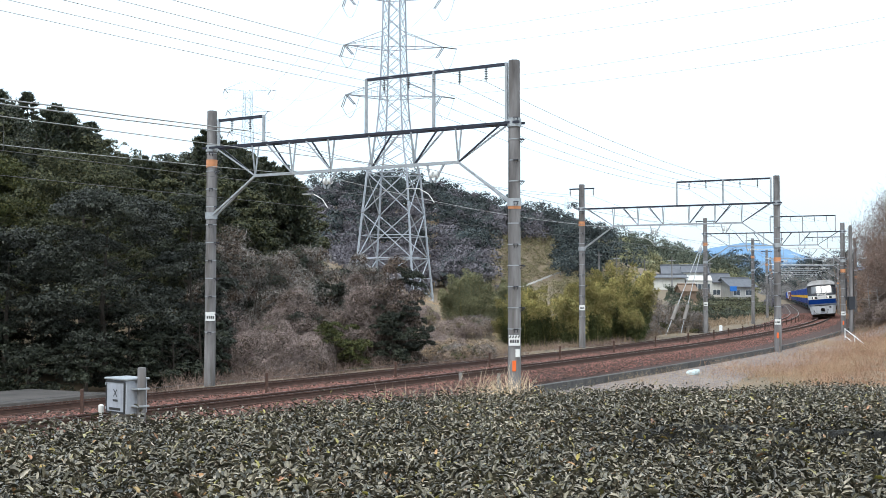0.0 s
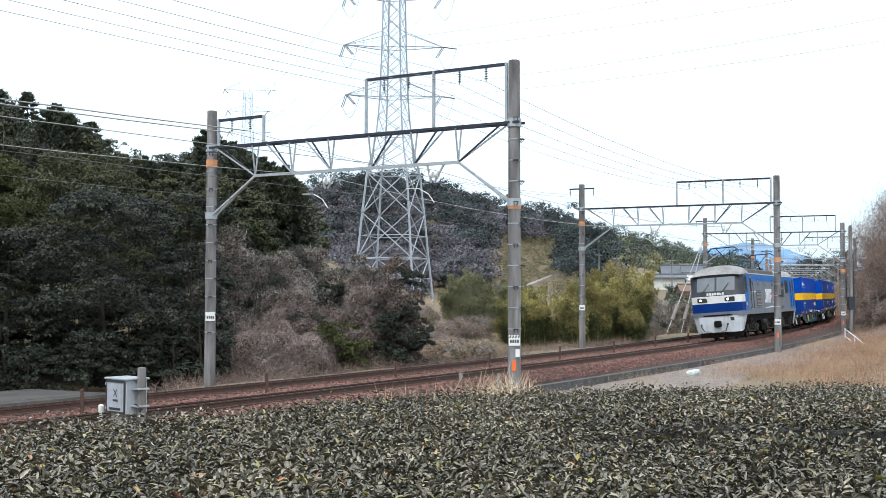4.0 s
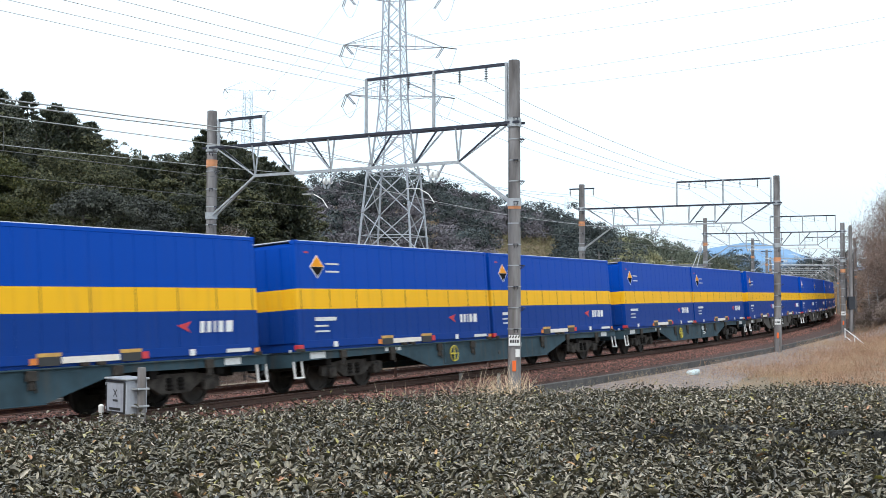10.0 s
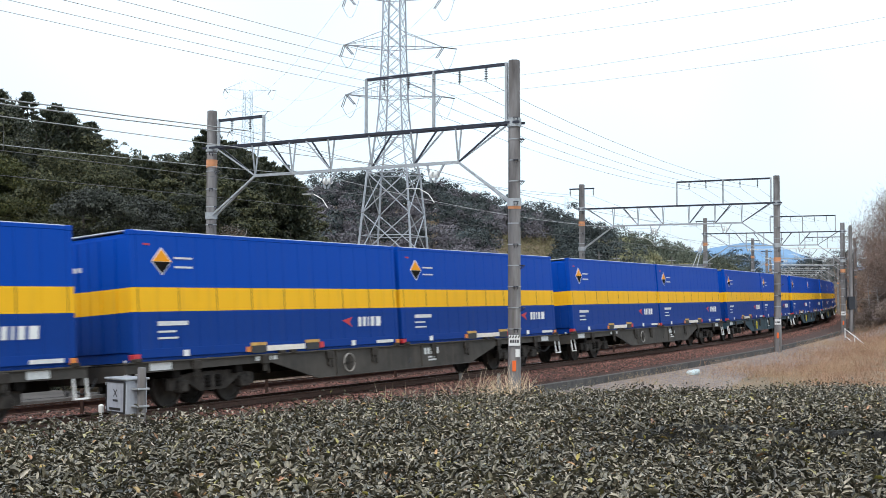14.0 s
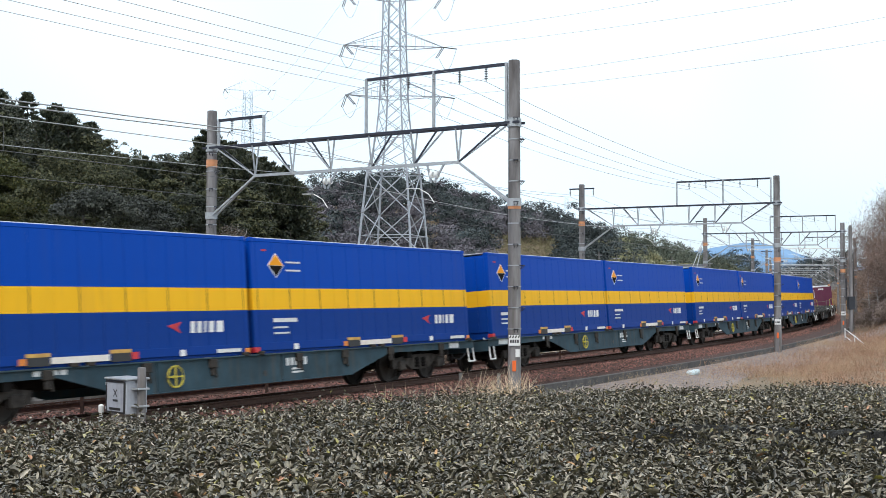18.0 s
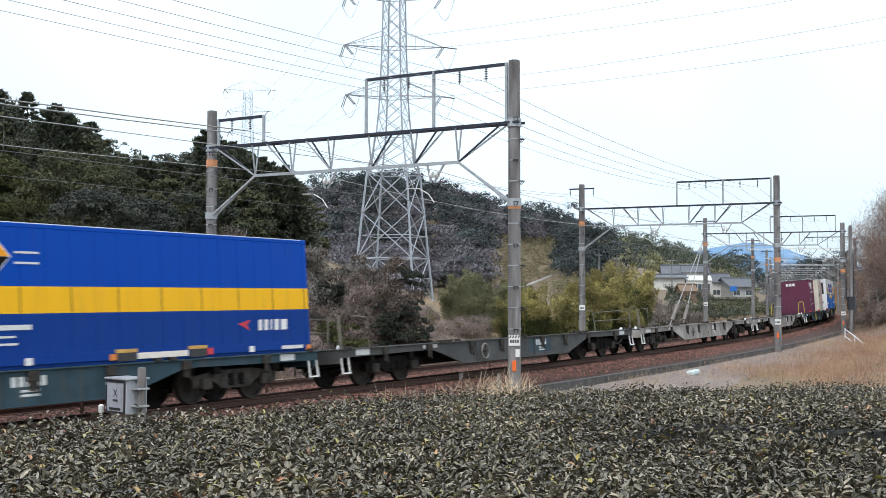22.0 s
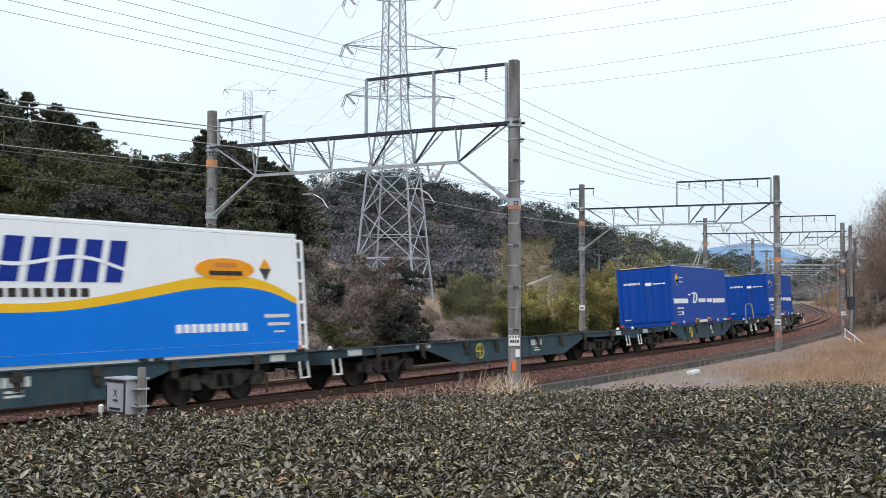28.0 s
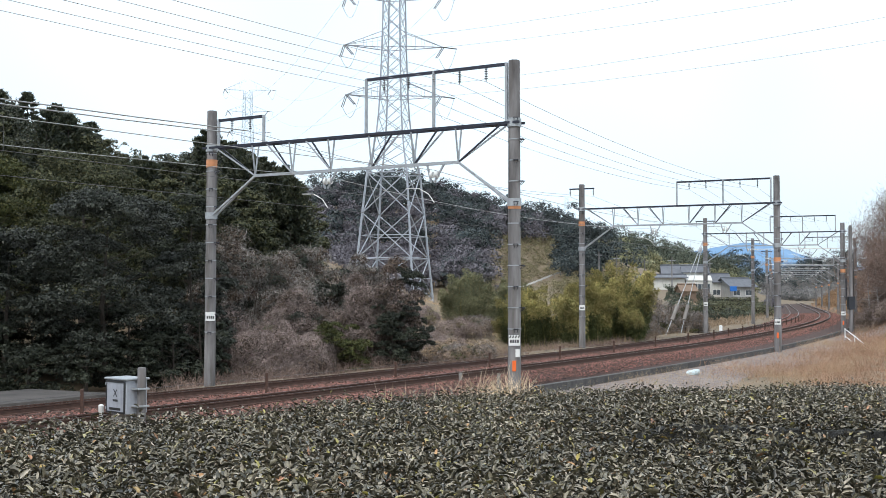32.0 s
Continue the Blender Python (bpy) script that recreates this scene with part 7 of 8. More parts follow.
# ---- far woods on the hills ----
def woods(name, label, material, seed, count, area, crown, per, leaf, keep=None, squash=0.85, core_n=44):
    rng = np.random.RandomState(seed)
    x0, x1, y0, y1 = area
    x, y = rng.uniform(x0, x1, count), rng.uniform(y0, y1, count)
    z = ground_z(x, y)
    ok = np.ones(count, bool) if keep is None else keep(x, y, z, rng)
    x, y, z = x[ok], y[ok], z[ok]
    n = len(x)
    r = crown * rng.uniform(0.7, 1.3, n)
    cs, rs = [], []
    for k in range(4):
        off = rng.normal(0, 0.42, (n, 3)) * r[:, None]
        cs.append(np.stack([x, y, z + r * 1.1], 1) + off)
        rs.append(np.stack([r, r, r * squash], 1) * rng.uniform(0.45, 0.75, (n, 1)))
    q = blob_leaves(rng, np.concatenate(cs), np.concatenate(rs), per, leaf, leaf * 0.6, 0.24)
    # broad shaded sprays deeper inside the crowns
    core = blob_leaves(rng, np.concatenate(cs), np.concatenate(rs) * 0.8, core_n, crown * 0.19, crown * 0.15, 0.35)
    me = quads_mesh(name, np.concatenate([q, core]), material)
    return tagged(new(name, me), label, "woods", kind="stuff")


hill_a = lambda x, y, z, rng: (z > 3.0) & ~((x / y > 0.036) & (x / y < 0.1) & (z < 15)) & (rng.uniform(0, 1, len(x)) < 0.35 * smooth(4, 20, z) + 0.65 * smooth(20, 30, z + 0.1 * x) + 0.12)
hill_b = lambda x, y, z, rng: (z > 1.0) & ~((x / y > 0.04) & (z < 15)) & (rng.uniform(0, 1, len(x)) > smooth(16, 32, z + 0.1 * x) - 0.1)
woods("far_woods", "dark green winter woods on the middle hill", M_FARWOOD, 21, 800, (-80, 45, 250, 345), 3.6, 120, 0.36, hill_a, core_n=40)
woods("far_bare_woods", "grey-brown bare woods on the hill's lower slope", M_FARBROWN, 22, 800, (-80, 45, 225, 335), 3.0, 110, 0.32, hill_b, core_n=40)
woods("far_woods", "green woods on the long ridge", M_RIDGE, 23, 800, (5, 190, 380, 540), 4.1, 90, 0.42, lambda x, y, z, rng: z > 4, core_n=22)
woods("far_bamboo_woods", "yellow-green bamboo on the ridge's foot", M_BAMBOO_MID, 24, 260, (40, 170, 330, 420), 2.4, 40, 0.7, lambda x, y, z, rng: (rng.uniform(0, 1, len(x)) < 0.75) & (z > -1.0) & (to_line(x, y)[1] < -14))
woods("far_bamboo_woods", "pale bamboo groves on the ridge's slope", M_BAMBOO_MID, 29, 700, (20, 180, 350, 470), 3.0, 40, 0.9, lambda x, y, z, rng: (z > 1.5) & (z < 13) & (to_line(x, y)[1] < -14) & (np.sin(x * 0.11 + 1) + np.sin(y * 0.07 + x * 0.05) > -0.3))
woods("bare_woods", "grey-brown bare woods behind the thickets", M_FARBROWN, 27, 340, (-45, 6, 175, 250), 2.7, 90, 0.36, lambda x, y, z, rng: x < -0.03 * y + 1)
woods("far_woods", "mixed woods behind the left slope", M_FARWOOD, 25, 160, (-120, -40, 120, 260), 3.0, 20, 1.2, lambda x, y, z, rng: z > -2, core_n=14)


rail_y = lambda x: 225 + (x - 11.7) * 1.4
woods("hill_scrub", "pale scrub and grass tufts on the knoll", M_SCRUB, 30, 1500, (4, 44, 205, 338), 1.0, 16, 0.26, lambda x, y, z, rng: (x / y > 0.0) & (x / y < 0.14) & ~((rail_y(x) - y > -1.5) & (rail_y(x) - y < 12) & (x > 10)), core_n=10)
woods("slope_scrub", "olive scrub on the slope beside the hamlet", M_SCRUB, 38, 900, (18, 42, 150, 330), 1.0, 16, 0.26, lambda x, y, z, rng: (x / y > 0.09) & (x / y < 0.17) & ((y < 195) | (y > 240)), core_n=8)
woods("bank_scrub", "russet brush on the banks beyond the curve", M_REDBRUSH, 61, 6500, (20, 130, 90, 330), 0.9, 14, 0.26, lambda x, y, z, rng: (to_line(x, y)[1] > 4.2) & (to_line(x, y)[1] < 30) & (to_line(x, y)[0] > 108), core_n=8)
woods("field_scrub", "low green rows of plants before the hamlet", M_RIDGE, 62, 1500, (26, 62, 150, 226), 0.6, 14, 0.24, lambda x, y, z, rng: (x / y > 0.195) & (to_line(x, y)[1] < -9) & (np.sin(y * 1.1 + x * 0.25) > -0.2), core_n=8)
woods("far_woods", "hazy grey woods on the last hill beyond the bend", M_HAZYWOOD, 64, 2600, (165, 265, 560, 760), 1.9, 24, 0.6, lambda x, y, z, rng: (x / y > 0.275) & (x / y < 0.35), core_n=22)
woods("far_brush", "grey-brown brush beyond the railway's bend", M_FARBROWN, 63, 2600, (50, 112, 185, 330), 1.1, 16, 0.3, lambda x, y, z, rng: (x / y > 0.283) & (x / y < 0.345) & (to_line(x, y)[1] < -7) & (to_line(x, y)[1] > -70), core_n=8)
woods("hill_trees", "dark round trees on the hillside terrace", M_FARWOOD, 28, 220, (0, 34, 232, 300), 2.9, 90, 0.4, lambda x, y, z, rng: (x / y > 0.0) & (x / y < 0.14) & ~((x / y > 0.036) & (x / y < 0.1)))


# ---- guard rail of the lane that climbs the knoll ----
lane = thing("guard_rail", "white steel guard rail along the lane on the knoll", "guard rail")
spots = [Vector((x, rail_y(x), float(ground_z(x, rail_y(x))))) for x in np.linspace(11.2, 25.0, 10)]
for p, q in zip(spots[:-1], spots[1:]):
    part("rail", MB().beam(p + Vector((0, 0, 0.75)), q + Vector((0, 0, 0.75)), 0.08, 0.36), M_WHITE, lane)
for p in spots:
    part("post", MB().rod(p + Vector((0, 0.1, -0.4)), p + Vector((0, 0.1, 0.9)), 0.07, n=8), M_STEEL, lane)


# ---- the bare wood and russet grass on the bank ----
def bare_tree(x, y, height, seed, label="bare grey-brown winter tree on the bank"):
    rng = np.random.RandomState(seed)
    z = float(ground_z(x, y))
    t = thing("bare_tree", label, "tree", pose(x, y, z), group="bare trees on the bank")
    mb, tips = limbs(rng, (0, 0, 0), height, height * 0.32, 20, 0.07)
    part("trunk", mb, M_GREYBARK, t, "grey trunk and limbs", smooth=True)
    st = np.array([tuple(p) for p in tips for _ in range(110)]) + rng.normal(0, 0.45, (len(tips) * 110, 3))
    dr = rng.normal(0, 0.5, st.shape) + np.array([0, 0, 0.5])
    tw_ob = part("twig_mass", quads_mesh("twig_mass", twigs(rng, st, dr, 0.9, 0.014, segs=2), M_RUSSETTWIG), None, t, "fine bare twigs")
    tagged(tw_ob, kind="stuff")
    return t


rng1 = np.random.RandomState(8)
for i in range(34):
    s_, u_ = rng1.uniform(78, 132), rng1.uniform(4.9, 12) + (3 if i % 2 else 0)
    p = at(s_, u_)
    bare_tree(p.x, p.y, rng1.uniform(4.5, 7.0), 400 + i)
for i, (x, y, h) in enumerate(((36.5, 96, 9.5), (37.6, 93, 10.0), (38.8, 97, 11.0), (38.0, 102, 8.5), (38.6, 91, 10.0), (37.2, 88.5, 8.5), (36.0, 92, 7.0), (39.4, 99, 10.5), (39.6, 95, 11.5), (40.4, 101, 10.0), (39.2, 89.5, 9.5))):
    bare_tree(x, y, h, 470 + i, "tall bare brown tree on top of the bank")
for i in range(10):
    p = at(rng1.uniform(74, 110), rng1.uniform(4.6, 9))
    bare_bush(p.x, p.y, 2.2, 2.0, rng1.uniform(1.2, 2.0), 1500, 430 + i, M_BROWNTWIG, "low bare bramble on the bank", litter=M_DRYLEAF)


def grass(name, label, material, seed, n, where, height, width=0.006, lean=0.5, clump=0.0):
    """Many blades; where gives arrays of s and u, or x and y."""
    rng = np.random.RandomState(seed)
    x, y = where(rng, n)
    p = np.stack([x, y, ground_z(x, y) - 0.03], 1)
    d = rng.normal(0, lean, (len(x), 3)) + np.array([0, 0, 1.0])
    h = height * rng.uniform(0.5, 1.2, len(x))
    q = twigs(rng, p, d, 1.0, width * 1.35, bend=0.45, segs=2)
    m = len(x)
    q = q.reshape(2, m, 3, 3)
    q = (q - p[None, :, None, :]) * h[None, :, None, None] + p[None, :, None, :]
    return tagged(new(name, quads_mesh(name, q.reshape(-1, 3, 3), material)), label, "grass", kind="stuff")


def on_line(s0, s1, u0, u1, patches=0, size=1.0):
    def where(rng, n):
        s, u = rng.uniform(s0, s1, n), rng.uniform(u0, u1, n)
        if patches:
            cs, cu = rng.uniform(s0, s1, patches), rng.uniform(u0, u1, patches)
            k = rng.randint(0, patches, n)
            s, u = cs[k] + rng.normal(0, size, n), cu[k] + rng.normal(0, size, n)
        tx, ty, th = np.interp(s, S_TAB, TX), np.interp(s, S_TAB, TY), np.interp(s, S_TAB, TH)
        return tx + u * np.sin(th), ty - u * np.cos(th)
    return where


grass("dry_grass", "pale dry grass along the railway", M_STRAW, 31, 16000, on_line(3, 60, 3.0, 8.0, 90, 0.5), 0.45, 0.007)
grass("tall_dry_grass", "tall straw-coloured grass stalks beside the mast", M_PALESTRAW, 32, 900, on_line(2.6, 9.4, 2.6, 4.8, 18, 0.25), 0.95, 0.011, 0.5)
grass("russet_grass", "russet winter grass on the bank", M_REDSTRAW, 33, 42000, on_line(22, 75, 4.5, 17.0, 420, 0.9), 0.6, 0.011, 0.75)
grass("russet_grass", "short russet grass at the verge's edge", M_REDSTRAW, 46, 14000, on_line(26, 77, 3.6, 7.0, 260, 0.45), 0.42, 0.010, 0.8)
grass("russet_grass", "russet winter grass on the far bank", M_REDSTRAW, 34, 22000, on_line(70, 150, 4.6, 24.0, 240, 1.2), 0.7, 0.016)
grass("russet_grass", "dry russet scrub on the banks of the far curve", M_REDSTRAW, 39, 22000, on_line(112, 300, 4.2, 26, 500, 1.8), 1.0, 0.05, 0.7)
grass("dry_grass", "dry grass on the far side of the curve", M_DULLSTRAW, 40, 14000, on_line(100, 290, -20, -7.4, 300, 1.5), 0.8, 0.045, 0.7)
grass("verge_grass", "thin dry grass tufts along the kerb", M_STRAW, 45, 4200, on_line(11, 74, 2.35, 5.2, 150, 0.22), 0.32, 0.008, 0.7)
grass("dry_grass", "dry grass behind the railway", M_DULLSTRAW, 35, 13000, on_line(32, 110, -16.0, -8.6, 260, 0.8), 0.55, 0.013)
grass("brown_scrub", "brown scrub at the foot of the thickets", M_RUSSETTWIG, 36, 14000, on_line(8, 60, -13.0, -8.6, 150, 0.7), 0.6, 0.011, 0.8)
grass("sand_coloured_grass", "sand-coloured grass on the field", M_STRAW, 37, 26000, on_line(38, 120, -60, -14, 500, 1.6), 0.5, 0.03)


rng3 = np.random.RandomState(77)
for i in range(34):
    p = at(rng3.uniform(16, 70), rng3.uniform(-26, -9.6))
    if p.y > 51:
        bare_bush(p.x, p.y, rng3.uniform(0.9, 1.7), 1.2, rng3.uniform(0.6, 1.3), 900, 800 + i, (M_GREYBARK, M_STRAW)[i % 2], "low dry scrub behind the railway", length=0.8, extra=(M_YGREEN, 6, 0.16) if i % 3 == 0 else None, width=0.013, litter=M_DRYLEAF)


# ---- the tea field ----
def tea_edge(x, y):
    """How far beyond the edge of the tea field a place lies."""
    u = to_line(x, y)[1]
    return np.maximum(11.9 - u, y - 12.75 - 0.38 * np.maximum(np.asarray(x) - 0.8, 0))


def furrow(x, y):
    """How deep a place lies in a gap between the rows, 0 to 1."""
    back, front = row_gaps(x, y)
    return np.maximum(np.exp(-(back / 0.47) ** 8) * smooth(0.5, 1.4, x), np.exp(-(front / 0.26) ** 4) * smooth(0.9, 1.6, x) * 0.85)


def row_gaps(x, y):
    """How far a place lies beyond the middle of each of the two gaps that cross the field."""
    return y + 0.349 * x - 7.30 + fbm(x, y, 3.0, 12) * 0.06, y + 0.42 * x - 6.12 + fbm(x, y, 3.0, 13) * 0.06


def lip(x, y):
    """The clipped front face of the row behind the gap, 0 to 1."""
    back = row_gaps(x, y)[0]
    return smooth(0.36, 0.46, back) * smooth(1.15, 0.8, back) * smooth(0.9, 1.6, x)


def tea_top(x, y):
    v = tea_edge(x, y)
    z = 1.74 - 0.042 * (y - 4.0) + fbm(x, y, 2.2, 7) * 0.035 + fbm(x, y, 6.0, 9) * 0.02
    back, front = row_gaps(x, y)
    z = z + smooth(0.5, 1.6, x) * (0.12 * smooth(0.3, 0.5, back) * smooth(2.6, 1.2, back) + 0.05 * smooth(0.15, 0.4, front) * smooth(0.95, 0.6, front))
    edge = smooth(-0.45, 0.5, v) * 0.75
    return z - furrow(x, y) * 0.85 - edge


def tea_leaf(rng, pos, nrm):
    """Pointed oval leaves with a raised rim, standing at all angles."""
    n = len(pos)
    out = unit(rng.normal(0, 1, (n, 3)) * np.array([1, 1, 0.0]) + nrm * rng.uniform(-0.1, 1.25, (n, 1)))
    b = unit(np.cross(out, nrm + rng.normal(0, 0.35, (n, 3))))
    nn = np.cross(b, out)
    nn = nn * np.sign(nn[:, 2:3] + 1e-6)
    L = (0.0195 * rng.uniform(0.6, 1.35, n))[:, None]
    w = (0.0075 * rng.uniform(0.7, 1.3, n))[:, None]
    up = nn * (w * 0.45)
    droop = nn * L * rng.uniform(0.1, 0.65, (n, 1))
    return np.stack([pos - out * L * 0.9 - droop * 0.35, pos - out * L * 0.35 + b * w + up, pos + out * L * 0.4 + b * w * 0.85 + up - droop * 0.15, pos + out * L * 1.1 - droop, pos + out * L * 0.4 - b * w * 0.85 + up - droop * 0.15, pos - out * L * 0.35 - b * w + up], 1)


def folded_mesh(name, P, material):
    """Six-cornered leaves folded along the midrib."""
    n = len(P)
    me = bpy.data.meshes.new(name)
    me.vertices.add(n * 6)
    me.vertices.foreach_set("co", P.reshape(-1).astype(np.float32))
    idx = (np.arange(n)[:, None] * 6 + np.array([0, 1, 2, 3, 0, 3, 4, 5])[None, :]).reshape(-1)
    me.loops.add(n * 8)
    me.loops.foreach_set("vertex_index", idx.astype(np.int32))
    me.polygons.add(n * 2)
    me.polygons.foreach_set("loop_start", np.arange(0, n * 8, 4, dtype=np.int32))
    me.polygons.foreach_set("loop_total", np.full(n * 2, 4, dtype=np.int32))
    me.materials.append(material)
    me.update(calc_edges=True)
    me.validate()
    return me


def tea_rows(name, label, xs, ys, density, seed, inside):
    rng = np.random.RandomState(seed)
    n = int((xs[1] - xs[0]) * (ys[1] - ys[0]) * density)
    x, y = rng.uniform(*xs, n), rng.uniform(*ys, n)
    ok = inside(x, y) & (tea_edge(x, y) < 0.3) & (rng.uniform(0, 1, n) > np.clip(furrow(x, y) * 2.2 - 0.1, 0, 0.985))
    x, y = x[ok], y[ok]
    deep = rng.normal(-0.095, 0.045, len(x))
    ok = (deep > -0.075) | (rng.uniform(0, 1, len(x)) > lip(x, y) * 0.93)
    x, y, deep = x[ok], y[ok], deep[ok]
    z = tea_top(x, y) + deep + np.clip(fbm(x, y, 19.0, 31) * 0.13, -0.15, 0.07)
    e = 0.05
    nrm = np.stack([-(tea_top(x + e, y) - tea_top(x - e, y)) / (2 * e), -(tea_top(x, y + e) - tea_top(x, y - e)) / (2 * e), np.ones(len(x))], 1)
    q = tea_leaf(rng, np.stack([x, y, z], 1), unit(nrm))
    return tagged(new(name, folded_mesh(name, q, M_TEA)), label, "tea bushes", kind="stuff")


in_view = lambda x, y: np.abs(x) < 0.42 * y + 0.7
tx_, ty_ = np.arange(-10, 10.01, 0.1), np.arange(2.4, 17.5, 0.1)
TXg, TYg = np.meshgrid(tx_, ty_)
# sheet under the leaves that paints the rows' inner shade, lifted at the lip
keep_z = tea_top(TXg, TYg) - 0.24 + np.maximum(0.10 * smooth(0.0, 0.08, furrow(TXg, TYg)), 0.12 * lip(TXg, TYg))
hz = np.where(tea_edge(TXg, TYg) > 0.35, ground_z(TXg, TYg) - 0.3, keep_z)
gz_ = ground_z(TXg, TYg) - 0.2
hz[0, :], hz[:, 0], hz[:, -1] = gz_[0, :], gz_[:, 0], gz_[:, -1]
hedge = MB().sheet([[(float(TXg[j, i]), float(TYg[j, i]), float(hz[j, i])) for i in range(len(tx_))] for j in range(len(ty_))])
# near black, so that gaps between the leaves read as shade
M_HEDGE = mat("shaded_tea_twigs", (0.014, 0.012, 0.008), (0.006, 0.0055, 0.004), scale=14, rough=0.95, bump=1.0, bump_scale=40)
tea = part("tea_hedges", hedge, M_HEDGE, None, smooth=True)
tagged(tea, "clipped rows of tea bushes, inner shade painted near black", "tea bushes", kind="stuff")
tea_rows("tea_leaves", "glossy dark tea leaves with yellowed ones among them", (-7, 7), (3.0, 14.8), 3700, 71, in_view)
tea_rows("tea_leaves", "dark tea leaves at the field's sides", (-10, 10), (2.5, 15.5), 170, 72, lambda x, y: ~in_view(x, y))
rng2 = np.random.RandomState(73)
n2 = 7000
x2 = rng2.uniform(-7, 7, n2)
y2 = rng2.uniform(3.2, 13.0, n2)
k2 = in_view(x2, y2) & (tea_edge(x2, y2) < -0.1)
x2, y2 = x2[k2], y2[k2]
tw = twigs(rng2, np.stack([x2, y2, tea_top(x2, y2) - 0.09], 1), rng2.normal(0, 0.35, (len(x2), 3)) + np.array([0, 0, 1.0]), 0.13, 0.0018, segs=2)
tagged(new("tea_shoots", quads_mesh("tea_shoots", tw, M_TEATWIG)), "bare tips of tea twigs", "tea bushes", kind="stuff")

# ---- lattice pylons and their lines ----
PYL_Z = (-3.0, 2.4, 8.0, 14.2, 19.8, 22.6, 25.2, 27.8, 30.5, 32.8, 35.1, 37.5, 39.8, 42.1, 44.5, 47.0, 50.5)
PYL_R = (6.95, 6.2, 5.5, 4.8, 4.1, 3.3, 2.72, 2.42, 2.2, 2.1, 2.0, 1.9, 1.84, 1.78, 1.72, 1.5, 1.1)


def pylon(x, y, base_drop, turn, k=1.0, thick=1.0, label="tall grey lattice power pylon", steel=None, arms=((8, 6.6), (11, 6.9), (14, 6.6)), levels=17):
    steel = steel or M_PYLON
    t = thing("power_pylon", label, "pylon", pose(x, y, 0), group="power pylons")
    C = [(turn + i * math.pi / 2) for i in range(4)]
    P = lambda i, j: Vector((k * PYL_R[j] * math.cos(C[i % 4]), k * PYL_R[j] * math.sin(C[i % 4]), (PYL_Z[j] + 3.0) * k + base_drop))
    for i in range(4):
        part("leg", MB().tube([P(i, j) for j in range(levels)], [0.17 * thick * k] * 5 + [0.12 * thick * k] * (levels - 5), 6), steel, t, "steel leg")
        for j in range(levels - 1):
            r = (0.085 if j < 4 else 0.055) * thick * k
            br = MB()
            for a, b in ((P(i, j), P(i + 1, j + 1)), (P(i + 1, j), P(i, j + 1))):
                br.rod(a, b, r, n=5)
            part("brace", br, steel, t)
            if j in (1, 3, 4, 6, 8, 11, 14):
                part("girt", MB().rod(P(i, j + 1 if j in (1, 3) else j), P(i + 1, j + 1 if j in (1, 3) else j), r, n=5), steel, t)
            if j < 3:
                m0 = (P(i, j) + P(i + 1, j + 1)) * 0.5
                m1 = (P(i + 1, j) + P(i, j + 1)) * 0.5
                part("sub_brace", MB().rod(m0, (P(i, j) + P(i, j + 1)) * 0.5, r * 0.7, n=5).rod(m1, (P(i + 1, j) + P(i + 1, j + 1)) * 0.5, r * 0.7, n=5), steel, t)
    tips = []
    for j, reach in arms:
        for sx in (-1, 1):
            z = P(0, j).z
            tip = Vector((sx * reach * k, sx * 0.8 * k, z + 0.35 * k))
            arm = part("cross_arm", MB().rod((tip.x, tip.y, tip.z), (tip.x + 0.01, tip.y, tip.z - 0.2), 0.07 * k, n=5), steel, t, "lattice cross-arm")
            roots = sorted((P(i, j) for i in range(4)), key=lambda p: -sx * p.x)[:2]
            tops = sorted((P(i, j + 1) for i in range(4)), key=lambda p: -sx * p.x)[:2]
            for p in roots:
                part("chord", MB().rod(p, tip, 0.07 * thick * k, n=5), steel, arm)
            for p in tops:
                part("chord", MB().rod(p, tip, 0.05 * thick * k, n=5), steel, arm)
            for f in (0.25, 0.5, 0.75):
                q = [r0 + (tip - r0) * f for r0 in roots] + [r0 + (tip - r0) * f for r0 in tops]
                part("lacing", MB().rod(q[0], q[1], 0.03 * thick * k, n=4).rod(q[0], q[2], 0.03 * thick * k, n=4).rod(q[1], q[3], 0.03 * thick * k, n=4), steel, arm)
            for d in ((-0.28, -0.18, -0.9), (0.5, -0.15, -0.62)) if sx < 0 else ((-0.45, -0.15, -0.75), (0.6, -0.1, -0.1)):
                e = tip + Vector(d).normalized() * (1.9 * k)
                part("insulator", MB().rod(tip + Vector((0.12, 0, 0)), e + Vector((0.12, 0, 0)), 0.065 * k, n=6).rod(tip - Vector((0.12, 0, 0)), e - Vector((0.12, 0, 0)), 0.065 * k, n=6), M_DPORC, arm, "dark strain insulators")
            a = tip + Vector((-0.28, -0.18, -0.9)).normalized() * (1.9 * k)
            b = tip + Vector((0.6, -0.1, -0.1)).normalized() * (1.9 * k)
            lp = [a + (b - a) * f + Vector((0, 0, -2.2 * k * math.sin(math.pi * f))) for f in np.linspace(0, 1, 8)]
            part("jumper", MB().tube(lp, 0.025 * k, 4), M_WIRE, arm, "looped jumper wire")
            tips.append(Vector((x, y, 0)) + tip)
    return t, tips


_, tips_a = pylon(-6.9, 160, -3.6, radians(28))
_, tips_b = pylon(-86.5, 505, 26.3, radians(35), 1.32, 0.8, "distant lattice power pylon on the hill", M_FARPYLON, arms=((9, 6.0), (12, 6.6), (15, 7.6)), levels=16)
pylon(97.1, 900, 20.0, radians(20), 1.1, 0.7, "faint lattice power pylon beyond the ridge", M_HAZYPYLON)


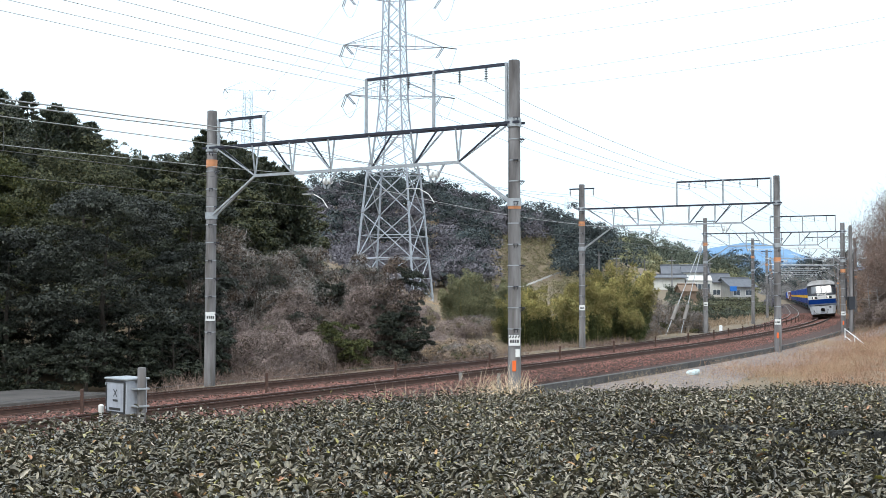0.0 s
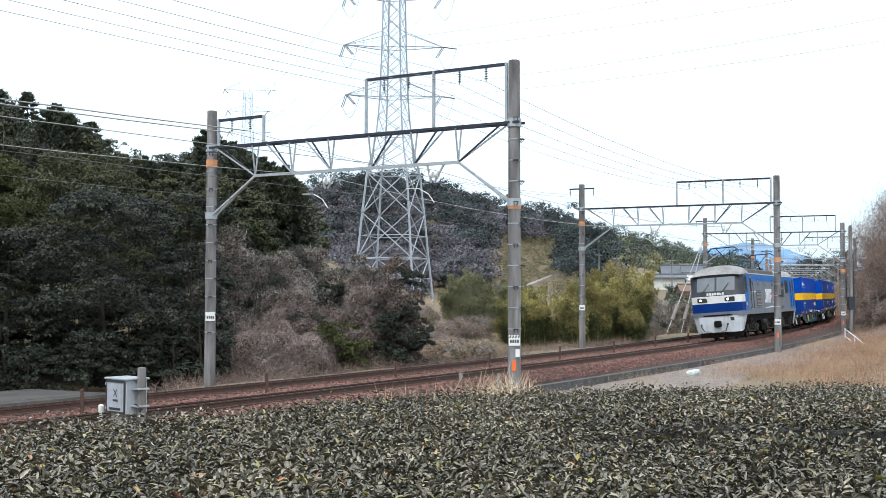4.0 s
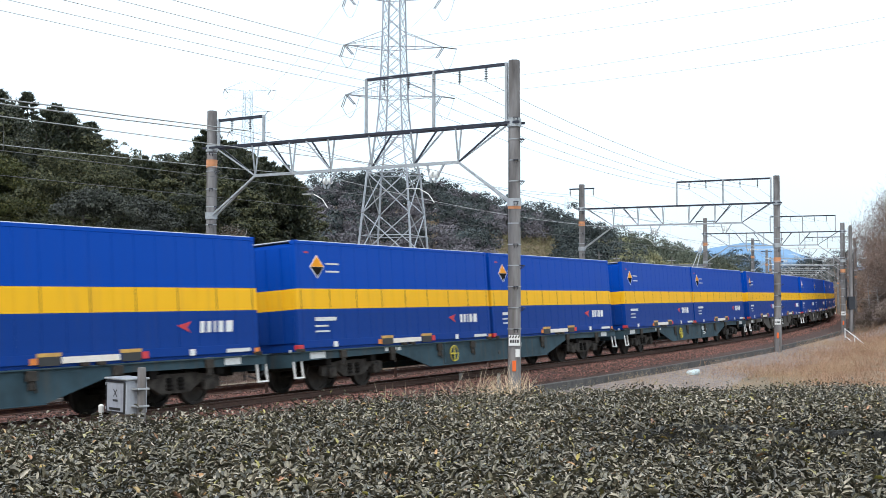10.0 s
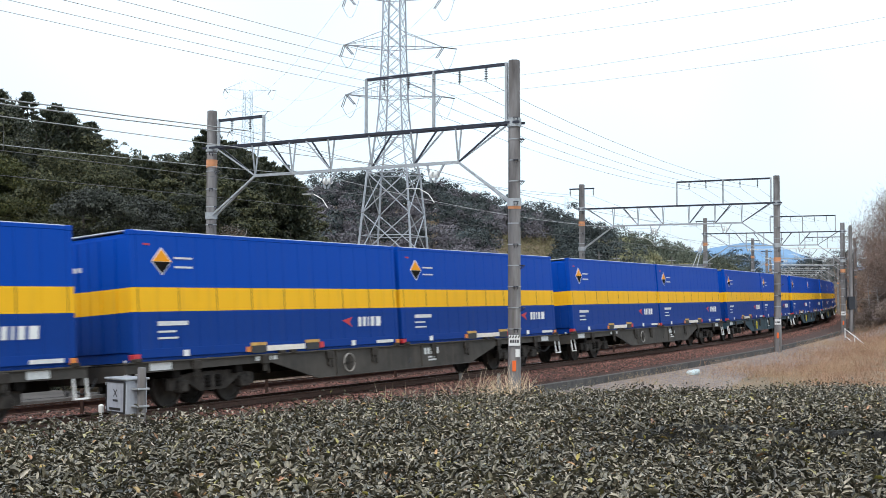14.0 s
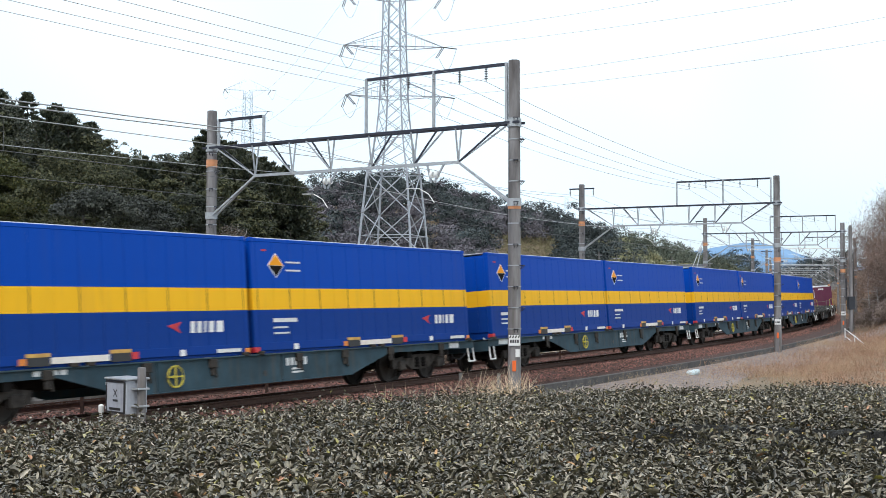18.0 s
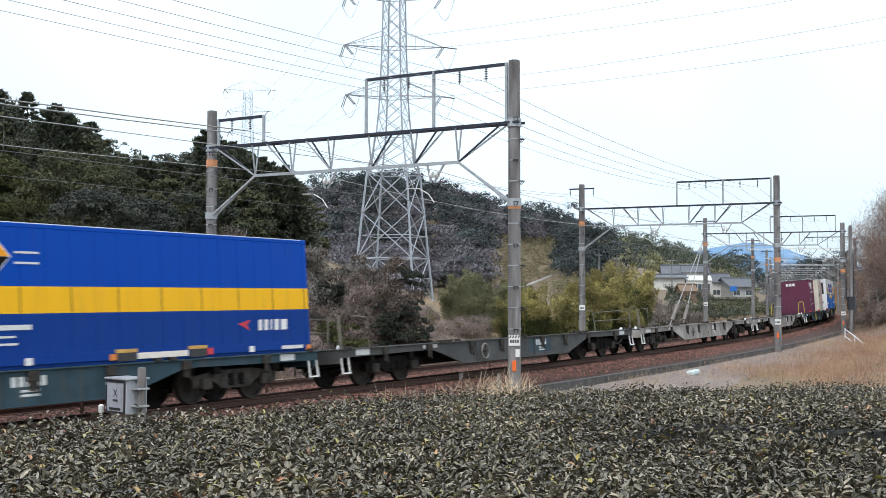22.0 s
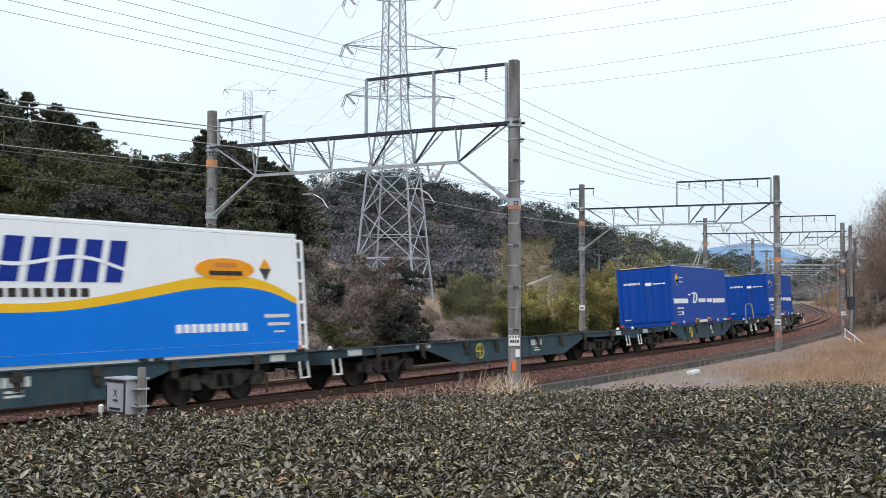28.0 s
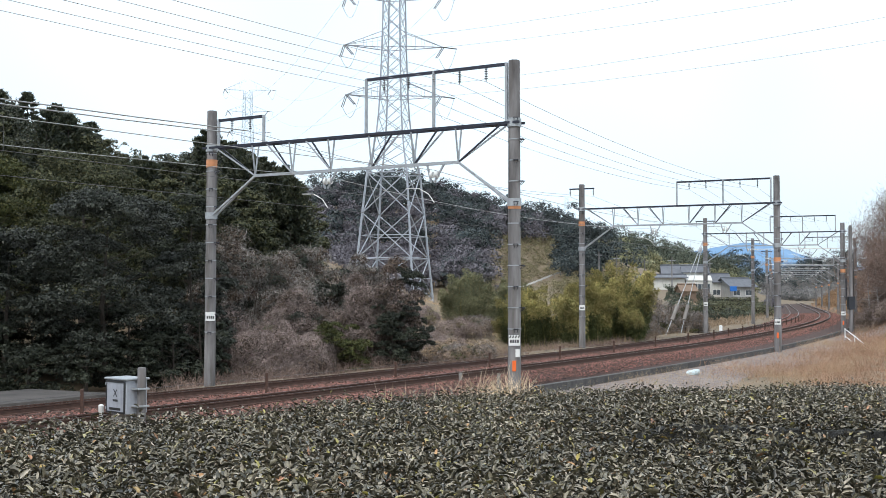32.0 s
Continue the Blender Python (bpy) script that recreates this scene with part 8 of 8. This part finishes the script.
def power_line(a, b, sag, r):
    a, b = Vector(a), Vector(b)
    n = 16
    pts = [a + (b - a) * (i / n) - Vector((0, 0, 4 * sag * (i / n) * (1 - i / n))) for i in range(n + 1)]
    tagged(part("power_line", MB().tube(pts, r, 4), M_WIRE_LIGHT), "thin high-voltage line from the pylon", "wire", group="high-voltage lines")


for k, tp in enumerate(tips_a):
    power_line(tp, tips_b[k], 9.0, 0.022)
    power_line(tp, (150 + (k % 2) * 12, 96 + (k % 2) * 6, tp.z + 24), 5.0, 0.02)


# ---- the hamlet beyond the bamboo ----
M_TILE = mat("grey_roof_tiles", (0.135, 0.145, 0.165), (0.095, 0.10, 0.115), scale=1.5, rough=0.6, bump=0.6, bump_scale=5)
M_PLASTER = mat("off_white_plaster", (0.66, 0.65, 0.61), (0.56, 0.55, 0.51), scale=0.6, rough=0.85, streak=0.2)
M_WALLGREY = mat("grey_boarding", (0.30, 0.30, 0.31), (0.23, 0.23, 0.24), scale=1.0, rough=0.8)
M_WALLBROWN = mat("brown_boarding", (0.24, 0.17, 0.12), (0.16, 0.11, 0.08), scale=1.0, rough=0.85)
M_WALLPALE = mat("pale_grey_plaster", (0.45, 0.45, 0.44), (0.36, 0.36, 0.35), scale=0.6, rough=0.85, streak=0.3)
M_TARP = mat("blue_tarpaulin", (0.02, 0.16, 0.55), (0.02, 0.13, 0.45), rough=0.5)
M_PANE = mat("house_window_glass", (0.10, 0.12, 0.14), (0.07, 0.085, 0.10), rough=0.08, spec=0.8)


def house(x, y, L, D, wall_h, roof_h, turn, wall_m, label, windows=3, over=0.55, roof_m=None, z=None):
    """A house with a pitched roof; the ridge runs along L."""
    zb = float(ground_z(x, y)) if z is None else z
    h = thing("house", label, "house", pose(x, y, zb, 0, 0, turn), group="houses of the hamlet")
    a, b = L / 2, D / 2
    prof = [(-b, -0.8), (b, -0.8), (b, wall_h), (0, wall_h + roof_h * 0.93), (-b, wall_h)]
    part("wall", MB().prism(prof, -a, a, "x"), wall_m, h, "plastered walls")
    for sy in (-1, 1):
        t = 0.14
        e = (b + over, wall_h - over * roof_h / b)
        vs = []
        for xx in (-a - over, a + over):
            vs += [(xx, 0, wall_h + roof_h), (xx, sy * e[0], e[1]), (xx, sy * e[0], e[1] + t), (xx, 0, wall_h + roof_h + t)]
        part("roof", MB().add(vs, [(0, 1, 2, 3), (4, 5, 6, 7), (0, 1, 5, 4), (1, 2, 6, 5), (2, 3, 7, 6), (3, 0, 4, 7)]), roof_m or M_TILE, h, "tiled roof slope")
    part("ridge_tiles", MB().box(-a - over, -0.16, wall_h + roof_h + 0.08, a + over, 0.16, wall_h + roof_h + 0.32, 0.05), roof_m or M_TILE, h)
    for k in range(windows):
        xx = -a + L * (k + 0.5) / windows
        for sy in (-1,):
            w = part("window", MB().box(xx - 0.8, sy * b - 0.03, 0.9, xx + 0.8, sy * b + 0.03, 2.1), M_WHITE, h, "window frame")
            for dx in (-0.38, 0.38):
                part("pane", MB().box(xx + dx - 0.34, sy * b - 0.045, 0.98, xx + dx + 0.34, sy * b + 0.045, 2.02), M_PANE, w)
    return h


house(49.6, 236, 8.6, 6.4, 3.2, 1.5, -8, M_PLASTER, "large farmhouse with a grey tiled roof", 3)
house(51.0, 233.5, 4.2, 3.6, 4.3, 1.0, -8, M_PLASTER, "upper storey with a band of windows under grey tiles", 2)
house(42.9, 226, 8.8, 4.6, 2.2, 0.5, -6, M_PLASTER, "long low white outbuilding with a dark roof", 0)
house(60.0, 236, 5.8, 5.6, 2.9, 1.5, 20, M_WALLPALE, "grey gabled house at the railway's side", 2, z=float(ground_z(60, 236)) + 1.8)
house(56.2, 238, 5.2, 4.6, 3.8, 1.4, 0, M_PLASTER, "small white house with a grey roof", 1)
house(42.8, 202, 2.8, 2.4, 1.6, 0.9, 10, M_WALLBROWN, "small brown field hut", 0, over=0.3, roof_m=M_WALLBROWN)
house(27.5, 330, 8.0, 6.0, 3.0, 2.0, 20, M_PLASTER, "white house on the hillside with a grey roof", 2, z=10.0)
house(36.5, 335, 9.0, 5.0, 2.4, 1.2, 5, M_PLASTER, "long pale building among the hill's trees", 2, z=7.5)
house(14.5, 262, 9.0, 5.0, 1.8, 0.9, 0, M_WALLGREY, "low grey shed behind the field", 0, z=-0.6)
part_tarp = thing("tarpaulin", "blue tarpaulin hung by the grey house", "tarpaulin", pose(58.6, 231.6, 1.2))
part("sheet", MB().box(-0.7, -0.05, 1.9, 0.7, 0.05, 2.9, 0.03), M_TARP, part_tarp)
# the glazed white porch
porch = thing("white_porch", "white glazed porch before the farmhouse", "porch", pose(50.0, 226.0, float(ground_z(50, 226))), group="")
part("wall", MB().box(-2.4, -1.6, -0.5, 2.6, 1.6, 2.9, 0.04), M_PLASTER, porch)
part("gable", MB().prism([(-1.8, 2.9), (1.8, 2.9), (0, 3.9)], -2.5, 2.7, "x"), M_PLASTER, porch)
for k in range(4):
    part("pane", MB().box(-0.9 + k * 0.8, -1.66, 0.2, -0.25 + k * 0.8, -1.58, 2.2), M_PANE, porch)
for x, y, h in ((38.5, 219, 6.0), (43.5, 218, 6.5), (31.0, 228, 6.5), (57.0, 245, 7.5), (34.8, 230, 6.0), (22.5, 300, 8.0)):
    up = thing("utility_pole", "slender concrete utility pole", "pole", pose(x, y, float(ground_z(x, y))), group="utility poles of the hamlet")
    part("pole", MB().lathe([(0.15, -0.5), (0.10, h), (0.0, h + 0.02)], 10), M_POLE, up, smooth=True)
    part("cross_bar", MB().box(-0.7, -0.05, h - 0.6, 0.7, 0.05, h - 0.5), M_STEEL, up)


M_OLIVE = leaf_mat("olive_clipped_leaves", [(0.05, 0.056, 0.03), (0.085, 0.09, 0.05), (0.12, 0.122, 0.07), (0.16, 0.15, 0.09)], rough=0.6, spec=0.3)


def clipped_hedge(x, y, L, D, H, turn, seed):
    rng = np.random.RandomState(seed)
    z = float(ground_z(x, y))
    h = thing("clipped_hedge", "dark green clipped tea hedge in the field", "hedge", pose(x, y, z, 0, 0, turn), group="clipped hedges before the hamlet")
    # box in M_HEDGE: its near black paints the shade behind the clipped leaves
    part("inside", MB().box(-L / 2, -D / 2, -0.3, L / 2, D / 2, H * 0.92, 0.3), M_HEDGE, h, "shaded inside")
    n = int((L * D + 2 * L * H) * 26)
    p = np.stack([rng.uniform(-L / 2, L / 2, n), rng.uniform(-D / 2, D / 2, n), np.full(n, H)], 1)
    nn = np.tile([0, 0, 1.0], (n, 1))
    side = rng.uniform(0, 1, n) < 0.45
    p[side, 1], p[side, 2], nn[side] = -D / 2, rng.uniform(0, H, side.sum()), (0, -1, 0.2)
    part("leaves", quads_mesh("leaves", leaves(rng, p, nn, 0.36, 0.2, 0.5), M_OLIVE), None, h, "clipped leaves")


for i, (x, y, L, D, H, tn) in enumerate(((41.0, 176, 4.0, 3.4, 1.7, -6), (46.6, 178, 5.4, 4.0, 1.5, -8), (52.5, 205, 6.6, 3.4, 1.9, -10), (57.8, 214, 5.0, 3.0, 1.9, -20), (46.5, 196, 6.0, 2.4, 1.4, -4), (56.2, 222, 9.0, 3.0, 2.4, -8), (50.5, 190, 7.0, 3.4, 1.5, -6), (45.0, 168, 6.0, 3.6, 1.4, -8), (54.5, 198, 5.0, 3.0, 1.6, -14))):
    clipped_hedge(x, y, L, D, H, tn, 900 + i)
for i, (x, y, h, r) in enumerate(((20.5, 96.5, 2.6, 1.8), (18.6, 97, 3.0, 2.0), (16.4, 93, 3.4, 1.8), (47.0, 208, 2.6, 1.6))):
    bare_bush(x, y, r, r, h, 2400, 950 + i, M_GREYBARK, "low grey-brown bush beside the field", extra=(M_YGREEN, 14, 0.2), width=0.016, litter=M_DRYLEAF)


# ---- the blue mountain and the far wooded spur ----
def far_ridge(name, label, y, bearing, rise, base, material, depth, seed):
    rng = np.random.RandomState(seed)
    xs = [b * y for b in bearing]
    fx = np.linspace(xs[0], xs[-1], 90)
    fz = np.interp(fx, xs, [CAM_H + r * y for r in rise])
    fz = fz + fbm(fx, fx * 0, 60.0 / y, seed) * y * 0.0012
    rows = []
    for k, (f, dy) in enumerate(((0.0, 0), (0.45, 0.35), (0.8, 0.7), (1.0, 1.0), (0.6, 1.6), (0.0, 2.2))):
        rows.append([(float(x), y + depth * dy - depth + float(fbm(np.array([x]), np.array([k * 9.0]), 40.0 / y, 4)[0]) * depth * 0.06, float(base + (z - base) * f)) for x, z in zip(fx, fz)])
    return tagged(part(name, MB().sheet(rows), material, smooth=True), label, "mountain", kind="structure")


# the blue of both mountain surfaces is painted air haze
M_BLUEHILL = mat("hazy_blue_forest", (0.17, 0.30, 0.47), (0.14, 0.26, 0.42), scale=0.006, rough=1.0, bump=0.0)
M_BLUEHILL2 = mat("hazy_blue_grey_forest", (0.13, 0.22, 0.34), (0.105, 0.185, 0.29), scale=0.01, rough=1.0)
far_ridge("mountain_backdrop", "hazy blue mountain on the horizon", 4300, (0.1557, 0.2049, 0.2246, 0.2493, 0.264, 0.2788, 0.2961, 0.3133, 0.3281, 0.3527, 0.4512), (0.025, 0.0348, 0.0398, 0.0427, 0.0452, 0.0442, 0.0407, 0.0348, 0.0319, 0.025, 0.02), -20, M_BLUEHILL, 420, 3)
far_ridge("mountain_backdrop", "lower hazy blue spur before the mountain", 3300, (0.1951, 0.2296, 0.2542, 0.2788, 0.3034, 0.333, 0.3724), (0.0171, 0.025, 0.0279, 0.0289, 0.0279, 0.025, 0.0171), -20, M_BLUEHILL2, 300, 5)
woods("far_woods", "dark wooded spur beyond the curve", M_FARWOOD, 26, 700, (110, 330, 560, 800), 4.4, 50, 0.65, lambda x, y, z, rng: z > 4, core_n=14)


# ---- railside things ----
box = thing("relay_box", "pale grey steel relay box on a post beside the tea field", "relay box", pose(-5.21, 19.0, 0, 0, 0, -42))
rz = 0.47
M_BOX = mat("pale_blue_grey_paint", (0.40, 0.42, 0.47), (0.32, 0.335, 0.375), scale=5, rough=0.55, streak=0.3)
part("body", MB().box(-0.29, -0.20, rz, 0.29, 0.20, rz + 0.55, 0.012), M_BOX, box, "grey steel body")
part("lid", MB().box(-0.32, -0.23, rz + 0.55, 0.32, 0.23, rz + 0.585, 0.01), M_STEEL, box, "overhanging lid")
dr = part("door", MB().box(-0.255, -0.215, rz + 0.03, 0.255, -0.2, rz + 0.52, 0.006), M_BOX, box, "hinged door")
for z in (0.06, 0.46):
    part("hinge", MB().box(-0.285, -0.23, rz + z, -0.255, -0.205, rz + z + 0.04), M_STEEL, dr)
for a, b, c, d in ((-0.276, -0.246, 0.01, 0.54), (0.246, 0.276, 0.01, 0.54), (-0.246, 0.246, 0.508, 0.54), (-0.246, 0.246, 0.01, 0.04)):
    part("door_seal", MB().box(a, -0.222, rz + c, b, -0.199, rz + d), M_BLACK, dr)
fc = bpy.data.curves.new("letter", "FONT")
fc.body, fc.size, fc.extrude, fc.align_x = "X", 0.17, 0.002, "CENTER"
fo = new("letter_source", fc)
fm = bpy.data.meshes.new_from_object(fo)
bpy.data.objects.remove(fo)
fm.materials.append(M_BLACK)
part("letter", fm, None, dr, "black stencilled letter X", m=pose(0, -0.2185, rz + 0.28, 90, 0, 0))
part("number_bar", MB().box(-0.07, -0.22, rz + 0.2, 0.07, -0.2145, rz + 0.235), M_BLACK, dr)
part("number_bar", MB().box(-0.17, -0.22, rz + 0.06, 0.15, -0.2145, rz + 0.1), M_BLACK, dr)
part("post", MB().lathe([(0.07, -0.9), (0.07, rz + 0.74), (0.06, rz + 0.76), (0.0, rz + 0.765)], 16, at=(0.40, 0.02, 0)), M_POLE, box, "round concrete post", smooth=True)
for z in (0.12, 0.4):
    part("bracket", MB().box(0.25, -0.1, rz + z, 0.48, 0.12, rz + z + 0.03, 0.004), M_STEEL, box, "steel strap")
part("pedestal", MB().box(-0.2, -0.16, -0.95, 0.2, 0.16, rz), M_CONCRETE, box, "concrete pedestal")

stub = thing("marker_stub", "small white marker stub beside the relay box", "marker", pose(-5.72, 19.3, 0))
part("post", MB().lathe([(0.035, -0.6), (0.035, 0.42), (0.045, 0.44), (0.045, 0.56), (0.02, 0.58)], 10), M_WHITE, stub, smooth=True)

# rusty posts between the tracks
fence = thing("track_fence", "rusty fence posts with a wire between the tracks", "fence")
prev = None
for s in list(np.arange(-8, 52, 6.3)) + list(np.arange(53, 112, 5.0)):
    p = at(float(s), -2.15, -0.32)
    part("post", MB().beam(p, p + Vector((0, 0, 0.62)), 0.07, 0.07, up=(1, 0, 0)), M_RAIL, fence, "rusty angle-iron post")
    if prev is not None:
        part("strand", MB().rod(prev + Vector((0, 0, 0.5)), p + Vector((0, 0, 0.5)), 0.006, n=4), M_WIRE, fence)
    prev = p

# stakes, sack, marker signs and stays
for x, y in ((0.52, 33.8), (1.62, 33.4)):
    stk = thing("concrete_stake", "short grey boundary stake in dry grass", "stake", pose(x, y, -0.62), group="boundary stakes")
    part("stake", MB().box(-0.05, -0.05, -0.3, 0.05, 0.05, 0.75, 0.01), M_CONCRETE, stk)
sack = thing("sack", "pale blue-white plastic sack on the verge", "sack", pose(9.6, 44.2, float(ground_z(9.6, 44.2)), 0, 0, 20))
sm = MB()
rows = []
for i, f in enumerate(np.linspace(-1, 1, 9)):
    w = 0.15 * (1 - f ** 8) + 0.02
    rows.append([(0.28 * f, w * np.sign(math.cos(a)) * abs(math.cos(a)) ** 0.5 * (1 + 0.06 * math.sin(5 * a + i)), 0.11 + 0.10 * (1 - f ** 8) * np.sign(math.sin(a)) * abs(math.sin(a)) ** 0.5 + 0.05 * f) for a in np.linspace(0, 2 * math.pi, 13)])
part("bag", sm.sheet(rows), mat("pale_plastic", (0.62, 0.72, 0.74), (0.5, 0.58, 0.6), scale=8, rough=0.35), sack, smooth=True)
for s, u, zs in ((9.5, 2.80, -0.45), (41.7, 2.85, -0.7), (72.0, 3.2, -0.8), (9.5, -8.68, -0.75), (41.7, -8.1, -0.75), (72.0, -7.3, -0.8)):
    p = at(s, u, 0)
    d = Vector((-p.x, -p.y, 0)).normalized()
    sd = Vector((-d.y, d.x, 0))
    face = p + d * 0.20
    first = s == 9.5 and u > 0
    sg = thing("mast_sign", "small white number plate strapped to the mast", "sign", group="number plates on the masts")
    zc = 1.55 if u > 0 else 2.2
    q = Matrix((sd, d, Vector((0, 0, 1)))).transposed().to_4x4()
    q.translation = face
    sg.matrix_basis = q
    zz = 0.98 if first else (0.85 if u > 0 else 1.52)
    part("plate", MB().box(-0.16, -0.01, zz, 0.16, 0.012, zz + 0.3, 0.004), M_WHITE, sg, "white enamel plate")
    for k in range(4):
        part("number_bar", MB().box(-0.12 + k * 0.065, 0.01, zz + 0.08, -0.075 + k * 0.065, 0.016, zz + 0.17), M_BLACK, sg)
    if first:
        for k in range(4):
            part("stripe", MB().add([(-0.15 + k * 0.08, 0.014, zz + 0.22), (-0.11 + k * 0.08, 0.014, zz + 0.22), (-0.08 + k * 0.08, 0.014, zz + 0.29), (-0.12 + k * 0.08, 0.014, zz + 0.29)], [(0, 1, 2, 3)]), M_BLACK, sg)
        part("arrow_plate", MB().box(0.03, -0.01, zz - 0.32, 0.15, 0.012, zz - 0.1, 0.004), M_WHITE, sg)
    if u > 0:
        part("orange_plate", MB().box(-0.06, -0.01, zz - 0.72, 0.05, 0.012, zz - 0.42, 0.004), M_SIGN_ORANGE, sg, "orange marker plate")
for x, y in ((16.9, 88.2), (18.4, 89.6)):
    st = thing("guy_stay", "steel guy stay with a grey sleeve", "stay", group="guy stays of the mast")
    a, b = at(72, -7.4, 7.0), Vector((x, y, -1.2))
    part("cable", MB().rod(a, b, 0.03, n=6), M_STEEL, st)
    c0, c1 = a + (b - a) * 0.66, a + (b - a) * 0.80
    part("sleeve", MB().rod(c0, c1, 0.14, n=10), M_CONCRETE, st, "grey sleeve")
    part("turnbuckle", MB().rod(a + (b - a) * 0.1, a + (b - a) * 0.14, 0.09, n=8), M_STEEL, st)
mk = thing("white_marker", "short white marker post behind the tracks", "marker", pose(22.6, 93.5, -0.9))
part("post", MB().lathe([(0.14, -0.2), (0.14, 0.75), (0.09, 0.85)], 12), M_WHITE, mk, smooth=True)
# white pipe railing at the bend
RAILING = ((27.98, 80.0, -0.95), (27.2, 76.0, -1.3), (26.5, 72.0, -1.75))
rl = thing("pipe_railing", "white pipe railing beside the bend", "railing")
pa = [Vector(p) for p in RAILING]
for a, b in zip(pa, pa[1:]):
    for z in (0.5, 1.0):
        part("rail", MB().rod(a + Vector((0, 0, z)), b + Vector((0, 0, z)), 0.035, n=6), M_WHITE, rl, "white pipe")
for a in pa:
    part("post", MB().rod(a, a + Vector((0, 0, 1.05)), 0.04, n=6), M_WHITE, rl, "white pipe post")
# trackside equipment post near the third gantry
eq = thing("equipment_post", "grey post with dark trackside cases", "equipment post", pose(*at(72.4, 3.75, -0.9)))
part("post", MB().lathe([(0.15, -0.4), (0.14, 8.6), (0.1, 8.7)], 14), M_POLE, eq, smooth=True)
part("case", MB().box(-0.25, -0.2, 2.2, 0.25, 0.2, 3.2, 0.03), M_CAB_DARK, eq, "dark case")
part("case", MB().box(-0.62, -0.15, 2.9, -0.36, 0.15, 4.6, 0.03), M_CAB_DARK, eq, "tall dark case")
part("cable", MB().tube([(0.16, -0.1, 0), (0.18, -0.1, 3), (0.16, -0.1, 6.5)], 0.03, 5), M_BLACK, eq)

# the lane behind the far track
M_ROAD = mat("worn_concrete_lane", (0.08, 0.069, 0.062), (0.04, 0.035, 0.032), scale=0.7, rough=0.9, bump=0.3, bump_scale=20)
rows = [[tuple(at(s, u, z)) for u, z in ((-10.3, -1.0), (-10.4, -0.80), (-14.6, -0.84), (-14.7, -1.4))] for s in np.arange(-70, 7.1, 3.5)]
tagged(part("lane_road", MB().sheet(rows), M_ROAD, smooth=False), "worn grey concrete lane beside the railway", "road", kind="structure")
rows = [[tuple(at(s, u, z)) for u, z in ((-14.5, -0.86), (-14.5, -0.66), (-14.75, -0.66), (-14.75, -1.4))] for s in np.arange(-70, 3.1, 3.5)]
tagged(part("lane_kerb", MB().sheet(rows), M_CONCRETE), "low pale kerb along the lane", "kerb", kind="structure")



# ---- the train runs past ----
def motions():
    times = [0.5 * k for k in range(65)]
    for ob, dist, base, dx, dz in TRAIN:
        walk(ob, [(t, vehicle_pose(q_of(t) + dist, base) @ Matrix.Translation((dx, 0, dz))) for t in times])
        # the wheels roll while their vehicle is near enough to make them out
        near = [0.035 * k for k in range(915) if -22 < q_of(0.035 * k) + dist < 62]
        if not near:
            continue
        for bg in ob.children:
            for ws in bg.children:
                if not ws.name.startswith("wheelset"):
                    continue
                p = ws.matrix_basis.translation.copy()
                steps = ([0.0] if near[0] > 0 else []) + near + ([32.0] if near[-1] < 31.99 else [])
                roll = lambda t: pose(p.x, p.y, p.z, 0, math.degrees((q_of(near[0]) - q_of(min(max(t, near[0]), near[-1]))) / p.z), 0)
                walk(ws, [(t, roll(t)) for t in steps])


motions()
